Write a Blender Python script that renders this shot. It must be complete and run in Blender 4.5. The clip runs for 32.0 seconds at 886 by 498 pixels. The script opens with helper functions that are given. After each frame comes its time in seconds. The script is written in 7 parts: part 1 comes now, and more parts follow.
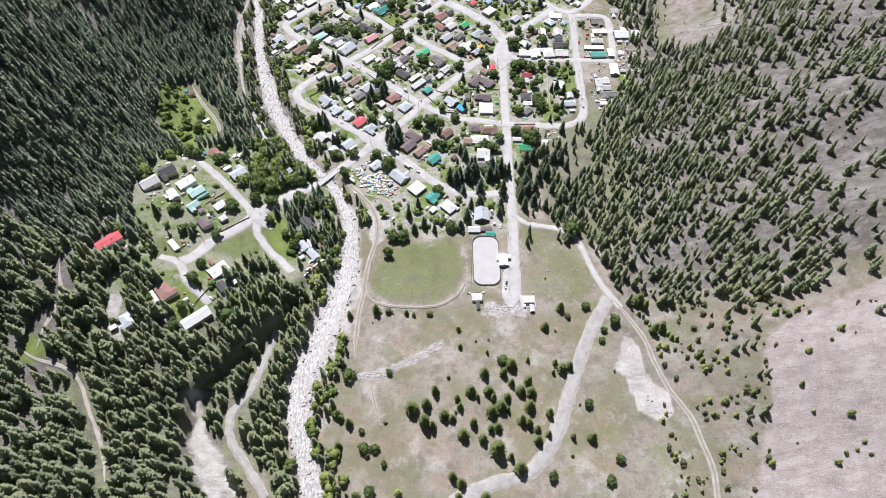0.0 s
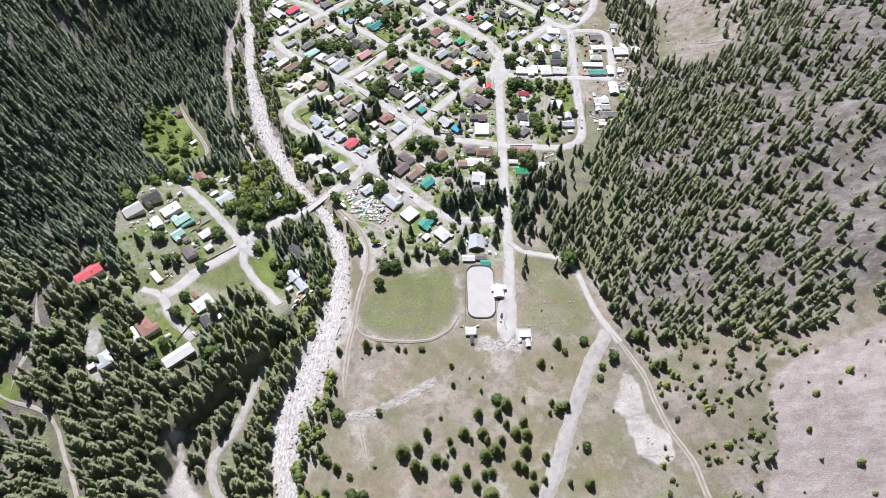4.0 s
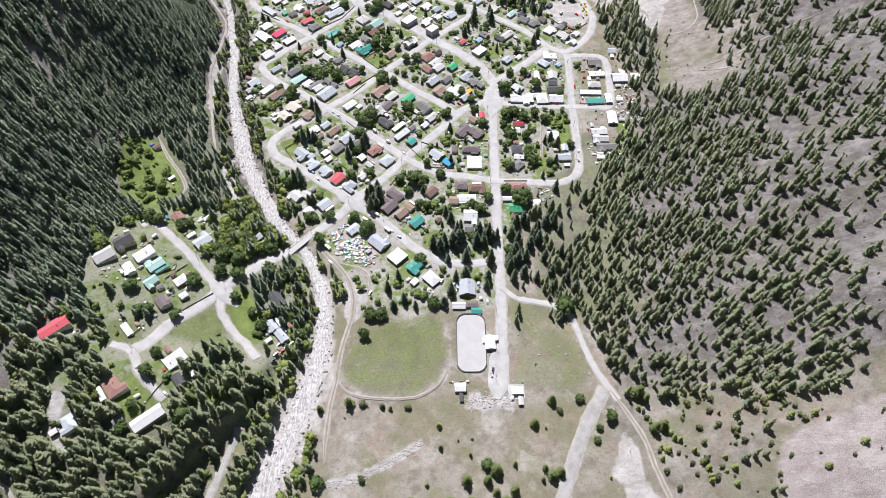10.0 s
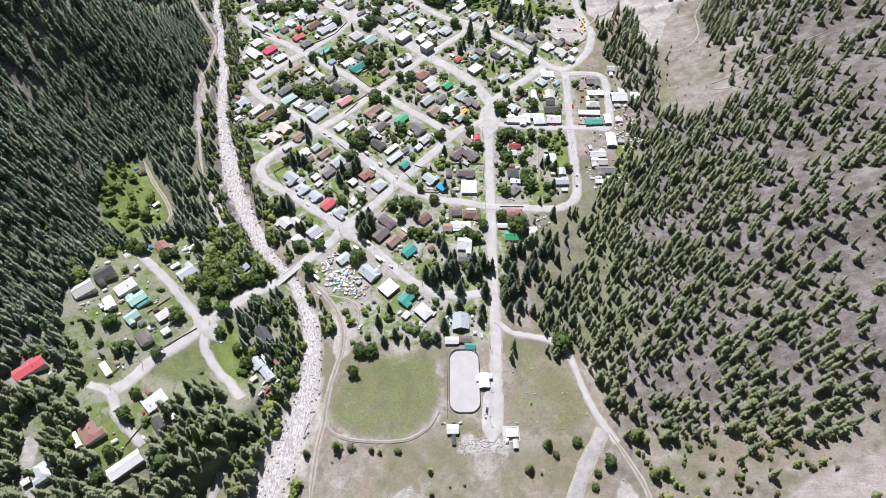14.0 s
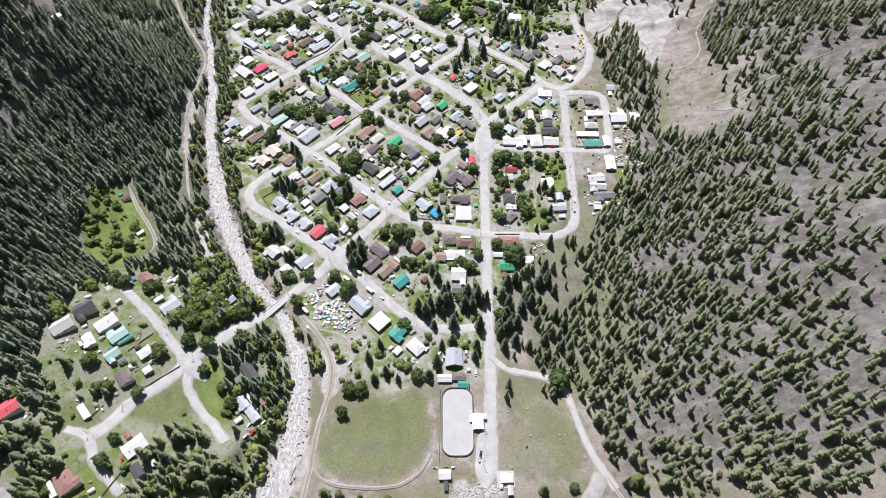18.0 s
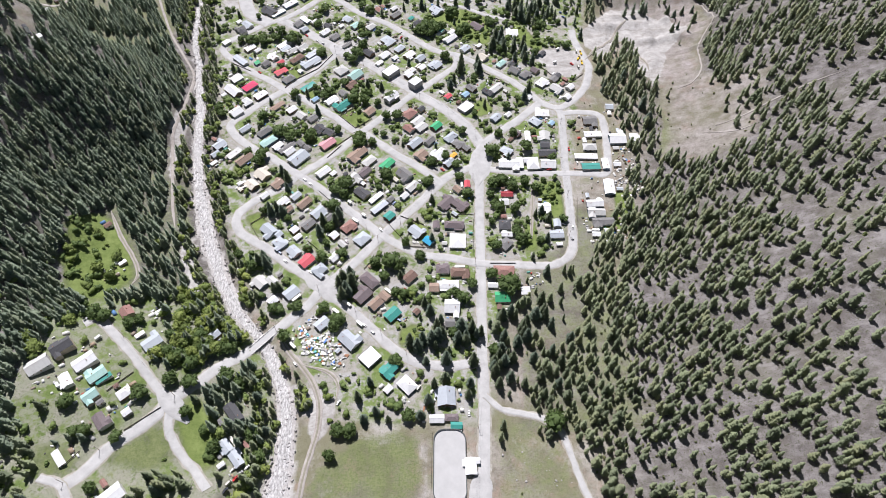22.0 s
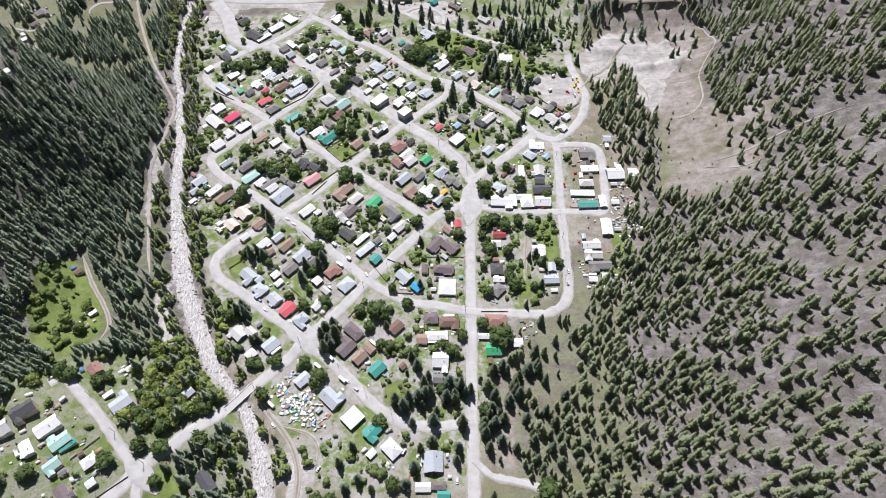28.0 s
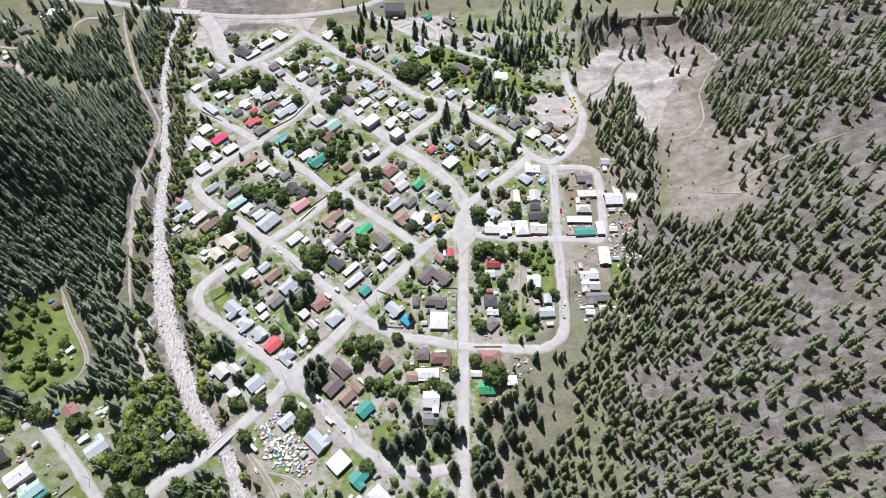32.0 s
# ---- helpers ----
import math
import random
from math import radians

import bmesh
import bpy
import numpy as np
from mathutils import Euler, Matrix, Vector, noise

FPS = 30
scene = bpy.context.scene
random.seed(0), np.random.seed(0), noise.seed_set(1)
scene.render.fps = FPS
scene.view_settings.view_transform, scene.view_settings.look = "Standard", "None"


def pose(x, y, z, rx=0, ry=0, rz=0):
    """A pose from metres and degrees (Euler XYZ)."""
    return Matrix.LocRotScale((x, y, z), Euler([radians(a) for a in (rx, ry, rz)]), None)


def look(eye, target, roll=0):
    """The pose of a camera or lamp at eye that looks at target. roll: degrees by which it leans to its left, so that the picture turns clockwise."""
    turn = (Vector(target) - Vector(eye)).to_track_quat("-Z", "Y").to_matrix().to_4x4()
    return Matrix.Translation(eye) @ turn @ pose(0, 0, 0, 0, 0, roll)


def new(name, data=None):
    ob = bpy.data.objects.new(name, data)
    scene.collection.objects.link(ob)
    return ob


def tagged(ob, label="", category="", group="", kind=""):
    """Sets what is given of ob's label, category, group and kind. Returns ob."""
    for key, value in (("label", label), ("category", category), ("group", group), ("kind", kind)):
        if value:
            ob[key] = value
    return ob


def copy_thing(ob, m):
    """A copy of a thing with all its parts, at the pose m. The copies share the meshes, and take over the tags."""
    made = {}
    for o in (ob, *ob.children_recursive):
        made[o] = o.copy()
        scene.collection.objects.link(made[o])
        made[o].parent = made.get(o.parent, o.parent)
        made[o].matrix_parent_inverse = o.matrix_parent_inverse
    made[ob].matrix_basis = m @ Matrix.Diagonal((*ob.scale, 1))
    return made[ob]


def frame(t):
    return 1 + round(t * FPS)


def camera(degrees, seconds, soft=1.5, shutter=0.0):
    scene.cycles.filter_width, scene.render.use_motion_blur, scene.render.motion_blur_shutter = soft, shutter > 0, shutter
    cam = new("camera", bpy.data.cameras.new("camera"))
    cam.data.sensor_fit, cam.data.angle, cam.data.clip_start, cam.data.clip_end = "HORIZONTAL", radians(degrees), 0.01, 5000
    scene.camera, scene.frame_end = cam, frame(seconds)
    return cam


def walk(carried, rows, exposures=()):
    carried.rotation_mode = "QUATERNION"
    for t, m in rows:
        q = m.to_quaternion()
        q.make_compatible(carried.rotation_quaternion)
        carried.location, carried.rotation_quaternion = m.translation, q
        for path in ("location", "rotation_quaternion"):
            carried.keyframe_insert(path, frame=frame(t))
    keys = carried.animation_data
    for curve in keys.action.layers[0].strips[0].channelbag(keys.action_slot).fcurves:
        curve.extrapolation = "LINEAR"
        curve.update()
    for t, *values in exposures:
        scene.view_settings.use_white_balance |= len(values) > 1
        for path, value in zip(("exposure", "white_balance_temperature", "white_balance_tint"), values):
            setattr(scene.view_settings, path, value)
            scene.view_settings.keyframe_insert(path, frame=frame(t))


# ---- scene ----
# The camera and its path: a level flight up the valley.
cam = camera(72.46, 32.0, 0.5)


def flown(x, y, z, pitch, yaw, roll):
    a, b = radians(pitch), radians(yaw)
    ahead = Vector((-math.sin(b) * math.cos(a), math.cos(b) * math.cos(a), math.sin(a)))
    return look((x, y, z), Vector((x, y, z)) + 500 * ahead, roll)


PATH = [
    (0, flown(-0.00, -0.00, 485.00, -55.118, -0.000, 0.023)),
    (3.5, flown(5.33, 28.47, 485.05, -55.115, 0.002, 0.024)),
    (7, flown(11.01, 57.40, 484.52, -55.113, 0.005, 0.036)),
    (10.5, flown(16.51, 86.48, 484.26, -55.106, 0.007, 0.041)),
    (14, flown(22.00, 115.60, 484.46, -55.105, 0.006, 0.043)),
    (18, flown(27.90, 148.37, 485.36, -55.091, -0.008, 0.024)),
    (21.5, flown(33.20, 177.68, 485.04, -55.100, -0.018, -0.001)),
    (25, flown(39.09, 206.69, 484.89, -55.100, -0.035, -0.022)),
    (28.5, flown(44.85, 236.34, 485.29, -55.083, -0.066, -0.069)),
    (32, flown(51.33, 265.80, 485.04, -55.076, -0.088, -0.097)),
]
walk(cam, PATH, [(0.0, 0.47), (12.0, 0.42), (32.0, 0.34)])

# Sky and sun.
SUN_EL, SUN_AZ = radians(56), radians(-17)
world = bpy.data.worlds.new("world")
scene.world = world
world.use_nodes = True
wn = world.node_tree
sky = wn.nodes.new("ShaderNodeTexSky")
sky.sky_type, sky.sun_disc, sky.sun_elevation, sky.sun_rotation = "NISHITA", False, SUN_EL, SUN_AZ
wn.links.new(sky.outputs[0], wn.nodes["Background"].inputs[0])
wn.nodes["Background"].inputs[1].default_value = 0.032
sun = new("sun", bpy.data.lights.new("sun", "SUN"))
sun.data.energy, sun.data.angle, sun.data.color = 5.0, radians(0.55), (1.0, 0.962, 1.0)
sun_from = Vector((math.sin(SUN_AZ) * math.cos(SUN_EL), math.cos(SUN_AZ) * math.cos(SUN_EL), math.sin(SUN_EL)))
sun.matrix_world = look(sun_from * 800, (0, 0, 0))


# Materials.
def mix(nt, fac, a, b):
    n = nt.nodes.new("ShaderNodeMix")
    n.data_type = "RGBA"
    for socket, v in ((n.inputs[0], fac), (n.inputs[6], a), (n.inputs[7], b)):
        if isinstance(v, (int, float)):
            socket.default_value = v
        elif isinstance(v, tuple):
            socket.default_value = (*v, 1)
        else:
            nt.links.new(v, socket)
    return n.outputs[2]


def ramped(nt, value, lo, hi):
    n = nt.nodes.new("ShaderNodeMapRange")
    n.inputs[1].default_value, n.inputs[2].default_value = lo, hi
    nt.links.new(value, n.inputs[0])
    return n.outputs[0]


def times(nt, a, b, op="MULTIPLY"):
    n = nt.nodes.new("ShaderNodeMath")
    n.operation = op
    for socket, v in zip(n.inputs, (a, b)):
        if isinstance(v, (int, float)):
            socket.default_value = v
        else:
            nt.links.new(v, socket)
    return n.outputs[0]


def noisy(nt, scale, detail=4, rough=0.6, where="Object", stretch=None):
    c = nt.nodes.new("ShaderNodeTexCoord")
    n = nt.nodes.new("ShaderNodeTexNoise")
    n.inputs["Scale"].default_value, n.inputs["Detail"].default_value, n.inputs["Roughness"].default_value = scale, detail, rough
    out = c.outputs[where]
    if stretch:
        m = nt.nodes.new("ShaderNodeMapping")
        m.inputs["Scale"].default_value = stretch
        nt.links.new(out, m.inputs[0])
        out = m.outputs[0]
    nt.links.new(out, n.inputs["Vector"])
    return n.outputs["Fac"]


def attribute(nt, name):
    n = nt.nodes.new("ShaderNodeAttribute")
    n.attribute_name = name
    return n.outputs["Fac"]


def blank(name, rough=0.8, metal=0.0):
    m = bpy.data.materials.new(name)
    m.use_nodes = True
    b = m.node_tree.nodes["Principled BSDF"]
    b.inputs["Roughness"].default_value, b.inputs["Metallic"].default_value = rough, metal
    b.inputs["Specular IOR Level"].default_value = 0.25
    return m, m.node_tree, b


def bumped(nt, b, height_out, strength, distance):
    n = nt.nodes.new("ShaderNodeBump")
    n.inputs["Strength"].default_value, n.inputs["Distance"].default_value = strength, distance
    nt.links.new(height_out, n.inputs["Height"])
    nt.links.new(n.outputs[0], b.inputs["Normal"])


def surface(name, dark, light, scale=0.6, rough=0.85, relief=0.15, metal=0.0, grain=8.0, stretch=None, vary=0.0):
    """Two tones mixed by coarse and fine noise, with relief; vary: how far single objects differ."""
    m, nt, b = blank(name, rough, metal)
    coarse, fine = noisy(nt, scale, stretch=stretch), noisy(nt, grain, 2)
    f = ramped(nt, times(nt, times(nt, coarse, 0.65), times(nt, fine, 0.35), "ADD"), 0.33, 0.67)
    col = mix(nt, f, dark, light)
    if vary:
        info = nt.nodes.new("ShaderNodeObjectInfo")
        col = mix(nt, times(nt, info.outputs["Random"], vary), col, tuple(0.35 * v for v in dark))
    nt.links.new(col, b.inputs["Base Color"])
    bumped(nt, b, fine, relief, 0.12)
    return m


def roof_metal(name, colour, rough=0.45):
    """Painted sheet roofing with standing seams, faded and a little rusty."""
    m, nt, b = blank(name, rough)
    c = nt.nodes.new("ShaderNodeTexCoord")
    w = nt.nodes.new("ShaderNodeTexWave")
    w.bands_direction, w.inputs["Scale"].default_value = "X", 0.55
    nt.links.new(c.outputs["Object"], w.inputs["Vector"])
    n = ramped(nt, noisy(nt, 0.35, 5), 0.35, 0.75)
    info = nt.nodes.new("ShaderNodeObjectInfo")
    col = mix(nt, times(nt, n, 0.4), colour, tuple(0.62 * v + 0.02 for v in colour))
    col = mix(nt, times(nt, info.outputs["Random"], 0.22), col, tuple(0.6 * v for v in colour))
    col = mix(nt, times(nt, ramped(nt, noisy(nt, 1.6, 4), 0.62, 0.72), 0.35), col, (0.2, 0.13, 0.09))
    nt.links.new(col, b.inputs["Base Color"])
    bumped(nt, b, w.outputs["Fac"], 0.25, 0.06)
    return m


def roof_shingle(name, colour):
    """Asphalt shingles in courses, mottled."""
    m, nt, b = blank(name, 0.9)
    c = nt.nodes.new("ShaderNodeTexCoord")
    k = nt.nodes.new("ShaderNodeTexBrick")
    k.inputs["Scale"].default_value, k.inputs["Mortar Size"].default_value = 1.6, 0.03
    k.inputs["Color1"].default_value, k.inputs["Color2"].default_value = (*colour, 1), (*[0.72 * v for v in colour], 1)
    k.inputs["Mortar"].default_value = (*[0.5 * v for v in colour], 1)
    nt.links.new(c.outputs["Object"], k.inputs["Vector"])
    n = ramped(nt, noisy(nt, 0.5, 5), 0.35, 0.7)
    info = nt.nodes.new("ShaderNodeObjectInfo")
    col = mix(nt, times(nt, n, 0.45), k.outputs["Color"], tuple(0.6 * v + 0.03 for v in colour))
    col = mix(nt, times(nt, info.outputs["Random"], 0.3), col, tuple(0.6 * v for v in colour))
    nt.links.new(col, b.inputs["Base Color"])
    bumped(nt, b, k.outputs["Fac"], 0.3, 0.03)
    return m


def foliage(name, dark, light, vary=0.5, dry=(0.2, 0.19, 0.085), share=0.0):
    """Leaves and needles in tufts of two greens; single trees differ; share: how far those of a wood turn to the dry tone."""
    m, nt, b = blank(name, 0.7)
    g = nt.nodes.new("ShaderNodeNewGeometry")
    info = nt.nodes.new("ShaderNodeObjectInfo")
    tufts = []
    for scale, detail in ((0.75, 4), (0.035, 3)):
        n = nt.nodes.new("ShaderNodeTexNoise")
        n.inputs["Scale"].default_value, n.inputs["Detail"].default_value, n.inputs["Roughness"].default_value = scale, detail, 0.72
        nt.links.new(g.outputs["Position"], n.inputs["Vector"])
        tufts.append(n.outputs["Fac"])
    f = times(nt, times(nt, ramped(nt, tufts[0], 0.34, 0.66), 0.7), times(nt, g.outputs["Random Per Island"], 0.3), "ADD")
    col = mix(nt, f, dark, light)
    col = mix(nt, times(nt, info.outputs["Random"], vary), col, tuple(0.5 * v for v in light))
    col = mix(nt, times(nt, ramped(nt, tufts[1], 0.35, 0.65), 0.3), col, tuple(1.15 * v for v in light))
    tint = attribute(nt, "tint")
    col = mix(nt, times(nt, ramped(nt, tint, 0.55, 1.0), share), col, dry)
    col = mix(nt, times(nt, ramped(nt, tint, 0.45, 0.0), 0.6), col, tuple(0.9 * v for v in dark))
    nt.links.new(col, b.inputs["Base Color"])
    b.inputs["Specular IOR Level"].default_value = 0.3
    bumped(nt, b, tufts[0], 0.6, 0.7)
    thin, both = nt.nodes.new("ShaderNodeBsdfTranslucent"), nt.nodes.new("ShaderNodeMixShader")
    nt.links.new(mix(nt, 0.5, col, tuple(1.5 * v for v in light)), thin.inputs[0])
    both.inputs[0].default_value = 0.28
    nt.links.new(b.outputs[0], both.inputs[1])
    nt.links.new(thin.outputs[0], both.inputs[2])
    nt.links.new(both.outputs[0], nt.nodes["Material Output"].inputs[0])
    return m


def ground_material():
    """Dry grassland; lots, green, bare soil, forest floor and scree where the land bears them."""
    m, nt, b = blank("ground", 0.95)
    big, mid, fine, tuft = noisy(nt, 0.02, 5), noisy(nt, 0.1, 6, 0.68), noisy(nt, 0.6, 4, 0.75), noisy(nt, 1.7, 3, 0.7)
    shift = noisy(nt, 0.045, 5, 0.7, stretch=(1, 1, 0.2))
    col = mix(nt, ramped(nt, mid, 0.36, 0.64), (0.195, 0.175, 0.145), (0.355, 0.33, 0.295))
    col = mix(nt, times(nt, ramped(nt, big, 0.46, 0.58), 0.7), col, (0.175, 0.172, 0.098))
    col = mix(nt, times(nt, ramped(nt, shift, 0.52, 0.64), 0.7), col, (0.3, 0.232, 0.185))
    col = mix(nt, times(nt, ramped(nt, noisy(nt, 0.03, 6, 0.7), 0.54, 0.66), 0.75), col, (0.42, 0.4, 0.375))
    col = mix(nt, times(nt, ramped(nt, noisy(nt, 0.05, 5, 0.65), 0.55, 0.66), 0.6), col, (0.16, 0.175, 0.085))
    col = mix(nt, times(nt, ramped(nt, fine, 0.53, 0.66), 0.5), col, (0.12, 0.115, 0.07))
    col = mix(nt, times(nt, ramped(nt, tuft, 0.58, 0.66), 0.55), col, (0.075, 0.075, 0.04))
    floor = mix(nt, ramped(nt, mid, 0.36, 0.66), (0.115, 0.103, 0.1), (0.25, 0.233, 0.232))
    floor = mix(nt, ramped(nt, fine, 0.54, 0.64), floor, (0.085, 0.088, 0.05))
    floor = mix(nt, times(nt, ramped(nt, tuft, 0.56, 0.66), 0.7), floor, (0.05, 0.055, 0.03))
    floor = mix(nt, times(nt, ramped(nt, big, 0.5, 0.65), 0.4), floor, (0.15, 0.148, 0.1))
    gully = noisy(nt, 0.09, 5, 0.7, stretch=(0.32, 1.3, 1))
    floor = mix(nt, times(nt, ramped(nt, gully, 0.53, 0.62), 0.6), floor, (0.29, 0.272, 0.27))
    floor = mix(nt, times(nt, ramped(nt, gully, 0.46, 0.38), 0.5), floor, (0.12, 0.105, 0.095))
    col = mix(nt, attribute(nt, "forest"), col, floor)
    lot = mix(nt, ramped(nt, shift, 0.45, 0.55), (0.16, 0.215, 0.07), (0.32, 0.305, 0.275))
    lot = mix(nt, ramped(nt, times(nt, times(nt, mid, 0.75), times(nt, fine, 0.25), "ADD"), 0.5, 0.57), lot, (0.37, 0.362, 0.356))
    lot = mix(nt, ramped(nt, mid, 0.43, 0.36), lot, (0.11, 0.16, 0.045))
    lot = mix(nt, times(nt, ramped(nt, fine, 0.55, 0.68), 0.6), lot, (0.1, 0.1, 0.06))
    col = mix(nt, attribute(nt, "town"), col, lot)
    green = mix(nt, ramped(nt, mid, 0.35, 0.65), (0.105, 0.138, 0.046), (0.19, 0.215, 0.1))
    green = mix(nt, times(nt, ramped(nt, fine, 0.45, 0.7), 0.45), green, (0.07, 0.095, 0.03))
    lush = mix(nt, ramped(nt, mid, 0.35, 0.65), (0.12, 0.165, 0.045), (0.205, 0.255, 0.085))
    lush = mix(nt, times(nt, ramped(nt, fine, 0.5, 0.72), 0.4), lush, (0.08, 0.11, 0.03))
    green = mix(nt, ramped(nt, attribute(nt, "green"), 0.62, 0.85), green, lush)
    edge = ramped(nt, times(nt, attribute(nt, "green"), times(nt, times(nt, mid, 0.8), times(nt, fine, 0.35), "ADD"), "ADD"), 0.86, 1.2)
    col = mix(nt, edge, col, green)
    scree = mix(nt, ramped(nt, mid, 0.35, 0.65), (0.27, 0.235, 0.228), (0.37, 0.335, 0.328))
    scree = mix(nt, times(nt, ramped(nt, fine, 0.5, 0.68), 0.6), scree, (0.19, 0.16, 0.15))
    scree = mix(nt, times(nt, ramped(nt, gully, 0.54, 0.6), 0.6), scree, (0.42, 0.39, 0.38))
    scree = mix(nt, times(nt, ramped(nt, gully, 0.45, 0.38), 0.55), scree, (0.2, 0.17, 0.155))
    scree = mix(nt, times(nt, ramped(nt, tuft, 0.53, 0.62), 0.5), scree, (0.47, 0.44, 0.43))
    scree = mix(nt, times(nt, ramped(nt, tuft, 0.46, 0.38), 0.45), scree, (0.17, 0.145, 0.135))
    col = mix(nt, ramped(nt, times(nt, attribute(nt, "scree"), times(nt, times(nt, mid, 0.5), times(nt, fine, 0.3), "ADD"), "ADD"), 0.75, 1.0), col, scree)
    bare = mix(nt, ramped(nt, mid, 0.35, 0.65), (0.32, 0.305, 0.292), (0.5, 0.488, 0.478))
    bare = mix(nt, times(nt, ramped(nt, gully, 0.47, 0.4), 0.5), bare, (0.24, 0.225, 0.205))
    bare = mix(nt, times(nt, ramped(nt, fine, 0.5, 0.7), 0.55), bare, (0.22, 0.2, 0.17))
    col = mix(nt, ramped(nt, times(nt, attribute(nt, "bare"), times(nt, times(nt, mid, 0.6), times(nt, fine, 0.4), "ADD"), "ADD"), 0.75, 1.05), col, bare)
    nt.links.new(col, b.inputs["Base Color"])
    bumped(nt, b, times(nt, fine, tuft, "ADD"), 0.6, 0.8)
    return m


M_GROUND = ground_material()
M_ROADS = {
    "gravel": surface("gravel", (0.335, 0.332, 0.33), (0.485, 0.482, 0.48), 0.12, 0.95, 0.2, grain=1.5),
    "asphalt": surface("worn_asphalt", (0.33, 0.33, 0.328), (0.43, 0.43, 0.428), 0.1, 0.9, 0.1, grain=2.0),
    "packed": surface("packed_gravel", (0.25, 0.245, 0.238), (0.4, 0.393, 0.385), 0.15, 0.95, 0.25, grain=1.2),
    "dirt": surface("dirt_track", (0.27, 0.245, 0.225), (0.41, 0.38, 0.355), 0.15, 0.95, 0.25, grain=1.2),
}
M_VERGE = surface("road_edge", (0.24, 0.225, 0.185), (0.42, 0.4, 0.365), 0.25, 0.95, 0.3, grain=1.0)
M_CROWN = surface("dry_turf", (0.19, 0.18, 0.135), (0.29, 0.275, 0.225), 0.4, 0.95, 0.4, grain=1.4)
M_CONCRETE = surface("concrete", (0.38, 0.38, 0.38), (0.47, 0.47, 0.47), 0.1, 0.8, 0.05)
M_BOARD = surface("white_board", (0.6, 0.6, 0.58), (0.78, 0.78, 0.76), 0.5, 0.6, 0.05)
M_BOARD_DARK = surface("dark_rail", (0.05, 0.06, 0.06), (0.1, 0.11, 0.11), 1.0, 0.6, 0.05)
M_WATER, _nt, _b = blank("rushing_water", 0.25)
_f = ramped(_nt, noisy(_nt, 0.5, 6, 0.75, stretch=(1.6, 0.6, 1)), 0.4, 0.62)
_nt.links.new(mix(_nt, _f, (0.26, 0.255, 0.252), (0.64, 0.63, 0.63)), _b.inputs["Base Color"])
bumped(_nt, _b, _f, 0.6, 0.4)
M_STONE = surface("river_stone", (0.28, 0.265, 0.258), (0.47, 0.45, 0.44), 0.8, 0.9, 0.3, grain=3.0)
M_BANK = surface("boulder_bed", (0.29, 0.275, 0.268), (0.54, 0.52, 0.51), 0.35, 0.95, 0.6, grain=1.1)
ROOFS = {
    "white_metal": (roof_metal("white_sheet_roof", (0.76, 0.77, 0.785)), "white sheet metal"),
    "pale_grey": (roof_metal("pale_grey_roof", (0.55, 0.55, 0.54)), "pale grey metal"),
    "silver_blue": (roof_metal("silver_roof", (0.46, 0.5, 0.55)), "silvery blue-grey metal"),
    "grey": (roof_shingle("grey_shingle", (0.27, 0.265, 0.265)), "grey shingle"),
    "charcoal": (roof_shingle("charcoal_shingle", (0.12, 0.12, 0.13)), "charcoal shingle"),
    "red": (roof_metal("red_roof", (0.62, 0.115, 0.14)), "bright red metal"),
    "dark_red": (roof_metal("dark_red_roof", (0.32, 0.05, 0.06)), "dark red metal"),
    "crimson": (roof_metal("crimson_roof", (0.7, 0.07, 0.16)), "crimson metal"),
    "teal": (roof_metal("teal_roof", (0.06, 0.3, 0.26)), "teal metal"),
    "green": (roof_metal("green_roof", (0.07, 0.42, 0.2)), "bright green metal"),
    "brown": (roof_shingle("brown_shingle", (0.26, 0.17, 0.14)), "brown shingle"),
    "rust_pink": (roof_shingle("rust_pink_shingle", (0.42, 0.24, 0.21)), "faded rust-pink shingle"),
    "tan": (roof_shingle("tan_shingle", (0.42, 0.31, 0.25)), "tan shingle"),
    "cream": (roof_metal("cream_roof", (0.66, 0.61, 0.53)), "cream metal"),
    "mauve": (roof_shingle("mauve_shingle", (0.235, 0.195, 0.205)), "mauve-brown shingle"),
    "sky_blue": (roof_metal("sky_blue_roof", (0.3, 0.45, 0.6)), "sky blue metal"),
    "bright_blue": (roof_metal("bright_blue_roof", (0.05, 0.38, 0.62)), "bright blue metal"),
    "aqua": (roof_metal("aqua_roof", (0.4, 0.6, 0.56)), "pale aqua metal"),
    "pink": (roof_metal("pink_roof", (0.72, 0.36, 0.4)), "faded pink metal"),
    "orange": (roof_metal("orange_tarp_roof", (0.75, 0.38, 0.05)), "orange tarpaulin"),
}
WALLS = [
    (surface("white_siding", (0.62, 0.61, 0.58), (0.75, 0.74, 0.71), 0.6, 0.8, 0.1, vary=0.15), "white"),
    (surface("beige_siding", (0.42, 0.36, 0.28), (0.52, 0.46, 0.37), 0.6, 0.8, 0.1, vary=0.2), "beige"),
    (surface("grey_siding", (0.33, 0.33, 0.34), (0.43, 0.43, 0.44), 0.6, 0.8, 0.1, vary=0.2), "grey"),
    (surface("brown_siding", (0.17, 0.12, 0.085), (0.25, 0.18, 0.13), 0.6, 0.85, 0.15, vary=0.2), "brown wood"),
    (surface("blue_siding", (0.2, 0.26, 0.33), (0.28, 0.34, 0.41), 0.6, 0.8, 0.1, vary=0.2), "blue-grey"),
]
M_GLASS, _nt, _b = blank("window_glass", 0.08)
_b.inputs["Base Color"].default_value = (0.03, 0.035, 0.04, 1)
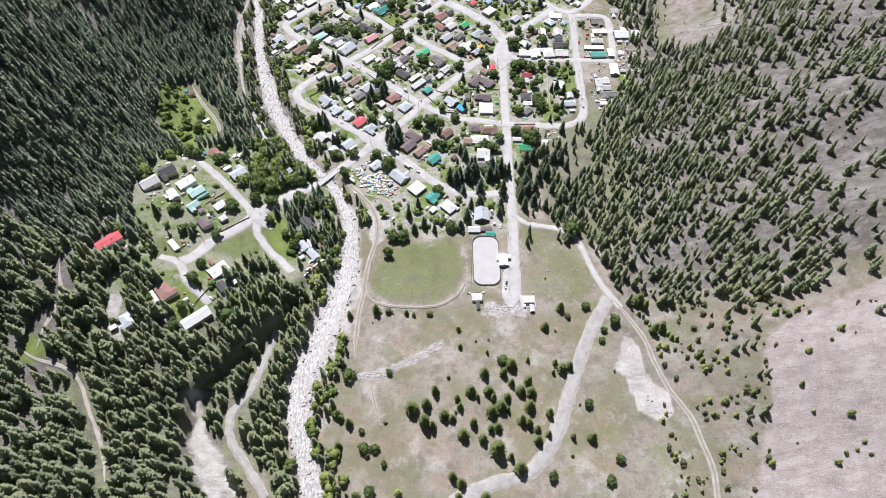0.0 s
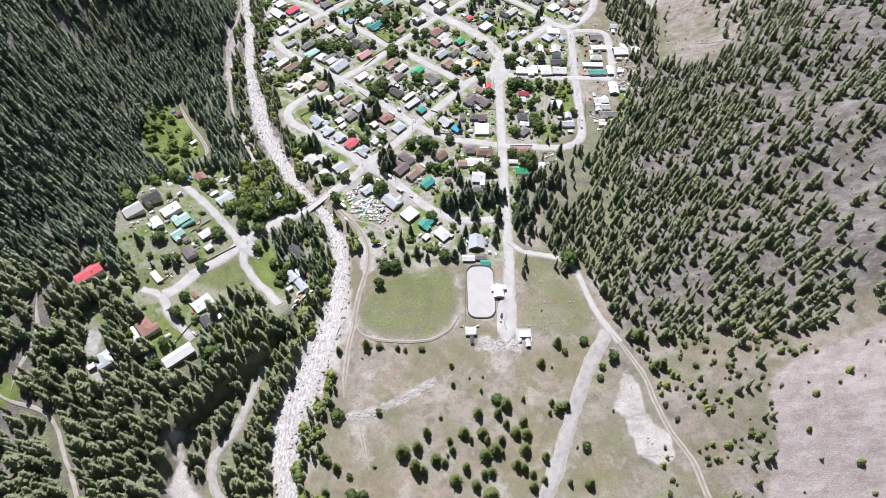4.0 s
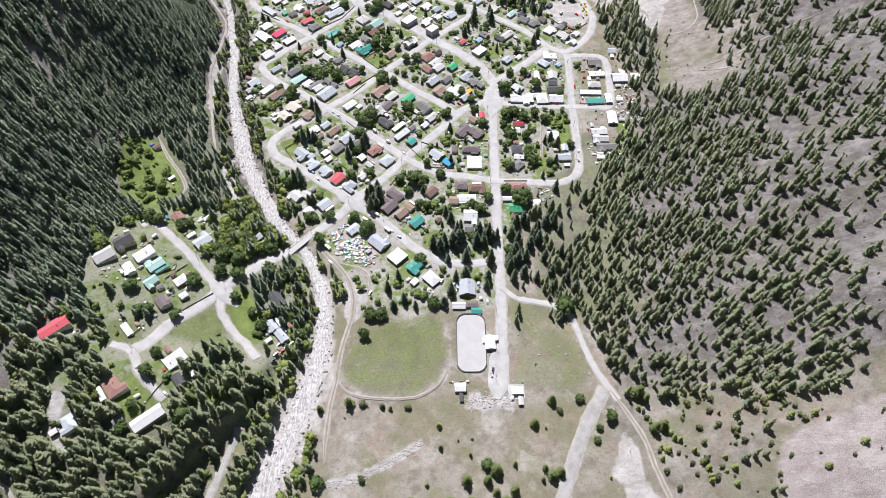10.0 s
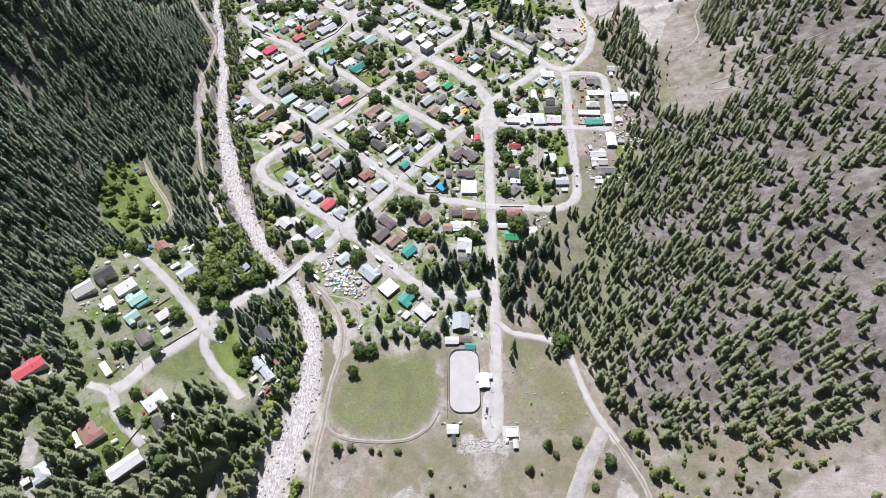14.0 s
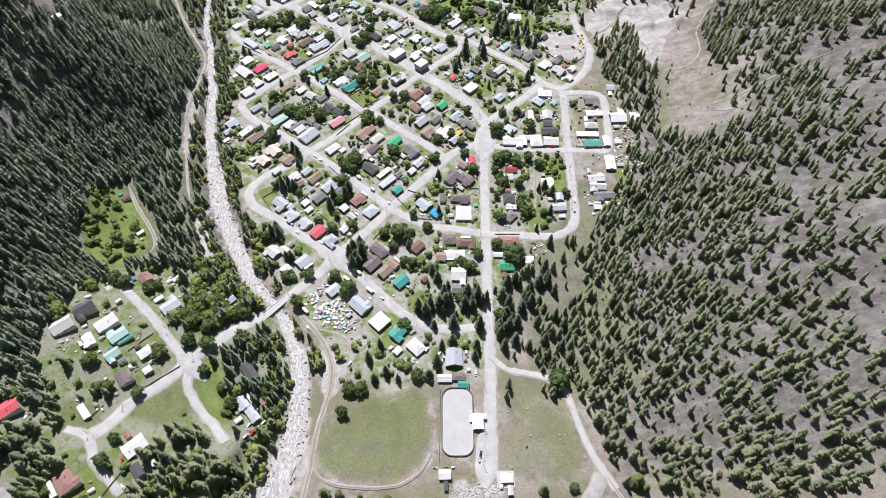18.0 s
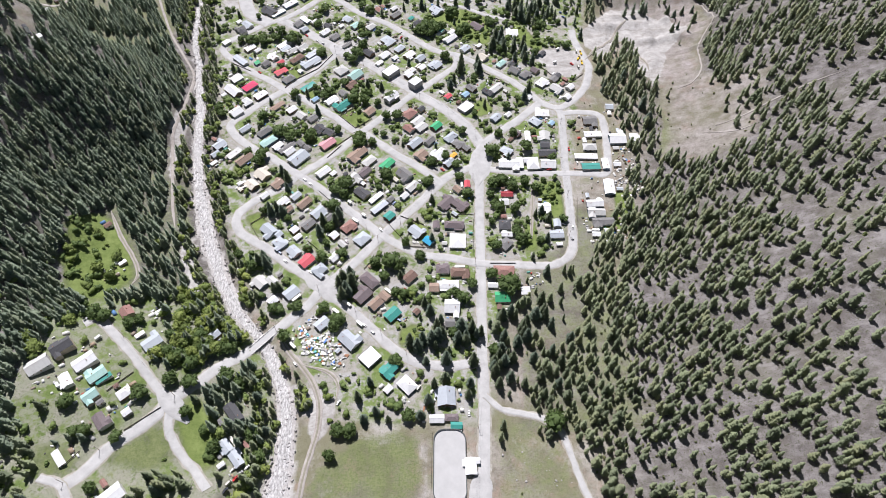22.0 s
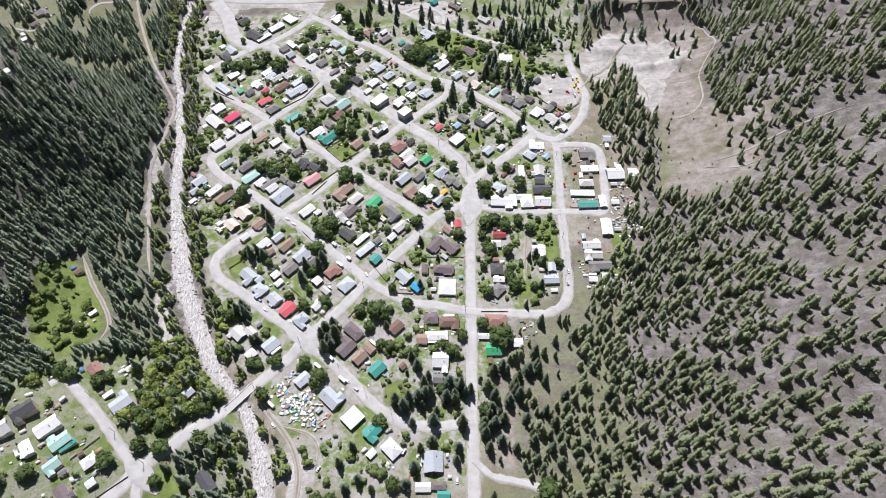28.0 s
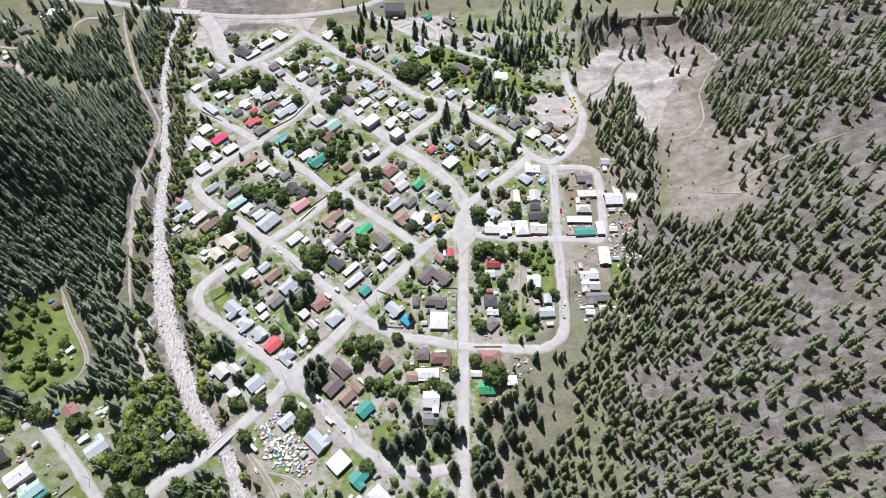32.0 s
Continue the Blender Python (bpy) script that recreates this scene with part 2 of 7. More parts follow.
_b.inputs["Specular IOR Level"].default_value = 0.6
M_TRIM = surface("white_trim", (0.68, 0.68, 0.66), (0.78, 0.78, 0.76), 2, 0.6, 0.03)
M_DOOR = surface("door_paint", (0.18, 0.1, 0.07), (0.3, 0.2, 0.15), 1.0, 0.6, 0.1, vary=0.4)
M_BRICK = surface("chimney_brick", (0.28, 0.15, 0.11), (0.4, 0.25, 0.2), 2, 0.9, 0.3)
M_WOOD = surface("weathered_wood", (0.2, 0.17, 0.14), (0.34, 0.3, 0.26), 1.5, 0.9, 0.3, vary=0.3)
M_POLE = surface("pole_wood", (0.16, 0.12, 0.09), (0.26, 0.2, 0.16), 2, 0.9, 0.2)
M_BARK = surface("bark", (0.09, 0.06, 0.045), (0.2, 0.14, 0.1), 3, 0.95, 0.5)
M_NEEDLE = foliage("fir_needles", (0.074, 0.107, 0.08), (0.315, 0.375, 0.27), share=0.35)
M_PINE = foliage("pine_needles", (0.075, 0.1, 0.062), (0.33, 0.375, 0.225), dry=(0.27, 0.26, 0.13), share=0.4)
M_GROVE = foliage("grove_leaves", (0.085, 0.125, 0.035), (0.31, 0.385, 0.12), 0.3, (0.33, 0.37, 0.1), 0.6)
M_YOUNG = foliage("young_pine_needles", (0.085, 0.115, 0.04), (0.33, 0.39, 0.15), 0.35, (0.36, 0.38, 0.12), 0.5)
M_LEAF = foliage("broad_leaves", (0.06, 0.1, 0.034), (0.25, 0.34, 0.115), 0.6, (0.22, 0.27, 0.07), 0.7)
M_SHRUB = foliage("shrub_leaves", (0.06, 0.078, 0.033), (0.19, 0.21, 0.09), share=0.5)
M_TYRE = surface("tyre_rubber", (0.02, 0.02, 0.02), (0.04, 0.04, 0.04), 3, 0.9, 0.1)
M_STEEL = surface("galvanised_steel", (0.4, 0.41, 0.42), (0.55, 0.56, 0.57), 1, 0.45, 0.05, 0.6)


# The lie of the land.
def ramp(v, knots):
    """Straight lines between knots of (place, value)."""
    xa, ya = knots[0]
    if v <= xa:
        return ya
    for xb, yb in knots:
        if v < xb:
            return ya + (yb - ya) * (v - xa) / (xb - xa)
        xa, ya = xb, yb
    return ya


def soft(d, r):
    """A ramp that starts softly at zero."""
    return 0.5 * (d + math.sqrt(d * d + r * r))


def sstep(a, b, v):
    u = min(1.0, max(0.0, (v - a) / (b - a)))
    return u * u * (3 - 2 * u)


RIVER = [(-60, -300), (-80, 60), (-94, 105), (-108, 149), (-113, 181), (-104, 215), (-91, 266), (-85, 309), (-89, 349), (-102, 382), (-118, 409), (-140, 432), (-151, 448), (-168, 477), (-180, 500), (-195, 530), (-206, 566), (-220, 605), (-229, 641), (-237, 687), (-251, 740), (-262, 785), (-278, 830), (-290, 890), (-296, 967), (-302, 1050), (-320, 1300), (-400, 2000)]
RIVER_W = [(0, 8), (150, 8.5), (200, 11), (270, 11), (330, 7.5), (410, 6.5), (440, 8.5), (500, 9.5), (566, 9), (610, 7), (700, 6.5), (780, 5.5), (850, 5), (1000, 4.5)]
RIVER_X = [(b, a) for a, b in RIVER]


def river_x(y):
    return ramp(y, RIVER_X)


def base(y):
    return ramp(y, [(-4000, 60), (-200, 46), (150, 32.5), (850, 7), (1100, 3), (4000, -20)])


FOOT_E = [(-300, 208), (200, 195), (300, 208), (430, 228), (565, 272), (690, 300), (840, 335), (930, 400), (1100, 520), (2000, 700)]
FOOT_W = [(-300, -400), (333, -345), (460, -296), (505, -286), (566, -300), (620, -281), (653, -257), (690, -256), (760, -280), (2000, -420)]
TERRACE = [(-300, 0.24), (250, 0.23), (320, 0.19), (400, 0.21), (480, 0.16), (700, 0.1), (800, 0.05), (1000, 0.05)]


SCARP = [(-200, -120), (100, -146), (117, -172), (140, -187), (172, -192), (200, -168), (245, -132), (310, -108)]


HEAPS = [(248, 868, 12, 7, 5), (292, 834, 16, 5, 4.5), (318, 838, 14, 6, 5), (334, 842, 9, 7, 5), (281, 874, 13, 5, 3), (270, 800, 5, 12, 3), (286, 790, 6, 9, 3.5), (262, 886, 9, 5, 3), (300, 868, 7, 4, 2.5)]


def height(x, y):
    """The lie of the land: a sloping valley floor, a stream bed, two hillsides, a pit."""
    z = base(y)
    dw = max(0.0, soft(river_x(y) - 22 - x, 12) - 0.3)
    up = ramp(y, TERRACE) * dw
    if y < 310:
        d = ramp(y, SCARP) - x
        k = sstep(260, 310, y)
        up = k * up + (1 - k) * (13 * sstep(0, 7, d) + 0.17 * max(0.0, d))
    z += up
    z += 0.92 * soft(ramp(y, FOOT_W) - x, 14) * (1 - 0.93 * sstep(725, 800, y))
    rise = soft(x - ramp(y, FOOT_E), 30)
    if rise > 2:
        rise *= 1 + 0.06 * math.sin(y * 0.045 + 0.6 * math.sin(x * 0.02))
    z += 0.6 * min(rise, 420)
    d = abs(x - river_x(y))
    w = ramp(y, RIVER_W)
    z -= 3.2 * (1 - sstep(w * 0.8, w + 8, d))
    if x > 170 and y > 740:
        v = y + 3 * math.sin(x * 0.09) + 1.5 * math.sin(x * 0.31)
        z += (13 * sstep(898, 940, v) + 7 * sstep(936, 942, v)) * sstep(185, 235, x) * (1 - sstep(380, 470, x))
        if x > 255:
            ridge = abs(noise.noise((x * 0.02, y * 0.11, 4)))
            z -= 8 * (0.35 - ridge) * sstep(300, 330, x) * (1 - sstep(375, 400, x)) * sstep(760, 800, y) * (1 - sstep(915, 935, y))
        for hx, hy, rx, ry, tall in HEAPS:
            z += tall * math.exp(-((x - hx) / rx) ** 2 - ((y - hy) / ry) ** 2)
        near = 1 - sstep(0.6, 1.05, math.hypot((x - 290) / 80, (y - 855) / 90))
        z += near * (4.5 * noise.noise((x * 0.06, y * 0.03, 2)) + 3.0 * noise.noise((x * 0.16, y * 0.08, 6)) - 2)
    return z + 0.5 * noise.noise((x * 0.03, y * 0.03, 0)) * sstep(0, 60, abs(x - 40) - 120 + 40)


# Helpers for meshes.
def part(name, bm, material, parent=None, label="", smooth=False):
    """Links a bmesh as one mesh object under its thing."""
    me = bpy.data.meshes.new(name)
    bm.to_mesh(me)
    bm.free()
    return part_of(name, me, material, parent, label, smooth)


def part_of(name, me, material, parent=None, label="", smooth=False):
    if not me.materials:
        me.materials.append(material)
        if smooth:
            me.shade_smooth()
    ob = new(name, me)
    if parent:
        ob.parent = parent
    return tagged(ob, label) if label else ob


def add_box(bm, x0, y0, z0, x1, y1, z1, bevel=0.0):
    r = bmesh.ops.create_cube(bm, size=1, matrix=Matrix.LocRotScale(((x0 + x1) / 2, (y0 + y1) / 2, (z0 + z1) / 2), None, (x1 - x0, y1 - y0, z1 - z0)))
    if bevel:
        edges = list({e for v in r["verts"] for e in v.link_edges})
        bmesh.ops.bevel(bm, geom=edges, offset=bevel, segments=1, affect="EDGES")


def box_mesh(name, x0, y0, z0, x1, y1, z1, bevel=0.0):
    bm = bmesh.new()
    add_box(bm, x0, y0, z0, x1, y1, z1, bevel)
    me = bpy.data.meshes.new(name)
    bm.to_mesh(me)
    bm.free()
    return me


def solid(verts, faces):
    bm = bmesh.new()
    vs = [bm.verts.new(v) for v in verts]
    for f in faces:
        bm.faces.new([vs[i] for i in f])
    bmesh.ops.recalc_face_normals(bm, faces=bm.faces[:])
    return bm


def raw_mesh(name, verts, faces, material, smooth=False):
    """A mesh from arrays of vertices and of equal faces."""
    me = bpy.data.meshes.new(name)
    verts, faces = np.asarray(verts, np.float32), np.asarray(faces, np.int32)
    me.vertices.add(len(verts))
    me.vertices.foreach_set("co", verts.ravel())
    me.loops.add(faces.size)
    me.loops.foreach_set("vertex_index", faces.ravel())
    me.polygons.add(len(faces))
    me.polygons.foreach_set("loop_start", np.arange(0, faces.size, faces.shape[1], dtype=np.int32))
    me.update(calc_edges=True)
    me.materials.append(material)
    if smooth:
        me.shade_smooth()
    return me


# Regions of the land.
BALL_FIELD = [(-64, 269), (-65, 285), (-61, 304), (-45, 318), (-27, 328), (-7, 332), (12, 331), (21, 323), (23, 301), (22, 280), (8, 263), (-14, 258), (-41, 259)]
PARKING = [(53, 280), (69, 301), (67, 265), (52, 261)]
EAST_FIELD = [(74, 346), (96, 341), (121, 327), (130, 301), (135, 275), (115, 260), (69, 264)]
SCREE_SLOPE = [(372, 254), (326, 240), (293, 227), (256, 217), (245, 201), (242, 171), (235, 149), (226, 122), (206, 91), (295, 50), (390, 60)]
GRAVEL_PATCH = [(154, 233), (159, 214), (164, 197), (168, 181), (177, 161), (168, 154), (154, 162), (143, 182), (140, 200), (147, 221)]
PARK = [(-82, 693), (-66, 709), (-45, 688), (-62, 673)]
NORTH_LAWN = [(12, 897), (37, 901), (62, 906), (89, 892), (96, 839), (87, 828), (64, 837), (49, 863), (41, 874), (18, 881)]
NORTH_LAWN_EAST = [(114, 874), (130, 878), (160, 826), (153, 809), (132, 837), (118, 847)]
BARE_FIELD = [(145, 812), (181, 821), (207, 806), (202, 772), (190, 762), (164, 767)]
PIT = [(212, 857), (236, 886), (262, 928), (282, 941), (340, 941), (368, 921), (376, 855), (344, 806), (335, 757), (312, 738), (282, 742), (270, 774), (269, 835), (253, 837), (229, 795), (213, 825)]
PIT_FLOOR = [(212, 857), (236, 884), (258, 906), (298, 903), (328, 880), (346, 850), (335, 838), (312, 812), (297, 770), (282, 742), (270, 774), (269, 835), (253, 837), (229, 795), (213, 825)]
PLAZA = [(-257, 977), (-114, 974), (-124, 944), (-153, 959), (-195, 964), (-229, 957), (-221, 897), (-242, 937)]
SCHOOL_YARD = [(-56, 991), (-17, 969), (50, 978), (64, 936), (36, 926), (-9, 953)]
BARE_SLOPE = [(282, 756), (306, 745), (335, 752), (352, 730), (385, 717), (374, 680), (347, 625), (302, 608), (259, 626), (272, 668), (280, 713)]
WEST_MEADOW = [(-305, 520), (-296, 539), (-271, 524), (-250, 497), (-240, 469), (-252, 441), (-284, 442), (-298, 472)]
SAND_BANK = [(-196, 176), (-186, 153), (-187, 136), (-175, 116), (-160, 96), (-141, 96), (-155, 117), (-168, 136), (-180, 153), (-190, 176)]
YARD_SAND = [(-93, 372), (-59, 364), (-47, 346), (-60, 323), (-69, 334)]
DIRT_ARC = [(17, 323), (25, 323), (25, 280), (15, 268), (-3, 257), (-28, 255), (-59, 258), (-64, 270), (-57, 262), (-23, 259), (-3, 261), (12, 273), (20, 291)]
TURNAROUND = [(-266, 937), (-266, 958), (-255, 952), (-237, 910), (-254, 902)]
LAWN_A = [(130, 590), (154, 594), (151, 546), (129, 542)]
LAWN_B = [(-186, 614), (-168, 625), (-160, 609), (-178, 601)]
LAWN_C = [(-172, 781), (-145, 792), (-135, 758), (-148, 745)]
LAWN_D = [(-138, 735), (-122, 747), (-107, 717), (-128, 719)]
LAWN_E = [(-15, 616), (0, 594), (-18, 591)]
LAWN_F = [(-158, 545), (-146, 553), (-134, 534), (-146, 525)]
LAWN_G = [(175, 542), (206, 545), (211, 527), (177, 520)]
LAWN_H = [(206, 578), (225, 577), (221, 541), (206, 545)]
LAWN_I = [(-4, 422), (12, 425), (16, 409), (-1, 405)]
LAWN_J = [(-218, 260), (-205, 255), (-209, 240), (-220, 239)]
LAWN_K = [(0, 532), (14, 514), (23, 527), (9, 541)]
LAWN_M = [(65, 710), (82, 726), (91, 702), (74, 690)]
LAWN_N = [(115, 542), (125, 542), (122, 502), (110, 502)]
LAWN_O = [(-155, 349), (-164, 334), (-154, 318), (-140, 328)]
CLEARING = [(-478, 862), (-455, 858), (-432, 838), (-420, 812), (-438, 808), (-462, 834)]
SW_CLEARING = [(-321, 204), (-312, 212), (-300, 206), (-296, 192), (-310, 186)]
SAND_YARD = [(-268, 250), (-257, 247), (-257, 231), (-246, 216), (-238, 203), (-248, 207), (-261, 219), (-266, 233)]
SIDE_CHANNEL = [(-216, 516), (-207, 490), (-194, 467), (-178, 446), (-164, 428), (-154, 428), (-171, 452), (-184, 473), (-196, 496), (-204, 518)]
TRAIL_BANK = [(-262, 700), (-247, 700), (-245, 640), (-236, 600), (-246, 598), (-258, 640)]
HAMLET_YARDS = [(-285, 362), (-277, 409), (-257, 417), (-231, 403), (-177, 349), (-208, 318), (-236, 326), (-254, 316), (-276, 335)]
HAMLET_GREEN = [(-177, 333), (-171, 331), (-162, 310), (-172, 301), (-190, 301), (-206, 305)]
HAMLET_EAST = [(-167, 342), (-160, 356), (-143, 339), (-132, 312), (-138, 301), (-151, 310)]
HAMLET_SOUTH = [(-256, 315), (-223, 305), (-223, 294), (-240, 289), (-248, 300)]
HAMLET_LAWN = [(-228, 248), (-216, 266), (-203, 250), (-207, 233), (-224, 240)]
BENCH = [(-390, 668), (-377, 694), (-441, 869), (-437, 857), (-366, 703), (-372, 676), (-386, 648)]
OUTCROP = [(-384, 620), (-372, 647), (-359, 673), (-343, 676), (-351, 637), (-351, 592), (-357, 552), (-366, 543)]
OUTCROP_LOW = [(-385, 576), (-374, 596), (-361, 613), (-357, 586), (-364, 559), (-373, 552)]
DEPOT_LOT = [(-100, 830), (-79, 849), (-70, 829), (-91, 807)]


BOXES = {}


def inside(x, y, poly):
    if id(poly) not in BOXES:
        BOXES[id(poly)] = (min(p[0] for p in poly), max(p[0] for p in poly), min(p[1] for p in poly), max(p[1] for p in poly))
    xlo, xhi, ylo, yhi = BOXES[id(poly)]
    if not (xlo < x < xhi and ylo < y < yhi):
        return False
    odd, (xa, ya) = False, poly[-1]
    for xb, yb in poly:
        if (ya > y) != (yb > y) and x < (xb - xa) * (y - ya) / (yb - ya) + xa:
            odd = not odd
        xa, ya = xb, yb
    return odd


# What is taken up on the plan, so that woods and bushes keep off it: a raster of 2 m cells.
TAKEN = np.zeros((700, 700), bool)


def cell(x, y):
    return min(699, max(0, int((x + 700) / 2))), min(699, max(0, int((y + 100) / 2)))


def take(x, y, r):
    i, j = cell(x, y)
    n = max(0, int(r / 2 + 0.5))
    TAKEN[max(0, i - n) : i + n + 1, max(0, j - n) : j + n + 1] = True


def free(x, y):
    return not TAKEN[cell(x, y)]


def in_town(x, y):
    return river_x(y) + 22 < x < 62 + 0.18 * (y - 300) + 50 * sstep(470, 520, y) and 340 < y < 960 + 0.15 * (x + 100)


# The ground: one sheet, fine under the flight and coarse towards the horizon.
def spread(lo, hi, step, far):
    core = list(np.arange(lo, hi + 0.1, step))
    out, d = [], step
    at = core[-1]
    while at < far:
        d *= 1.35
        at += d
        out.append(at)
    left, d, at = [], step, core[0]
    while at > -far:
        d *= 1.35
        at -= d
        left.append(at)
    return left[::-1] + core + out


def make_ground():
    xs, ys = spread(-500, 540, 3.7, 4200), spread(50, 1070, 3.7, 4200)
    verts = np.array([(x, y, height(x, y)) for y in ys for x in xs])
    nx, ny = len(xs), len(ys)
    a = (np.arange(ny - 1)[:, None] * nx + np.arange(nx - 1)[None]).ravel()
    me = raw_mesh("ground", verts, np.stack([a, a + 1, a + 1 + nx, a + nx], 1), M_GROUND, True)
    green, bare, scree, forest, town = (np.zeros(len(verts), np.float32) for _ in range(5))
    for i, (x, y, z) in enumerate(verts):
        wob = 5 * noise.noise((x * 0.06, y * 0.06, 3))
        u, v = x + wob, y + wob
        foot = ramp(y, FOOT_E)
        forest[i] = max(sstep(foot - 70, foot - 20, u), sstep(-120, -190, u)) if y > 150 or u < 0 else sstep(170, 200, u)
        if in_town(u, v):
            town[i], forest[i] = 1.0, 0.0
        if u < river_x(y) - 8 and u > -290 and y < 700:
            green[i] = 0.42
            if 235 < y < 460:
                town[i] = 1.0
        if inside(u * 0.3 + x * 0.7, v * 0.3 + y * 0.7, BALL_FIELD):
            green[i], bare[i], forest[i] = 0.53, 0, 0
        if any(inside(x, y, lawn) for lawn in (PARK, NORTH_LAWN, NORTH_LAWN_EAST, HAMLET_EAST, HAMLET_LAWN, LAWN_A, LAWN_B, LAWN_C, LAWN_D, LAWN_E, LAWN_F, LAWN_G, LAWN_H, LAWN_I, LAWN_J, LAWN_K, LAWN_M, LAWN_N, LAWN_O)):
            green[i], town[i], forest[i] = 1.1, 0, 0
        if inside(u, v, WEST_MEADOW) or inside(u, v, SW_CLEARING):
            green[i] = 0.9
        if inside(u, v, HAMLET_GREEN) or inside(u, v, HAMLET_SOUTH):
            green[i], town[i] = 0.62, 0
        if inside(u, v, EAST_FIELD):
            green[i] = 0.42
        if 60 + 0.1 * y < u < 190 and 330 < y < 560 and not in_town(u, v):
            green[i], forest[i] = 0.42, 0.6
        if -75 < u < 130 and y < 250:
            green[i] = 0.2
        if 110 < u < 190 and y < 240:
            green[i] = 0.3
        if u >= 165 and y < 265:
            forest[i] *= 0.3
            green[i] = 0.24
        if x < -310 and y > 800:
            green[i], forest[i] = 0.45, 0.4
        if y > 925 + 0.1 * x and u > -100:
            green[i], forest[i] = 0.42, 0.5
        if inside(u, v, SCREE_SLOPE):
            scree[i], forest[i], green[i] = 1, 0, 0
        if inside(u, v, BENCH):
            scree[i], forest[i], green[i] = 0.45, 0.3, 0.3
        if inside(u, v, OUTCROP) or inside(u, v, OUTCROP_LOW):
            scree[i], forest[i] = 0.34, 1.0
        if inside(u, v, PIT):
            scree[i], forest[i], green[i] = 0.5, 0.25, 0.3 * sstep(0.05, 0.35, noise.noise((x * 0.04, y * 0.04, 15)))
        if inside(u, v, GRAVEL_PATCH) or inside(u, v, PIT_FLOOR) or inside(u, v, SAND_BANK) or inside(u, v, YARD_SAND) or inside(u, v, SAND_YARD) or inside(u, v, SIDE_CHANNEL) or inside(u, v, TRAIL_BANK) or inside(x, y, PARKING) or inside(x, y, BARE_FIELD) or inside(x, y, TURNAROUND) or inside(x, y, PLAZA) or inside(x, y, SCHOOL_YARD) or inside(x, y, DEPOT_LOT) or inside(u, v, CLEARING):
            bare[i], forest[i], green[i], town[i] = 0.9, 0, 0, 0
        if inside(x, y, DIRT_ARC):
            bare[i], green[i] = 0.5, 0
        if inside(u, v, BARE_SLOPE):
            scree[i], forest[i], green[i] = 0.42, 0.3, 0.1 + 0.45 * sstep(300, 270, u) * sstep(0.0, 0.3, noise.noise((x * 0.03, y * 0.03, 12)) + 0.25)
        dr = abs(u - river_x(y)) - ramp(y, RIVER_W)
        if dr < (9 if 190 < y < 290 else 2):
            bare[i], green[i] = 0.5, 0.1
        if 32 < u < 74 and 246 < v < 261:
            bare[i] = 0.7
        t = (x + 75) / 75
        if 0 < t < 1 and abs(y - 190 - 32 * t**1.6) < 3.5:
            bare[i] = 0.75
    for name, data in (("green", green), ("bare", bare), ("scree", scree), ("forest", forest), ("town", town)):
        for _ in range({"bare": 1, "scree": 9}.get(name, 2)):
            d = np.pad(data.reshape(ny, nx), 1, mode="edge")
            data = ((d[:-2] + d[2:] + 2 * d[1:-1])[:, 1:-1] + (d[:, :-2] + d[:, 2:] + 2 * d[:, 1:-1])[1:-1]).ravel() / 8
        me.attributes.new(name, "FLOAT", "POINT").data.foreach_set("value", data)
    ob = new("ground", me)
    return tagged(ob, "dry grassy valley floor rising to stony wooded hillsides", "ground", kind="structure")


make_ground()


def smooth_line(points, step=3.0):
    """A rounded line through points, sampled evenly."""
    p = [Vector((*q, 0)) for q in points]
    p = [2 * p[0] - p[1]] + p + [2 * p[-1] - p[-2]]
    out = []
    for a, b, c, d in zip(p, p[1:], p[2:], p[3:]):
        n = max(1, int((c - b).length / step))
        for k in range(n):
            t = k / n
            out.append(0.5 * (2 * b + (c - a) * t + (2 * a - 5 * b + 4 * c - d) * t * t + (3 * b - a - 3 * c + d) * t**3))
    return out + [p[-2]]


def laid(x, y):
    """The height of the ground sheet itself, between its corners."""
    if not (-500 < x < 530 and 50 < y < 1060):
        return height(x, y)
    i, j = int((x + 500) / 3.7), int((y - 50) / 3.7)
    u, v = (x + 500) / 3.7 - i, (y - 50) / 3.7 - j
    a, b, c, d = (height(-500 + 3.7 * (i + p), 50 + 3.7 * (j + q)) for p, q in ((0, 0), (1, 0), (0, 1), (1, 1)))
    return (a * (1 - u) + b * u) * (1 - v) + (c * (1 - u) + d * u) * v


def strip(name, line, width, material, lift, ragged=0.5, taper=0):
    """A band along a line, laid on the land, with uneven edges."""
    across = (-0.5, -0.44, -0.2, 0.2, 0.44, 0.5)
    verts, faces, cols = [], [], len(across)
    for i, p in enumerate(line):
        along = (line[min(i + 1, len(line) - 1)] - line[max(i - 1, 0)]).normalized()
        side = Vector((along.y, -along.x, 0))
        for c, u in enumerate(across):
            w = width + ragged * 2 * noise.noise((p.x * 0.12, p.y * 0.12, 7 + (c > 2))) + ragged * noise.noise((p.x * 0.5, p.y * 0.5, 9 + (c > 2)))
            if taper:
                w *= 0.15 + 0.85 * sstep(-1, taper, min(i, len(line) - 1 - i))
            q = p + side * u * w
            verts.append((q.x, q.y, laid(q.x, q.y) + (lift if 0 < c < cols - 1 else -0.15)))
        if i:
            k = (i - 1) * cols
            faces += [(k + c, k + c + 1, k + c + 1 + cols, k + c + cols) for c in range(cols - 1)]
    return new(name, raw_mesh(name, verts, faces, material, True))


ROAD_N = [0]


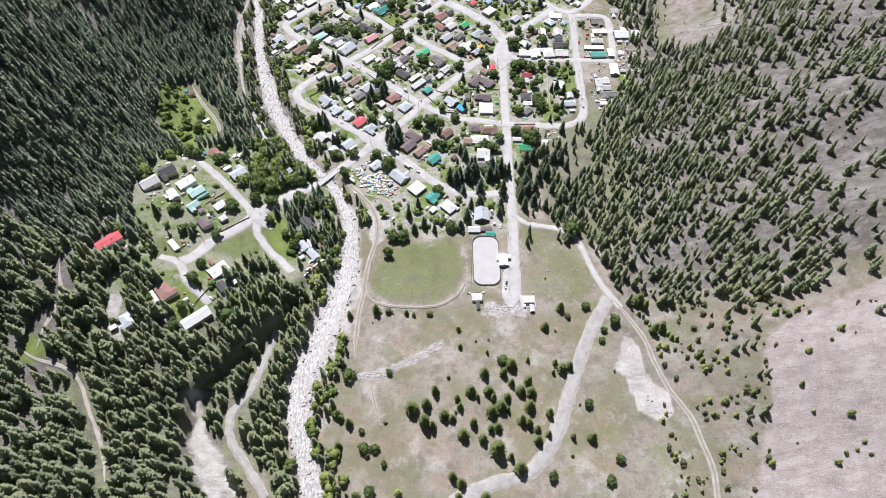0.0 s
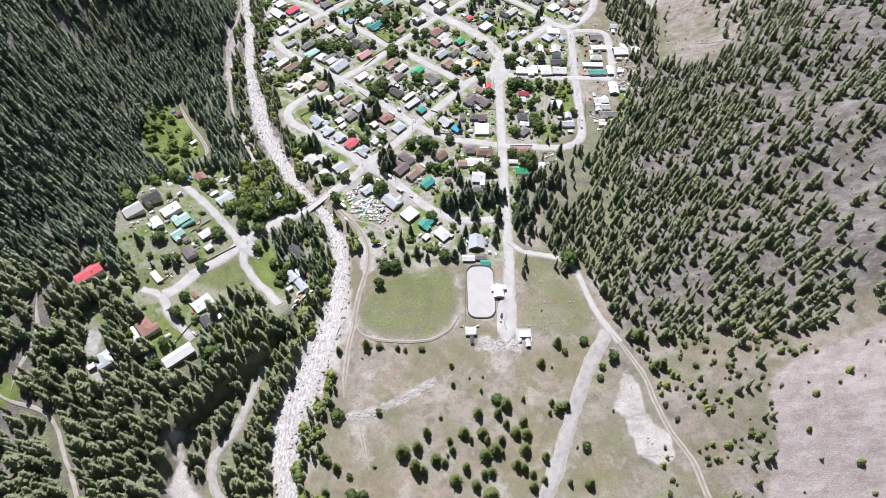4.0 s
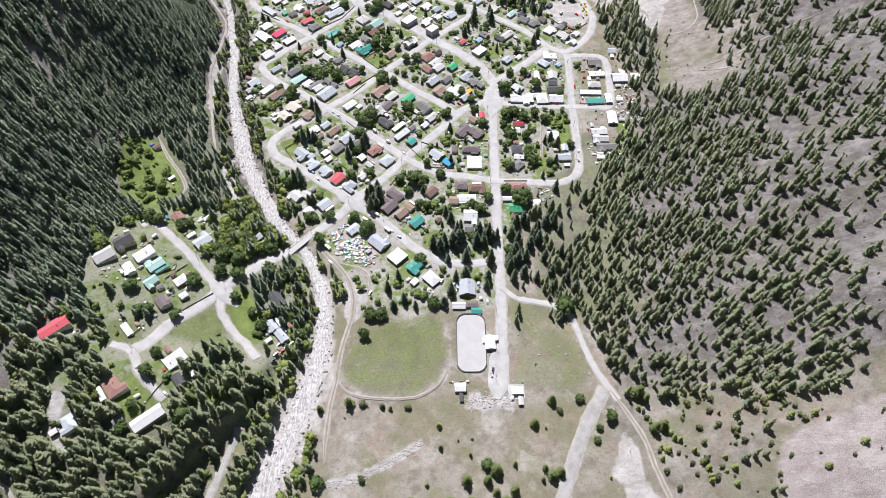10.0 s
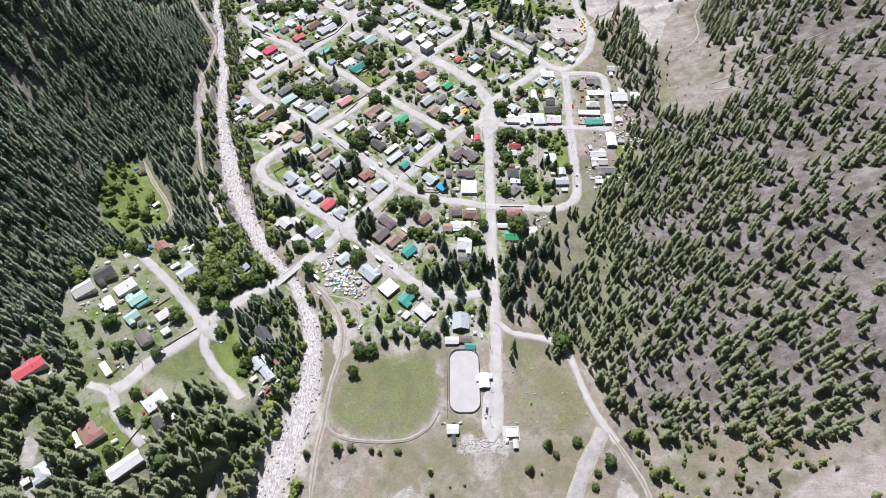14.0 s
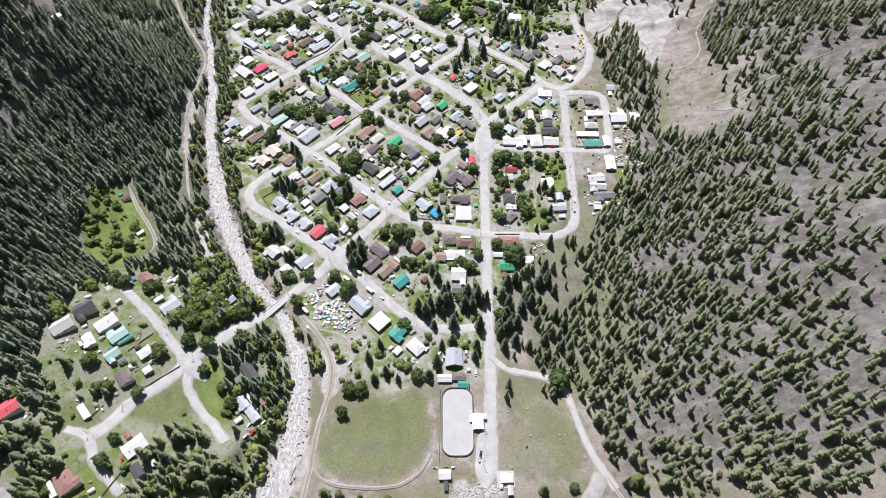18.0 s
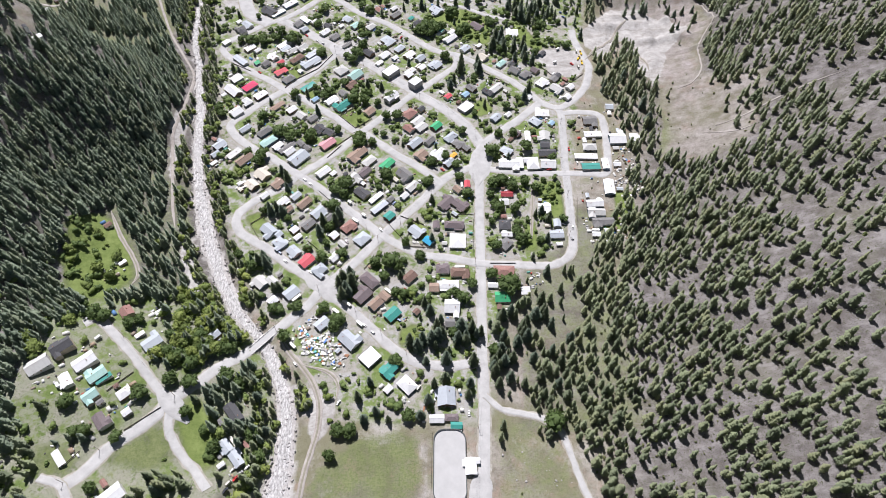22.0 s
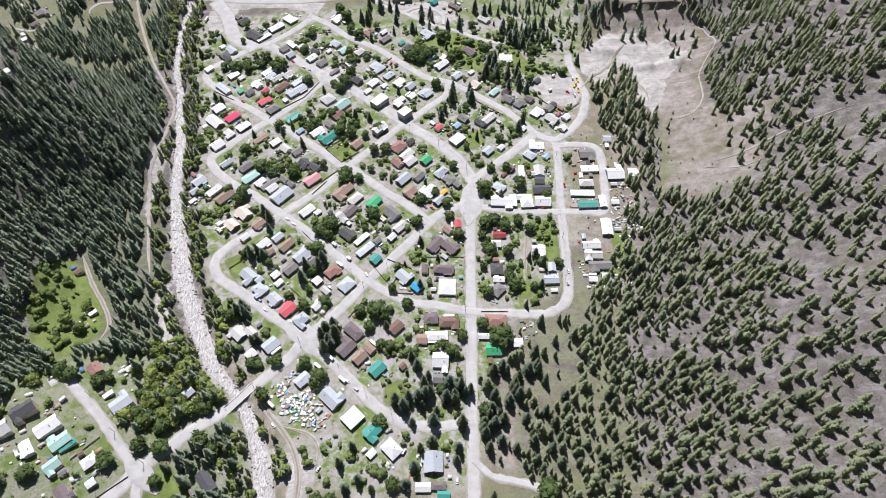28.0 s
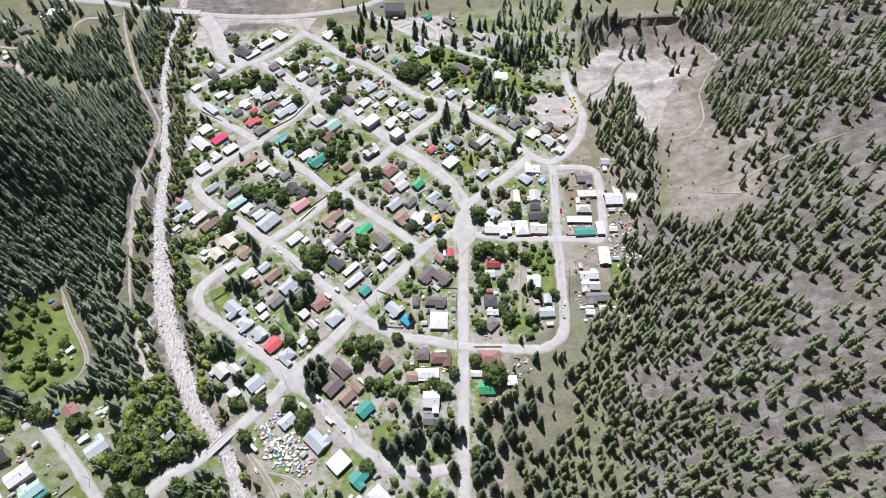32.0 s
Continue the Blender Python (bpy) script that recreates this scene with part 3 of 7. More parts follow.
def road(name, kind, width, points, crown=True, spread_out=0):
    line = smooth_line(points)
    for p in line:
        take(p.x, p.y, width / 2 + (3.0 if p.x < -105 else 0.8))
    ROAD_N[0] += 1
    lift = 0.22 + 0.007 * ROAD_N[0]
    words = {"packed": "grey packed-gravel track", "gravel": "pale dusty gravel-surfaced street", "asphalt": "worn grey asphalt highway", "dirt": "bare earth vehicle track with dusty ruts"}[kind]
    tagged(strip(name, line, width, M_ROADS[kind], lift, taper=8 if kind == "dirt" else spread_out), words + " across the valley floor", "road", kind="structure")
    if kind != "dirt" and not spread_out:
        tagged(strip("road_verge", line, width + 1.8, M_VERGE, lift - 0.08, 1.6), "stony gravel verge along a road", "verge", kind="structure")
    elif kind == "dirt" and crown:
        tagged(strip("track_crown", line, width * 0.3, M_CROWN, lift + 0.06, 0.4, taper=8), "grassy crown between the ruts of a track", "verge", kind="structure")


# Roads.
road("main_road", "gravel", 9.5, [(63.4, 266.4), (63.7, 285.4), (64.4, 306.3), (66.3, 345.7), (66.7, 388.9), (66.3, 393.6), (67.6, 441.6), (68.8, 489.2), (69.7, 542.4), (71.5, 594.3), (72.4, 618.2), (75.8, 645.1)])
road("main_street", "gravel", 13.5, [(75.8, 645.1), (58.4, 678.8), (33.4, 707.0), (7.3, 729.7), (-20.0, 756.4), (-55.6, 787.8), (-92.7, 816.1), (-123.8, 840.9), (-152.1, 863.8), (-180.5, 882.2)])
road("bridge_road", "gravel", 9.5, [(72.3, 615.8), (45.2, 603.8), (27.9, 586.7), (11.3, 564.1), (-9.8, 539.1), (-24.0, 522.0), (-39.4, 500.9), (-53.3, 483.2), (-71.6, 465.0), (-83.9, 444.7), (-96.5, 430.7), (-104.8, 422.5), (-119.6, 408.1), (-132.2, 394.8), (-146.9, 382.8), (-159.9, 367.5), (-172.8, 354.7), (-180.9, 340.8), (-191.0, 328.3), (-205.5, 314.3), (-216.6, 293.8), (-224.7, 284.4)])
road("second_street", "gravel", 9.5, [(-24.0, 522.0), (-42.4, 539.1), (-66.4, 560.6), (-91.4, 583.0), (-117.3, 604.0), (-130.5, 614.4), (-150.7, 629.2), (-170.9, 641.8), (-186.9, 655.5), (-197.4, 667.8), (-200.7, 680.4), (-188.0, 697.3), (-172.5, 716.7), (-152.0, 736.8), (-133.4, 757.6), (-113.4, 784.5), (-97.6, 809.2)])
road("curve_street", "gravel", 8.5, [(-24.0, 522.0), (-8.5, 511.9), (10.3, 500.8), (23.4, 497.6), (44.2, 495.0), (68.8, 489.2), (95.6, 487.9), (121.1, 486.5), (134.0, 487.0), (144.9, 492.0), (152.7, 500.3), (157.1, 514.6), (158.8, 549.1), (160.7, 586.1), (161.7, 617.8), (164.6, 651.5), (166.9, 692.2), (164.1, 706.5)])
road("river_street", "gravel", 9.5, [(-71.6, 465.0), (-93.6, 478.3), (-110.9, 490.8), (-128.9, 505.5), (-146.8, 516.7), (-159.2, 525.4), (-165.7, 535.7), (-166.8, 546.2), (-161.3, 557.0), (-151.1, 568.0), (-136.3, 579.2), (-124.8, 589.1), (-115.7, 600.8)])
road("south_street", "gravel", 9, [(-71.6, 465.0), (-54.7, 447.5), (-33.5, 427.9), (-18.0, 411.8), (-3.2, 398.8), (11.0, 390.2), (24.8, 387.2), (43.1, 386.2), (65.3, 391.1)])
road("cross_street", "gravel", 9, [(-111.5, 604.0), (-98.5, 616.1), (-80.0, 635.1), (-63.9, 654.8), (-50.0, 671.7), (-23.8, 702.3), (-4.3, 726.7), (10.3, 741.8), (30.0, 762.6), (49.0, 784.2), (51.3, 806.6)])
road("upper_street", "gravel", 9, [(30.8, 590.5), (10.2, 611.9), (-14.1, 630.8), (-36.2, 650.5), (-52.6, 665.4), (-65.3, 669.9), (-86.0, 690.1), (-107.0, 707.2), (-128.7, 724.7), (-150.3, 738.8), (-173.3, 757.5), (-196.5, 773.6), (-221.4, 795.7), (-237.6, 812.8), (-239.0, 829.1), (-224.8, 845.8), (-206.4, 862.6), (-190.5, 876.0), (-173.5, 884.7), (-149.2, 909.5), (-134.2, 929.4), (-124.9, 941.4)])
road("hill_street", "gravel", 9, [(-132.5, 943.8), (-104.7, 924.5), (-76.9, 897.7), (-40.0, 874.1), (-11.1, 848.2), (23.5, 816.6), (50.6, 806.6), (67.7, 795.2), (87.6, 778.6), (113.3, 757.1), (131.6, 736.3), (146.0, 716.3), (164.1, 706.5), (175.7, 712.2), (189.0, 725.8), (201.6, 746.0), (210.2, 777.7), (208.5, 794.3), (200.1, 834.9), (199.6, 859.0)])
road("link_street", "gravel", 10, [(77.1, 647.6), (95.0, 665.1), (114.7, 683.2), (131.8, 700.9), (146.0, 716.3)])
road("east_street", "gravel", 8, [(74.5, 611.7), (103.3, 606.0), (132.2, 603.5), (159.9, 603.3), (184.2, 602.9), (202.6, 602.6), (208.0, 625.3), (211.5, 668.7), (208.6, 693.6), (185.4, 698.6), (168.7, 696.9)])
road("alley", "dirt", 4, [(125.1, 601.9), (124.7, 578.7), (120.4, 542.2), (118.0, 514.9)])
road("hill_track", "gravel", 5, [(67.1, 360.6), (79.5, 349.8), (96.5, 345.6), (113.3, 340.8), (124.3, 330.9), (129.3, 314.1), (133.8, 295.3), (140.3, 277.4), (147.3, 263.7), (152, 255)])
road("slope_track", "dirt", 4.6, [(147.3, 263.7), (156.3, 246.6), (166.0, 224.6), (170.2, 201.2), (176.3, 179.2), (186.0, 158.2), (190.4, 134.5), (192.9, 118.2), (190.9, 98.3), (186, 70)])
road("haul_road", "packed", 10, [(143.6, 265.0), (131.6, 247.0), (119.9, 225.5), (110.1, 205.0), (100.2, 180.7), (90.9, 157.8), (80.0, 136.3), (68.2, 121.9), (55.3, 113.9), (38.8, 110.0), (24.5, 104.9), (6.4, 95.8)])
road("stream_track", "dirt", 5, [(-106.6, 421.0), (-96.3, 402.0), (-81.4, 385.7), (-69.5, 369.9), (-62.8, 351.6), (-62.0, 331.2), (-66.3, 309.0), (-68.7, 290.5), (-69.4, 270.4), (-71.8, 251.2), (-72.3, 224.0), (-71.1, 206.9)])
road("stream_spur", "dirt", 4, [(-81.5, 387.0), (-60.3, 381.2), (-50.2, 369.9), (-50.6, 354.6)])
road("west_lane", "gravel", 7, [(-173.8, 349.8), (-191.5, 366.0), (-210.5, 386.0), (-229.8, 403.9), (-249.0, 418.7), (-257.8, 413.5)])
road("west_drive", "gravel", 6.5, [(-172.5, 348.1), (-171.6, 332.7), (-161.4, 315.9), (-145.7, 300.8), (-132.7, 286.8)])
road("west_spur", "gravel", 6, [(-241.8, 289.7), (-224.7, 284.4), (-213.5, 267.4), (-200.5, 254.6), (-191.4, 246.4)])
road("north_drive", "dirt", 4, [(-284.5, 544.0), (-266.4, 514.6), (-247.5, 490.1), (-237.7, 471.7), (-239.4, 455.4)])
road("river_trail", "dirt", 3.2, [(-367, 983), (-360, 956), (-340, 907), (-312, 848), (-288, 808), (-265, 769), (-259, 729), (-257, 691), (-257, 659), (-251, 629), (-243, 597), (-233, 560), (-222, 528)], False)
road("highway", "asphalt", 10, [(-630.7, 985.2), (-524.9, 991.6), (-456.5, 994.8), (-374.9, 994.8), (-341.6, 991.2), (-305.4, 989.7), (-273.1, 983.2), (-219.2, 976.6), (-159.4, 976.4), (-115.3, 982.6), (-56.5, 999.2), (-12.2, 1031.4)])
road("highway_link", "gravel", 19, [(-262.6, 976.8), (-239.4, 941.9), (-221.5, 898.4), (-190.5, 872.7)])
road("north_lane", "gravel", 6, [(-56.2, 995.3), (-39.3, 969.4), (-8.7, 950.5), (35.6, 920.2), (64.1, 908.4), (92.0, 891.1), (116.7, 882.0)])
road("school_drive", "gravel", 5, [(46.3, 923.7), (42.6, 947.8), (16.6, 962.8), (-8.7, 950.5)])
road("sw_track", "dirt", 3, [(-322, 200), (-318, 198), (-305, 191), (-291, 188), (-278, 183), (-268, 173), (-262, 163), (-255, 152), (-245, 137), (-236, 122), (-228, 104)], False)
road("sw_path", "dirt", 3.5, [(-312, 272), (-307, 257), (-303, 246), (-303, 230), (-306, 214), (-306, 198)], False)
road("west_yard_lane", "dirt", 4, [(-500, 890), (-478, 884), (-464, 884), (-456, 894), (-457, 906), (-466, 915)], False)
road("trail_spur", "dirt", 5, [(-362, 976), (-385, 962), (-406, 955), (-414, 940), (-410, 925)], False)
road("erosion_scar", "dirt", 1.7, [(322, 655), (336, 656), (350, 658), (375, 665), (392, 668), (413, 671), (434, 671)], False)
road("erosion_scar", "dirt", 1.7, [(368, 917), (376, 889), (375, 857), (358, 829), (344, 804), (340, 781), (335, 757), (321, 737), (305, 732)], False)
road("erosion_scar", "dirt", 1.7, [(311, 650), (335, 638), (357, 639)], False)
road("square", "gravel", 24, [(69, 586), (71, 600), (73, 615.8), (76, 632), (77, 652)], spread_out=7)
road("corner", "gravel", 20, [(-94, 482), (-84, 474), (-71.6, 465), (-60, 454), (-50, 445)], spread_out=6)
road("west_corner", "gravel", 15, [(-188, 362), (-180, 355), (-173, 349), (-166, 342), (-158, 335)], spread_out=5)
road("main_corner", "gravel", 20, [(-75, 803), (-88, 812), (-97, 818), (-108, 828)], spread_out=4)
road("pit_track", "dirt", 4, [(207.7, 794.9), (224.8, 817.4), (246.2, 837.6), (258.9, 861.0), (276.5, 882.6)])
road("pit_ramp", "dirt", 4, [(268.2, 837.0), (274.5, 817.9), (281.0, 786.4), (281.4, 771.4)])
road("car_park", "gravel", 17, [(58.5, 256), (59.2, 262.5), (60.6, 280.3), (62.3, 294.7), (63, 304)], spread_out=4)
road("field_path", "dirt", 3, [(-67.7, 280.3), (-64.5, 266.5), (-50.3, 258.7), (-23.3, 256.4), (-3.3, 258.7), (10.1, 266.5), (16.9, 275.3), (19.7, 282.4)])
road("meadow_path", "dirt", 4, [(-57.9, 189.6), (-54.7, 176.3), (-50.1, 160.3), (-47.0, 151.4)])
road("west_bank_road", "packed", 5, [(-138.3, 233.9), (-141.6, 219.6), (-144.6, 205.3), (-150.5, 181.0), (-161.7, 160.3), (-157.5, 140.6), (-140.9, 119.9), (-125.0, 99.6)])

# The stream: a bed of boulders with white water on it.
line = smooth_line([p for p in RIVER if -200 < p[1] < 1400], 3)
for p in line:
    take(p.x, p.y, ramp(p.y, RIVER_W) - 2)
verts, faces = [], []
for i, p in enumerate(line):
    w = ramp(p.y, RIVER_W)
    for c in range(9):
        u = c / 4 - 1
        x = p.x + u * (w + 3 * noise.noise((p.x * 0.08, p.y * 0.08, 2 + c // 5)))
        z = height(p.x, p.y) + 0.7 + 0.9 * abs(u) ** 3 + 0.5 * noise.noise((x * 0.5, p.y * 0.5, 1))
        verts.append((x, p.y, z if abs(u) < 0.8 else height(x, p.y) - 0.3))
    if i:
        k = (i - 1) * 9
        faces += [(k + c, k + c + 1, k + c + 10, k + c + 9) for c in range(8)]
tagged(new("stream_bed", raw_mesh("stream_bed", verts, faces, M_BANK, True)), "pale boulder bed of a mountain stream", "stream bed", kind="structure")
verts, faces = [], []
for i, p in enumerate(line):
    w = ramp(p.y, RIVER_W) * (0.62 + 0.25 * noise.noise((p.y * 0.03, 4, 0)))
    mid = p.x + 3 * noise.noise((p.y * 0.02, 9, 0))
    for c in range(7):
        u = c / 3 - 1
        x = mid + u * w
        verts.append((x, p.y, height(p.x, p.y) + 1.0 + 0.25 * noise.noise((x * 0.4, p.y * 0.25, 5))))
    if i:
        k = (i - 1) * 7
        faces += [(k + c, k + c + 1, k + c + 8, k + c + 7) for c in range(6)]
tagged(new("stream_water", raw_mesh("stream_water", verts, faces, M_WATER, True)), "white rushing water of a shallow mountain stream", "water", kind="structure")


# Loose stone: many boulders joined.
def stones(name, label, places, material):
    bm = bmesh.new()
    bmesh.ops.create_icosphere(bm, subdivisions=1, radius=1)
    shape = np.array([v.co[:] for v in bm.verts])
    tri = np.array([[v.index for v in f.verts] for f in bm.faces])
    bm.free()
    rng = np.random.default_rng(5)
    verts, faces = [], []
    for n, (x, y, z, r) in enumerate(places):
        s = shape * (1 + 0.3 * rng.standard_normal((len(shape), 1))) * (r, r * rng.uniform(0.6, 1.2), r * 0.6)
        a = rng.uniform(0, 6.28)
        s = s @ np.array([[math.cos(a), math.sin(a), 0], [-math.sin(a), math.cos(a), 0], [0, 0, 1]])
        verts.append(s + (x, y, z))
        faces.append(tri + n * len(shape))
    ob = new(name, raw_mesh(name, np.concatenate(verts), np.concatenate(faces), material))
    tagged(ob, label, "stones", kind="stuff")


rng = random.Random(11)
rocks = []
for p in line:
    if 60 < p.y < 1000:
        w = ramp(p.y, RIVER_W)
        for k in range(7):
            u = rng.choice((-1, 1)) * (1 - rng.random() ** 1.5 * 0.95)
            x = p.x + u * w * 1.05
            rocks.append((x, p.y + rng.uniform(-2, 2), height(p.x, p.y) + 0.9 + 0.9 * abs(u) ** 3, 0.35 + 0.9 * rng.random() ** 3))
stones("stream_boulders", "pale grey boulders strewn along the stream", rocks, M_STONE)
rocks = []
for poly, n, big in ((GRAVEL_PATCH, 160, 0.7), (PARKING, 0, 1), (SCREE_SLOPE, 700, 0.5), (EAST_FIELD, 60, 0.8), (PIT, 120, 0.7)):
    xa, xb = min(p[0] for p in poly), max(p[0] for p in poly)
    ya, yb = min(p[1] for p in poly), max(p[1] for p in poly)
    while n > 0:
        x, y = rng.uniform(xa, xb), rng.uniform(ya, yb)
        if inside(x, y, poly) and free(x, y):
            rocks.append((x, y, height(x, y) + 0.1, 0.2 + big * rng.random() ** 3))
        n -= 1
for k in range(420):
    t = rng.random()
    x, y = -75 + 75 * t + rng.gauss(0, 2), 190 + 32 * t**1.6 + rng.gauss(0, 2.0)
    rocks.append((x, y, height(x, y) + 0.1, 0.2 + 0.6 * rng.random() ** 2))
for k in range(330):
    x, y = rng.uniform(34, 72), 254 + rng.gauss(0, 4)
    rocks.append((x, y, height(x, y) + 0.1, 0.2 + 0.7 * rng.random() ** 2))
stones("field_stones", "pale rubble and boulders scattered over dry ground", rocks, M_STONE)

# Open ground that stays clear of bushes and cars.
for gx in range(22, 58, 2):
    for gy in range(272, 338, 2):
        take(gx, gy, 0)
for gx in range(-70, 26, 2):
    for gy in range(256, 336, 2):
        if inside(gx, gy, BALL_FIELD):
            take(gx, gy, 0)
for gx in range(140, 212, 2):
    for gy in range(758, 826, 2):
        if inside(gx, gy, BARE_FIELD):
            take(gx, gy, 0)


# Trees. Shapes of crowns as arrays, used both for single trees and for the woods.
def fir_shape(seed, tiers=9, width=0.2, spikes=7, full=0.75, flat=0.5):
    """A unit-high conifer: overlapping skirts of boughs with ragged, uneven edges round a slightly leaning stem."""
    r = np.random.default_rng(seed)
    verts, faces = [], []
    lean = r.uniform(-0.03, 0.03, 2)
    for k in range(tiers):
        h = 0.05 + 0.86 * (k / (tiers - 1)) ** 0.92
        reach = width * 1.2 * (1.05 - h) ** full * min(1.0, 0.62 + 2.0 * h) * r.uniform(0.82, 1.15)
        m = max(4, round(spikes * (1.15 - 0.6 * h)))
        off = r.uniform(-0.22, 0.22, 2) * reach
        n = len(verts)
        verts.append(np.array([lean[0] * h + 0.4 * off[0], lean[1] * h + 0.4 * off[1], h + reach * flat * 0.55 + 0.02]))
        for j in range(2 * m):
            a = 3.1416 * (j + r.uniform(-0.35, 0.35)) / m + k * 1.3
            rad = reach * (r.uniform(0.85, 1.25) if j % 2 == 0 else r.uniform(0.5, 0.95))
            verts.append(np.array([lean[0] * h + off[0] + rad * math.cos(a), lean[1] * h + off[1] + rad * math.sin(a), h - rad * flat * r.uniform(0.0, 0.9) + r.uniform(-0.012, 0.012)]))
        faces += [(n, n + 1 + j, n + 1 + (j + 1) % (2 * m)) for j in range(2 * m)]
    n = len(verts)
    verts += [np.array(v) + (lean[0], lean[1], 0) for v in ((0.025, 0, 0.88), (-0.016, 0.022, 0.88), (-0.016, -0.022, 0.88), (0, 0, 1.07))]
    faces += [(n, n + 1, n + 3), (n + 1, n + 2, n + 3), (n + 2, n, n + 3)]
    return np.array(verts), np.array(faces)


def ball(fine):
    bm = bmesh.new()
    bmesh.ops.create_icosphere(bm, subdivisions=fine, radius=1)
    shape = np.array([v.co[:] for v in bm.verts])
    tri = np.array([[v.index for v in f.verts] for f in bm.faces])
    bm.free()
    return shape, tri


BALLS = {k: ball(k) for k in (1, 2)}


def leafy_shape(seed, lobes=6, wide=0.42, low=0.1, sprays=0, fine=1):
    """A unit-high broad crown: rounded, knobbly lobes of foliage about a middle one, with loose sprays of leaves standing off them."""
    r = np.random.default_rng(seed)
    shape, tri = BALLS[fine]
    verts, faces, n = [], [], 0
    parts = [(np.array([0, 0, 0.6]), 0.66 * wide, 0.36)]
    for k in range(lobes):
        a = 6.283 * (k + r.uniform(-0.3, 0.3)) / lobes
        far = r.uniform(0.4, 0.68) * wide
        parts.append((np.array([far * math.cos(a), far * math.sin(a), r.uniform(0.34, 0.7)]), r.uniform(0.34, 0.52) * wide, r.uniform(0.16, 0.26)))
    for c, rad, tall in parts:
        v = shape * (1 + 0.17 * r.standard_normal((len(shape), 1))) * (rad, rad, tall) + c
        v[:, 2] = np.maximum(v[:, 2], low * r.uniform(0.4, 1.3, len(v)))
        verts.append(v)
        faces.append(tri + n)
        n += len(v)
    for k in range(sprays):
        c, rad, tall = parts[k % len(parts)]
        d = r.standard_normal(3)
        d[2] = abs(d[2])
        d /= np.linalg.norm(d)
        p = c + d * (rad, rad, tall) * r.uniform(0.95, 1.2)
        verts.append(p + 0.075 * r.standard_normal((3, 3)))
        faces.append(np.array([(n, n + 1, n + 2)]))
        n += 3
    return np.concatenate(verts), np.concatenate(faces)


def trunk_shape(low, r0, top, r1):
    verts = [(r * math.cos(a), r * math.sin(a), h) for h, r in ((low, r0), (top, r1)) for a in (0, 1.257, 2.513, 3.77, 5.027)]
    return np.array(verts), np.array([(a, (a + 1) % 5, 5 + (a + 1) % 5, 5 + a) for a in range(5)])


SLIM = [fir_shape(80 + k, 10 + k % 3, 0.12 + 0.014 * (k % 4), 6, 0.68, 0.42) for k in range(12)]
FIRS = [fir_shape(k, 9 + k % 3, 0.118 + 0.018 * (k % 5), 7, 0.5, 0.3) for k in range(14)]
LEAFY = [leafy_shape(20 + k, 4, 0.46 + 0.05 * (k % 3), 0.1, 30) for k in range(8)]


def tree_kind(name, crown, material, trunk, label):
    root = new(name)
    part_of("trunk", raw_mesh("trunk", *trunk, M_BARK, True), M_BARK, root)
    part_of("crown", raw_mesh("crown", *crown, material), material, root)
    tagged(root, label, "tree")
    root.location = (0, 0, -500)
    return root


SINGLE_FIRS = [tree_kind("conifer_tree", fir_shape(40 + k, 15, 0.2 + 0.025 * (k % 4), 10, 0.68, 0.55), M_NEEDLE if k % 2 else M_PINE, trunk_shape(-0.06, 0.025, 0.9, 0.006), "dark green conical conifer with drooping boughs") for k in range(6)]
MEADOW_PINES = [tree_kind("conifer_tree", fir_shape(50 + k, 13, 0.19 + 0.025 * (k % 3), 9, 0.55, 0.45), M_YOUNG, trunk_shape(-0.06, 0.025, 0.9, 0.006), "bright green young pine on dry grassland") for k in range(5)]
SINGLE_LEAFY = [tree_kind("leafy_tree", leafy_shape(60 + k, 9, 0.46 + 0.05 * (k % 3), 0.08, 260), M_LEAF, trunk_shape(-0.06, 0.04, 0.6, 0.015), "full green broad-leaved tree with rounded crown") for k in range(6)]
PLACED = []
tree_rng = random.Random(3)


def plant(kinds, x, y, tall, wide):
    m = Matrix.LocRotScale((x, y, height(x, y)), Euler((0, 0, tree_rng.uniform(0, 6.28))), (tall * wide, tall * wide, tall))
    PLACED.append((kinds[len(PLACED) % len(kinds)], m, tall))
    take(x, y, 1.5)


def conifer(x, y, tall):
    plant(SINGLE_FIRS if y > 265 else MEADOW_PINES, x, y, tall * (1.45 if y > 260 else 1.25), tree_rng.uniform(0.72, 1.0) * (1 if y > 260 else 1.5))


def leafy(x, y, tall):
    plant(SINGLE_LEAFY, x, y, tall * 1.2, tree_rng.uniform(0.95, 1.2))


leafy(-65, 818, 11); leafy(-219, 834, 8); leafy(-192, 836, 8); leafy(-156, 841, 8); leafy(-107, 751, 6)
leafy(-144, 663, 10); leafy(-159, 618, 9); leafy(-55, 647, 11); leafy(-74, 578, 8); leafy(-65, 573, 8)
leafy(-24, 598, 10); leafy(-74, 557, 9); leafy(-74, 530, 8); leafy(-13, 489, 12); leafy(-93, 441, 7)
leafy(-69, 440, 8); leafy(-58, 422, 9); leafy(-77, 494, 8); leafy(20, 589, 8); leafy(123, 638, 10)
leafy(93, 462, 13); leafy(119, 337, 13); leafy(51, 596, 8); leafy(59, 573, 8); leafy(127, 580, 8)
leafy(86, 631, 11); leafy(-17, 690, 8); leafy(-28, 489, 8); leafy(13, 496, 7); leafy(-60, 499, 7)
leafy(37, 627, 7); leafy(48, 614, 7); leafy(55, 665, 7); leafy(-42, 648, 7); leafy(-1, 512, 7)
leafy(-92, 505, 6); leafy(-137, 553, 7); leafy(-172, 631, 7); leafy(22, 618, 7); leafy(85, 586, 10)
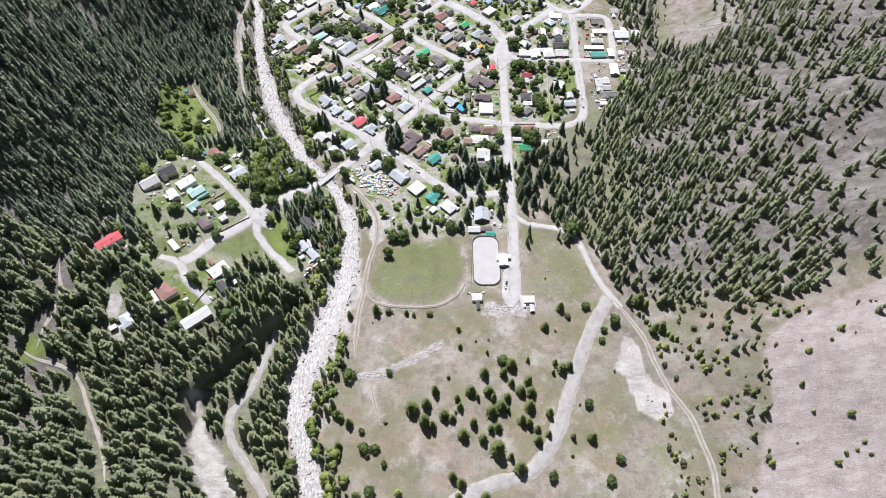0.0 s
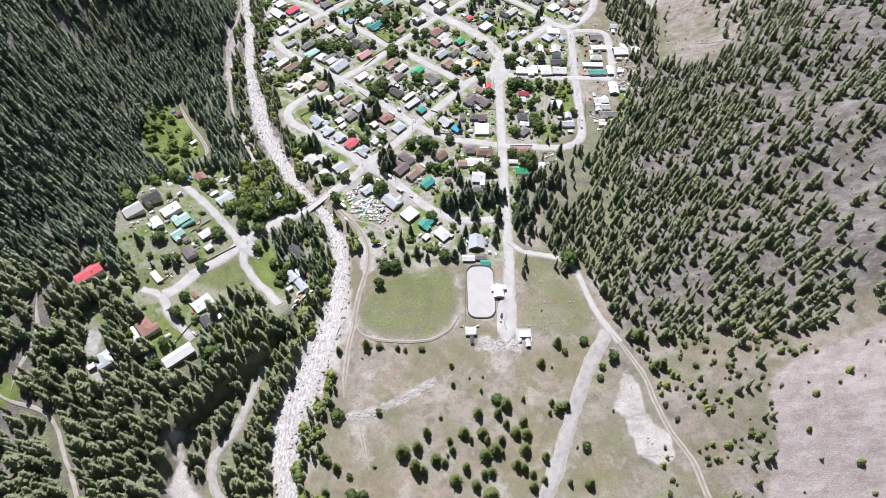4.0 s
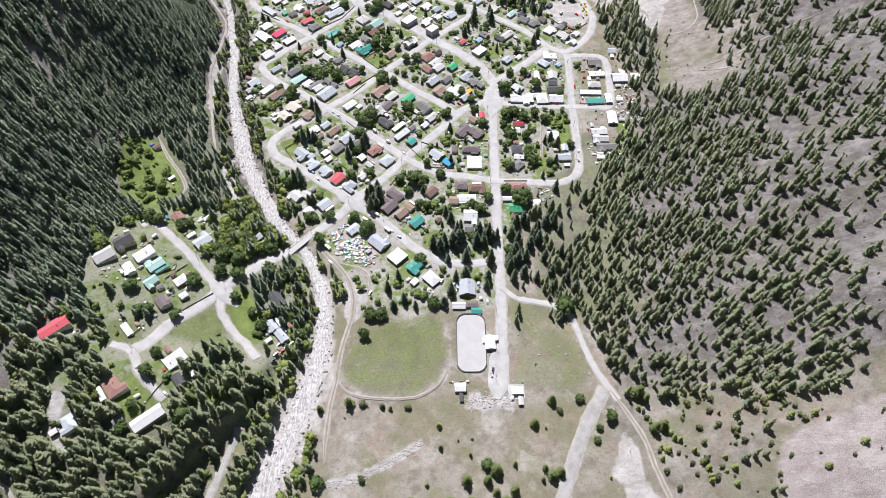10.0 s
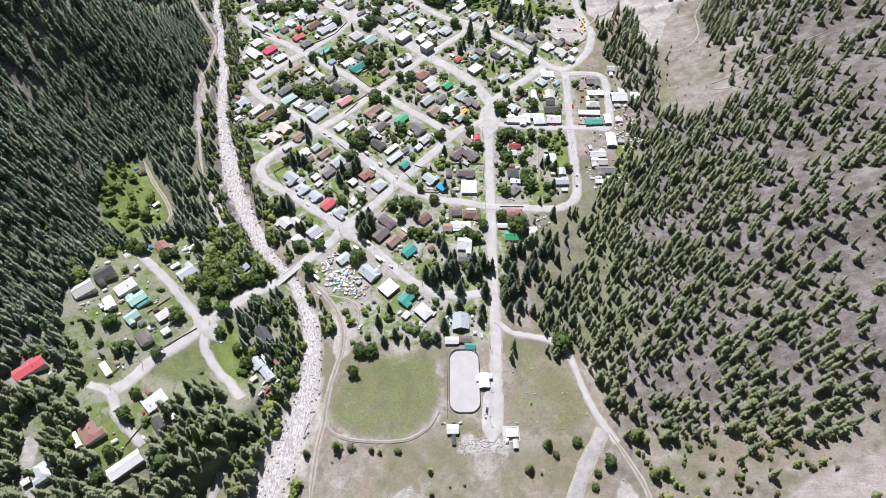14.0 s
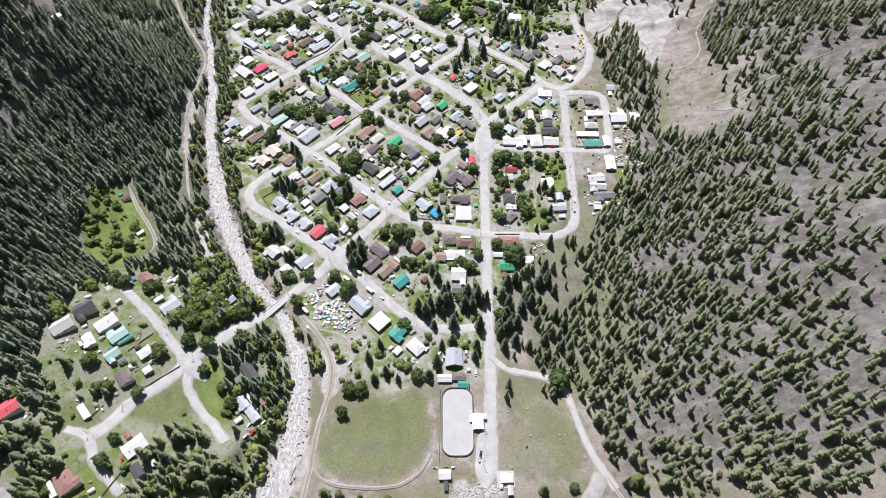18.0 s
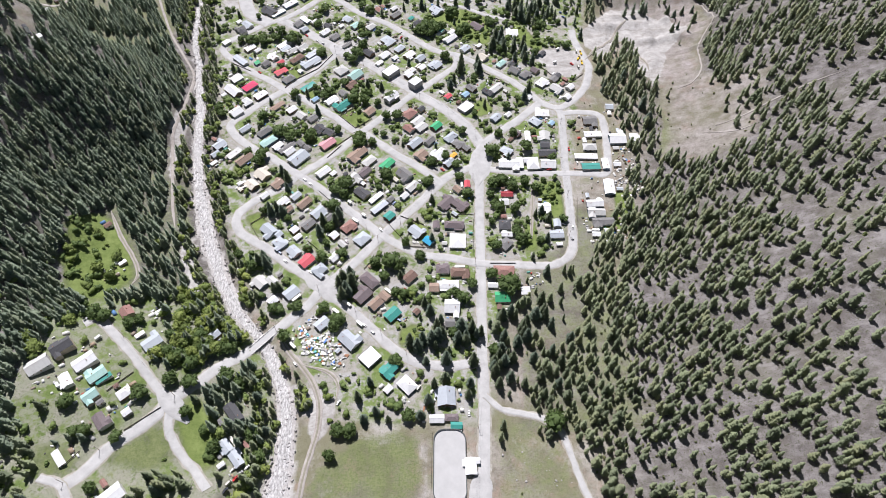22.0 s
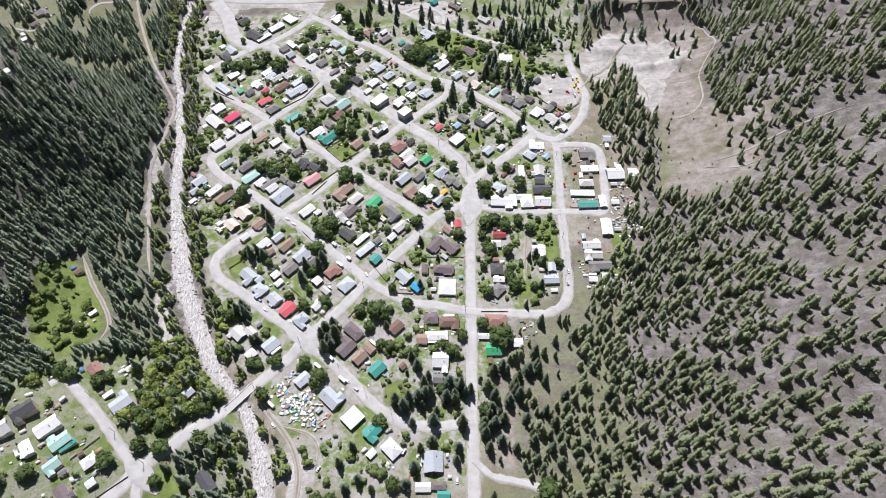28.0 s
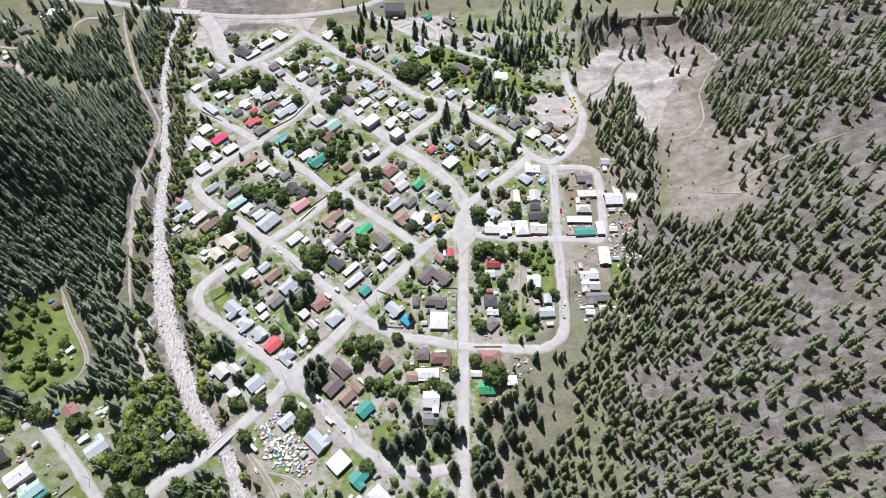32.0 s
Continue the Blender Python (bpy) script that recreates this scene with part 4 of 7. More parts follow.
leafy(94, 590, 9); leafy(105, 583, 8); leafy(105, 553, 9); leafy(89, 553, 9); leafy(108, 515, 9)
leafy(84, 508, 8); leafy(110, 661, 8); leafy(95, 661, 7); leafy(33, 860, 9); leafy(19, 866, 9)
leafy(4, 854, 8); leafy(55, 848, 9); leafy(48, 897, 8); leafy(-67, 842, 8); leafy(-207, 885, 6)
leafy(-246, 863, 6); leafy(-84, 801, 6); leafy(-115, 742, 5); leafy(-40, 712, 7); leafy(-102, 742, 5)
conifer(-124, 593, 14); conifer(-130, 601, 12); conifer(-55, 470, 14); conifer(-49, 474, 14); conifer(-58, 465, 13)
conifer(-126, 485, 15); conifer(-111, 460, 11); conifer(-106, 696, 11); conifer(-4, 474, 9); conifer(13, 401, 15)
conifer(7, 407, 14); conifer(17, 409, 13); conifer(29, 420, 15); conifer(25, 408, 15); conifer(34, 413, 13)
conifer(49, 420, 15); conifer(58, 418, 16); conifer(47, 409, 14); conifer(53, 406, 13); conifer(62, 413, 12)
conifer(85, 431, 13); conifer(92, 435, 13); conifer(101, 419, 15); conifer(104, 411, 14); conifer(80, 394, 13)
conifer(84, 388, 14); conifer(91, 391, 12); conifer(108, 391, 12); conifer(120, 436, 13); conifer(128, 477, 12)
conifer(55, 770, 17); conifer(77, 770, 15); conifer(47, 752, 11); conifer(43, 742, 10); conifer(93, 812, 11)
conifer(108, 842, 13); conifer(121, 812, 14); conifer(134, 801, 15); conifer(133, 734, 12); conifer(127, 721, 12)
conifer(18, 445, 11); conifer(23, 436, 12); conifer(39, 399, 8); conifer(20, 389, 9); conifer(36, 374, 11)
conifer(56, 369, 12); conifer(27, 369, 12); conifer(23, 355, 13); conifer(54, 360, 11); conifer(24, 515, 10)
conifer(136, 539, 12); conifer(130, 549, 10); conifer(124, 546, 9); conifer(132, 515, 10); conifer(117, 495, 8)
conifer(95, 665, 7); conifer(-217, 774, 9); conifer(-209, 770, 8); conifer(-122, 727, 10); conifer(-131, 717, 9)
conifer(79, 369, 13); conifer(88, 374, 12); conifer(99, 369, 11); conifer(75, 384, 12); conifer(113, 374, 12)
conifer(124, 398, 12); conifer(114, 360, 12); conifer(126, 369, 12); conifer(130, 388, 12); conifer(140, 409, 12)
conifer(251, 715, 13); conifer(259, 704, 14); conifer(249, 735, 13); conifer(246, 755, 13); conifer(243, 777, 12)
conifer(259, 676, 14); conifer(257, 649, 13); conifer(220, 735, 11); conifer(231, 745, 11); conifer(208, 841, 11)
conifer(-57, 252, 10.8); conifer(-79, 247, 8.1); conifer(-31, 250, 5.4); leafy(-75, 192, 7); leafy(-43, 195, 4)
conifer(-6, 179, 10.8); conifer(33, 194, 10.8); conifer(55, 201, 10.8); conifer(48, 194, 9.5); leafy(48, 205, 6)
conifer(11, 173, 8.1); conifer(13, 166, 8.1); conifer(22, 179, 9.5); conifer(27, 174, 6.8); conifer(36, 179, 9.5)
conifer(39, 173, 9.5); conifer(54, 186, 8.1); conifer(61, 179, 9.5); conifer(67, 187, 9.5); conifer(69, 178, 9.5)
conifer(50, 174, 8.1); conifer(37, 162, 10.8); conifer(45, 166, 10.8); conifer(50, 164, 6.8); conifer(67, 166, 10.8)
conifer(60, 155, 10.8); conifer(65, 153, 9.5); conifer(-24, 164, 12.2); conifer(-14, 154, 14.9); conifer(-13, 168, 10.8)
conifer(-8, 151, 10.8); conifer(1, 159, 9.5); conifer(7, 157, 6.8); conifer(23, 153, 9.5); conifer(15, 144, 10.8)
conifer(36, 149, 8.1); conifer(41, 150, 8.1); conifer(30, 141, 9.5); conifer(40, 133, 16.2); conifer(56, 119, 12.2)
conifer(50, 128, 8.1); conifer(71, 140, 9.5); conifer(71, 149, 6.8); conifer(7, 114, 9.5); conifer(13, 109, 9.5)
conifer(11, 100, 8.1); conifer(30, 100, 8.1); conifer(111, 142, 9.5); conifer(97, 143, 6.8); leafy(112, 168, 6)
conifer(81, 161, 9.5); conifer(79, 145, 6.8); leafy(79, 114, 6); leafy(129, 126, 5); leafy(120, 111, 5)
conifer(90, 203, 6.8); conifer(95, 197, 9.5); conifer(101, 200, 8.1); conifer(88, 195, 5.4); conifer(100, 254, 9.5)
leafy(122, 256, 5); conifer(85, 236, 8.1); leafy(144, 241, 8); leafy(131, 223, 4); leafy(134, 233, 4)
conifer(174, 231, 12.2); conifer(181, 233, 10.8); conifer(167, 260, 12.2); conifer(172, 254, 10.8); conifer(14, 218, 5.4)
conifer(-80, 160, 9.5); conifer(-71, 153, 9.5); conifer(-78, 157, 6.8); leafy(-61, 147, 4); leafy(-58, 134, 6)
leafy(-50, 134, 5); leafy(-43, 123, 4); conifer(-77, 136, 8.1); conifer(-61, 100, 9.5); leafy(-52, 103, 6)
leafy(-253, 424, 9); leafy(-245, 421, 9); leafy(-224, 417, 8); leafy(-218, 422, 7); leafy(-197, 356, 8)
leafy(-225, 324, 8); leafy(-231, 323, 7); leafy(-244, 344, 8); conifer(-258, 339, 11); leafy(-203, 321, 7)
conifer(-254, 306, 10); leafy(-188, 393, 8); leafy(-178, 388, 9); leafy(-167, 383, 9); leafy(-178, 368, 9)
leafy(-163, 367, 9); leafy(-160, 398, 9); leafy(-189, 408, 8); leafy(-168, 411, 8); leafy(-150, 399, 8)
leafy(-50, 312, 8); leafy(-37, 331, 8); leafy(-46, 331, 8); conifer(-27, 340, 9); conifer(-33, 358, 12)
conifer(-18, 346, 11); conifer(-8, 340, 9); conifer(-24, 370, 11); leafy(7, 343, 8); conifer(17, 343, 10)
leafy(-161, 343, 7); conifer(-140, 342, 10); leafy(-138, 374, 10); leafy(-127, 368, 8); conifer(-119, 376, 10)
conifer(-111, 357, 11); conifer(-104, 345, 10); leafy(-109, 328, 8); leafy(-102, 311, 8); conifer(-100, 331, 9)
conifer(330, 894, 10); conifer(337, 887, 9); conifer(348, 892, 9); conifer(360, 890, 8); conifer(323, 845, 10)
conifer(330, 848, 8); conifer(223, 954, 17); conifer(268, 939, 15); conifer(250, 932, 14); conifer(241, 928, 12)
conifer(258, 945, 11); conifer(275, 934, 10); conifer(96, 821, 14); conifer(109, 821, 13); conifer(132, 816, 16)
conifer(123, 826, 11); conifer(56, 782, 16); conifer(75, 782, 14); conifer(100, 837, 14); leafy(64, 858, 9)
leafy(9, 853, 12); leafy(43, 891, 11); conifer(28, 938, 13); conifer(17, 944, 12); conifer(-52, 939, 11)
conifer(-39, 963, 13); conifer(-51, 982, 14); conifer(-16, 951, 12); leafy(-135, 317, 8); leafy(-145, 330, 6)
conifer(-156, 352, 10); conifer(-146, 353, 9); conifer(-172, 293, 11); conifer(-163, 283, 12); conifer(-156, 272, 11)
conifer(-168, 271, 11); conifer(-159, 262, 12); conifer(-148, 254, 11); conifer(-171, 248, 12); leafy(-174, 235, 11)
leafy(-213, 224, 8); conifer(-249, 265, 10); conifer(-246, 243, 11); leafy(-211, 241, 7); leafy(-208, 268, 8)
conifer(-203, 264, 8); leafy(-205, 284, 7); conifer(-244, 275, 9)
conifer(-53, 961, 12); conifer(-38, 954, 13); conifer(-26, 957, 11); conifer(-61, 930, 14); conifer(-53, 927, 14)
conifer(6, 908, 12); conifer(17, 930, 11); conifer(-16, 927, 11); conifer(51, 915, 11); conifer(66, 915, 14)
conifer(87, 951, 15); conifer(99, 944, 13); conifer(107, 951, 11); conifer(119, 900, 12); conifer(128, 900, 15)
conifer(135, 882, 15); conifer(145, 877, 13); conifer(156, 882, 13); conifer(129, 888, 12); conifer(104, 828, 11)
conifer(109, 813, 13); conifer(121, 792, 12); conifer(133, 792, 11); conifer(142, 787, 13); conifer(162, 911, 13)
conifer(173, 917, 12); conifer(158, 954, 12); conifer(122, 910, 13); conifer(138, 905, 13); conifer(150, 896, 13)
conifer(165, 890, 11); leafy(-91, 952, 10); leafy(-81, 936, 11); leafy(-62, 897, 9); leafy(17, 845, 9)
leafy(12, 866, 9); leafy(24, 855, 11); leafy(37, 798, 10); leafy(-71, 861, 8); leafy(-207, 831, 10)
leafy(-191, 829, 8); leafy(-156, 831, 10); leafy(-172, 850, 10); leafy(-76, 793, 9); leafy(-71, 803, 11)
leafy(-56, 653, 11); leafy(-110, 653, 10); leafy(-156, 627, 11); leafy(-64, 585, 11); leafy(-29, 689, 9)
leafy(-136, 727, 9); leafy(-68, 718, 10); leafy(-55, 714, 10); leafy(-102, 724, 8); leafy(-26, 723, 8)
conifer(30, 411, 15); conifer(28, 402, 11); conifer(53, 410, 14); conifer(66, 415, 13); conifer(32, 427, 11)
conifer(76, 389, 11); conifer(82, 400, 12); conifer(76, 379, 15); conifer(85, 410, 14); conifer(102, 415, 13)
conifer(96, 405, 13); conifer(105, 426, 11); conifer(113, 432, 13); conifer(121, 432, 14); conifer(126, 423, 12)
conifer(120, 447, 14); conifer(37, 390, 15); conifer(59, 388, 15); conifer(-122, 548, 11); conifer(-128, 553, 12)
conifer(-133, 548, 15); conifer(-54, 452, 15); conifer(-52, 459, 13); conifer(-47, 466, 15); conifer(-49, 455, 11)
conifer(-133, 488, 14); conifer(-129, 492, 13); conifer(-115, 459, 11); conifer(-67, 544, 13); conifer(-69, 536, 14)
conifer(-83, 523, 13); conifer(-81, 536, 14); conifer(-122, 579, 11); leafy(45, 455, 8); leafy(52, 450, 9)
leafy(60, 465, 7); leafy(-8, 456, 7); leafy(0, 454, 8); leafy(-55, 428, 9); leafy(-99, 411, 10)
leafy(-141, 400, 8); leafy(-5, 390, 7); leafy(78, 475, 9)


# Houses.
def roof_shape(L, W, eave, rise, hip, over=0.5, thick=0.16):
    """A pitched roof with overhang and thickness: two verges or four hips."""
    l, w = L / 2 + over, W / 2 + over
    ridge = max(0.4, l - w) if hip else l
    drop = rise * over / (W / 2)
    verts, faces = [], []
    for dz in (0, -thick):
        e, t = eave - drop + thick + dz, eave + rise + thick + dz
        verts += [(-l, -w, e), (l, -w, e), (l, w, e), (-l, w, e), (-ridge, 0, t), (ridge, 0, t)]
    faces = [(0, 1, 5, 4), (2, 3, 4, 5), (6, 10, 11, 7), (8, 11, 10, 9), (0, 6, 7, 1), (2, 8, 9, 3)]
    if hip:
        faces += [(1, 2, 5), (3, 0, 4), (7, 11, 8), (9, 10, 6), (1, 7, 8, 2), (3, 9, 6, 0)]
    else:
        faces += [(1, 7, 11, 5), (5, 11, 8, 2), (0, 4, 10, 6), (4, 3, 9, 10)]
    return solid(verts, faces)


def wall_shape(L, W, eave, rise, hip, low=-1.0):
    l, w = L / 2, W / 2
    verts = [(-l, -w, low), (l, -w, low), (l, w, low), (-l, w, low), (-l, -w, eave), (l, -w, eave), (l, w, eave), (-l, w, eave)]
    faces = [(0, 1, 2, 3), (0, 1, 5, 4), (2, 3, 7, 6)]
    if hip:
        faces += [(1, 2, 6, 5), (3, 0, 4, 7), (4, 5, 6, 7)]
    else:
        verts += [(-l, 0, eave + rise), (l, 0, eave + rise)]
        faces += [(1, 2, 6, 9, 5), (3, 0, 4, 8, 7), (4, 5, 9, 8), (6, 7, 8, 9)]
    return solid(verts, faces)


PANE = box_mesh("pane", -0.55, -0.03, -0.42, 0.55, 0.0, 0.42)
FRAME = box_mesh("window_frame", -0.65, -0.02, -0.52, 0.65, 0.04, 0.52, 0.02)
DOOR = box_mesh("door", -0.46, -0.06, 0.0, 0.46, 0.02, 2.02, 0.02)
CHIMNEY = box_mesh("chimney", -0.3, -0.3, -1.2, 0.3, 0.3, 0.9, 0.03)
VENT = box_mesh("roof_vent", -0.18, -0.18, -0.2, 0.18, 0.18, 0.35, 0.04)
house_rng = random.Random(8)
HOUSES = []


def house(x, y, L, W, ang, colour, eave=3.0, shape=""):
    """A detached building: walls, roof, door, windows, sometimes a chimney, porch or lean-to."""
    if W > L:
        L, W, ang = W, L, ang + 90
    if x < -150 and y < 450:
        L, W = 1.06 * L, 1.06 * W
    ang += house_rng.uniform(-2.5, 2.5)
    c, s = math.cos(radians(ang)), math.sin(radians(ang))
    ground = [height(x + c * a - s * b, y + s * a + c * b) for a in (-L / 2, L / 2) for b in (-W / 2, W / 2)]
    z = 0.5 * (max(ground) + sum(ground) / 4)
    roof_mat, roof_words = ROOFS[colour]
    wall_mat, wall_words = WALLS[house_rng.choice((0, 0, 0, 1, 2, 3, 4, 0))]
    if shape == "flat" and eave > 5:
        wall_mat, wall_words = WALLS[2]
    small, trailer = L < 9.5, L > 2.1 * W and W < 7.5
    hip = not small and not trailer and house_rng.random() < 0.28
    rise = (0.10 if trailer else house_rng.choice((0.18, 0.21, 0.26))) * W
    sort = "shed" if small else "mobile_home" if trailer else "house"
    if shape == "flat":
        sort = "shop_building" if eave > 4 else "flat_roofed_building"
    root = new(sort)
    root.matrix_basis = pose(x, y, z, 0, 0, ang)
    words = {"shed": "small shed", "mobile_home": "long low mobile home", "house": "single-storey house" if eave < 4 else "two-storey house", "shop_building": "flat-topped commercial building", "flat_roofed_building": "low flat-roofed building"}[sort]
    tagged(root, f"{wall_words}-walled {words} with {roof_words} roof", "shed" if small else "house", "buildings of the village")
    low = min(ground) - z - 0.6
    if shape == "flat":
        part("wall", wall_shape(L, W, eave, 0, True, low), wall_mat, root)
        bm = bmesh.new()
        add_box(bm, -L / 2 - 0.25, -W / 2 - 0.25, eave + 0.003, L / 2 + 0.25, W / 2 + 0.25, eave + 0.3)
        part("roof", bm, roof_mat, root)
        for a, b, p, q in ((-L / 2 - 0.25, L / 2 + 0.25, -W / 2 - 0.25, -W / 2), (-L / 2 - 0.25, L / 2 + 0.25, W / 2, W / 2 + 0.25)):
            bm = bmesh.new()
            add_box(bm, a, p, eave + 0.303, b, q, eave + 0.65)
            part("parapet", bm, wall_mat, root)
        for k in range(2):
            v = part_of("roof_vent", VENT, M_STEEL, root)
            v.location = (house_rng.uniform(-0.35, 0.35) * L, house_rng.uniform(-0.3, 0.3) * W, eave + 0.5)
    else:
        part("wall", wall_shape(L, W, eave, rise, hip, low), wall_mat, root)
        part("roof", roof_shape(L, W, eave, rise, hip, 0.3 if small else 0.55), roof_mat, root)
        if not hip and not small:
            bm = bmesh.new()
            add_box(bm, -L / 2 - 0.5, -0.16, eave + rise + 0.12, L / 2 + 0.5, 0.16, eave + rise + 0.22)
            part("ridge_cap", bm, roof_mat, root)
        if not small and house_rng.random() < 0.6:
            v = part_of("chimney", CHIMNEY, M_BRICK, root)
            v.location = (house_rng.uniform(-0.3, 0.3) * L, house_rng.choice((-0.18, 0.18)) * W, eave + rise * 0.7)
        if not small and house_rng.random() < 0.7:
            v = part_of("roof_vent", VENT, M_STEEL, root)
            v.location = (house_rng.uniform(-0.35, 0.35) * L, 0.25 * W, eave + rise * 0.55)
    door = part_of("door", DOOR, M_DOOR, root)
    front = -1 if house_rng.random() < 0.5 else 1
    door.matrix_basis = pose(house_rng.uniform(-0.15, 0.15) * L, front * (W / 2 + 0.03), 0.05, 0, 0, 0 if front < 0 else 180)
    rows = [eave * 0.5 + 0.1] if eave < 4.5 else [1.5, 4.2] if eave < 7 else [1.6, 4.1, 6.6]
    for h in rows:
        for side in (-1, 1):
            spots = [0.0] if small else [-0.34, 0.34] if L < 16 else [-0.38, 0.24, 0.4]
            if small or trailer:
                for u in spots[: 1 if small else 2]:
                    if side < 0 or trailer:
                        part_of("window", PANE, M_GLASS, root).matrix_basis = pose(u * L, side * (W / 2 + 0.012), h, 0, 0, 0 if side < 0 else 180)
                continue
            if y > 690:
                for u in spots:
                    part_of("window", PANE, M_GLASS, root).matrix_basis = pose(u * L, side * (W / 2 + 0.012), h, 0, 0, 0 if side < 0 else 180)
                continue
            for u in spots:
                fr = part_of("window", FRAME, M_TRIM, root)
                fr.matrix_basis = pose(u * L, side * (W / 2 + 0.01), h, 0, 0, 0 if side < 0 else 180)
                part_of("pane", PANE, M_GLASS, fr).location = (0, -0.01, 0)
    if sort == "house" and shape != "flat" and house_rng.random() < 0.45:
        a = house_rng.choice((-1, 1)) * L * 0.22
        bm = solid([(a - L * 0.22, front * W / 2, eave - 0.2), (a + L * 0.22, front * W / 2, eave - 0.2), (a + L * 0.22, front * (W / 2 + 2.4), eave - 0.75), (a - L * 0.22, front * (W / 2 + 2.4), eave - 0.75),
                    (a - L * 0.22, front * W / 2, eave - 0.32), (a + L * 0.22, front * W / 2, eave - 0.32), (a + L * 0.22, front * (W / 2 + 2.4), eave - 0.87), (a - L * 0.22, front * (W / 2 + 2.4), eave - 0.87)],
                   [(0, 1, 2, 3), (4, 5, 6, 7), (0, 1, 5, 4), (1, 2, 6, 5), (2, 3, 7, 6), (3, 0, 4, 7)])
        part("porch_roof", bm, roof_mat, root)
        for u in (-0.2, 0.2):
            bm = bmesh.new()
            add_box(bm, a + u * L - 0.06, front * (W / 2 + 2.2) - 0.06, low, a + u * L + 0.06, front * (W / 2 + 2.2) + 0.06, eave - 0.85)
            part("porch_post", bm, M_TRIM, root)
    if sort == "house" and shape != "flat" and L > 10 and house_rng.random() < 0.33:
        wl, ww = W * house_rng.uniform(0.25, 0.4), L * house_rng.uniform(0.28, 0.4)
        u, side = house_rng.choice((-1, 1)) * (L / 2 - ww / 2 - 0.3), -front
        turn = pose(u, side * (W / 2 + wl / 2 - 1.2), 0, 0, 0, 90)
        wing = part("wing_wall", wall_shape(wl + 2.4, ww, eave - 0.15, rise * ww / W, False, low), wall_mat, root)
        wing.matrix_basis = turn
        wing = part("wing_roof", roof_shape(wl + 2.4, ww, eave - 0.15, rise * ww / W, False), roof_mat, root)
        wing.matrix_basis = turn
    HOUSES.append((x, y, L, W, ang))
    n = max(2, int(L / 3))
    for k in range(n + 1):
        u = (k / n - 0.5) * L
        take(x + c * u, y + s * u, W / 2 + 1)
    return root


house(-237.2, 831.6, 7.3, 5.5, 48, "white_metal", 2.4)
house(-206.1, 817.9, 12.8, 8.2, 48, "white_metal", 3)
house(-212.9, 792.9, 21.8, 6.9, 138, "silver_blue", 3)
house(-191.6, 788.1, 6.4, 5.5, 48, "green", 2.4)
house(-180.9, 786.2, 9.1, 8.2, 48, "grey", 3)
house(-174.4, 799.6, 11.0, 8.2, 138, "white_metal", 3)
house(-163.2, 789.2, 8.2, 5.5, 48, "red", 2.4)
house(-159.9, 769.8, 14.6, 7.3, 48, "red", 3)
house(-148.3, 755.9, 13.7, 10.0, 48, "grey", 3)
house(-136.8, 771.6, 5.5, 4.6, 138, "white_metal", 2.4)
house(-164.7, 824.8, 17.8, 6.9, 48, "white_metal", 3)
house(-153.4, 810.9, 12.8, 6.4, 48, "pale_grey", 3)
house(-144.3, 796.2, 17.8, 7.9, 48, "brown", 3)
house(-126.1, 788.4, 23.8, 8.9, 48, "silver_blue", 3)
house(-127.5, 804.1, 14.8, 6.9, 48, "silver_blue", 3)
house(-210.1, 756.8, 12.8, 10.0, 48, "white_metal", 3)
house(-209.1, 733.8, 20.1, 11.0, 138, "white_metal", 3)
house(-191.3, 742.2, 16.4, 9.1, 48, "crimson", 3)
house(-175.9, 726.1, 14.6, 8.2, 48, "white_metal", 3)
house(-189.2, 715.1, 11.0, 7.3, 138, "white_metal", 3)
house(-198.1, 696.7, 12.8, 11.0, 48, "white_metal", 3)
house(-123.1, 741.4, 17.8, 6.9, 48, "teal", 3)
house(-112.6, 720.0, 8.2, 5.5, 48, "sky_blue", 2.4)
house(-93.5, 717.3, 14.6, 8.2, 48, "white_metal", 3)
house(-79.2, 708.6, 19.8, 8.9, 48, "teal", 3)
house(-81.4, 730.2, 9.1, 7.3, 138, "grey", 3)
house(-73.7, 745.5, 12.8, 7.3, 48, "brown", 3)
house(-87.7, 773.0, 13.7, 12.8, 48, "pale_grey", 3)
house(-70.1, 763.3, 16.4, 11.0, 48, "aqua", 3)
house(-25.0, 721.2, 16.4, 8.2, 48, "white_metal", 5.5)
house(-48.5, 698.1, 11.0, 9.1, 48, "tan", 3)
house(-153.5, 707.3, 17.8, 5.9, 48, "tan", 2.4)
house(-136.5, 700.9, 11.0, 7.3, 48, "white_metal", 3)
house(-124.4, 691.5, 11.0, 8.2, 138, "pale_grey", 3)
house(-111.3, 686.8, 10.0, 7.3, 48, "grey", 3)
house(-182.6, 669.3, 12.8, 6.4, 48, "silver_blue", 3)
house(-160.3, 664.9, 16.4, 8.2, 48, "grey", 3)
house(-153.3, 649.2, 17.8, 7.9, 48, "aqua", 3)
house(-142.5, 642.3, 11.0, 6.4, 48, "white_metal", 3)
house(-132.2, 640.4, 19.8, 5.9, 48, "grey", 2.4)
house(-205.0, 643.7, 12.8, 9.1, 48, "silver_blue", 3)
house(-205.9, 629.4, 9.1, 6.4, 48, "silver_blue", 3)
house(-205.0, 616.9, 7.3, 3.7, 48, "white_metal", 2.4)
house(-186.7, 630.4, 15.8, 6.9, 48, "pale_grey", 3)
house(-174.4, 622.2, 18.3, 9.1, 48, "tan", 3)
house(-151.1, 600.5, 13.7, 11.0, 138, "cream", 3)
house(-159.7, 585.8, 11.6, 10.0, 138, "cream", 3)
house(-172.2, 587.8, 5.0, 4.1, 48, "white_metal", 2.4)
house(-133.9, 587.3, 11.6, 7.5, 48, "tan", 3)
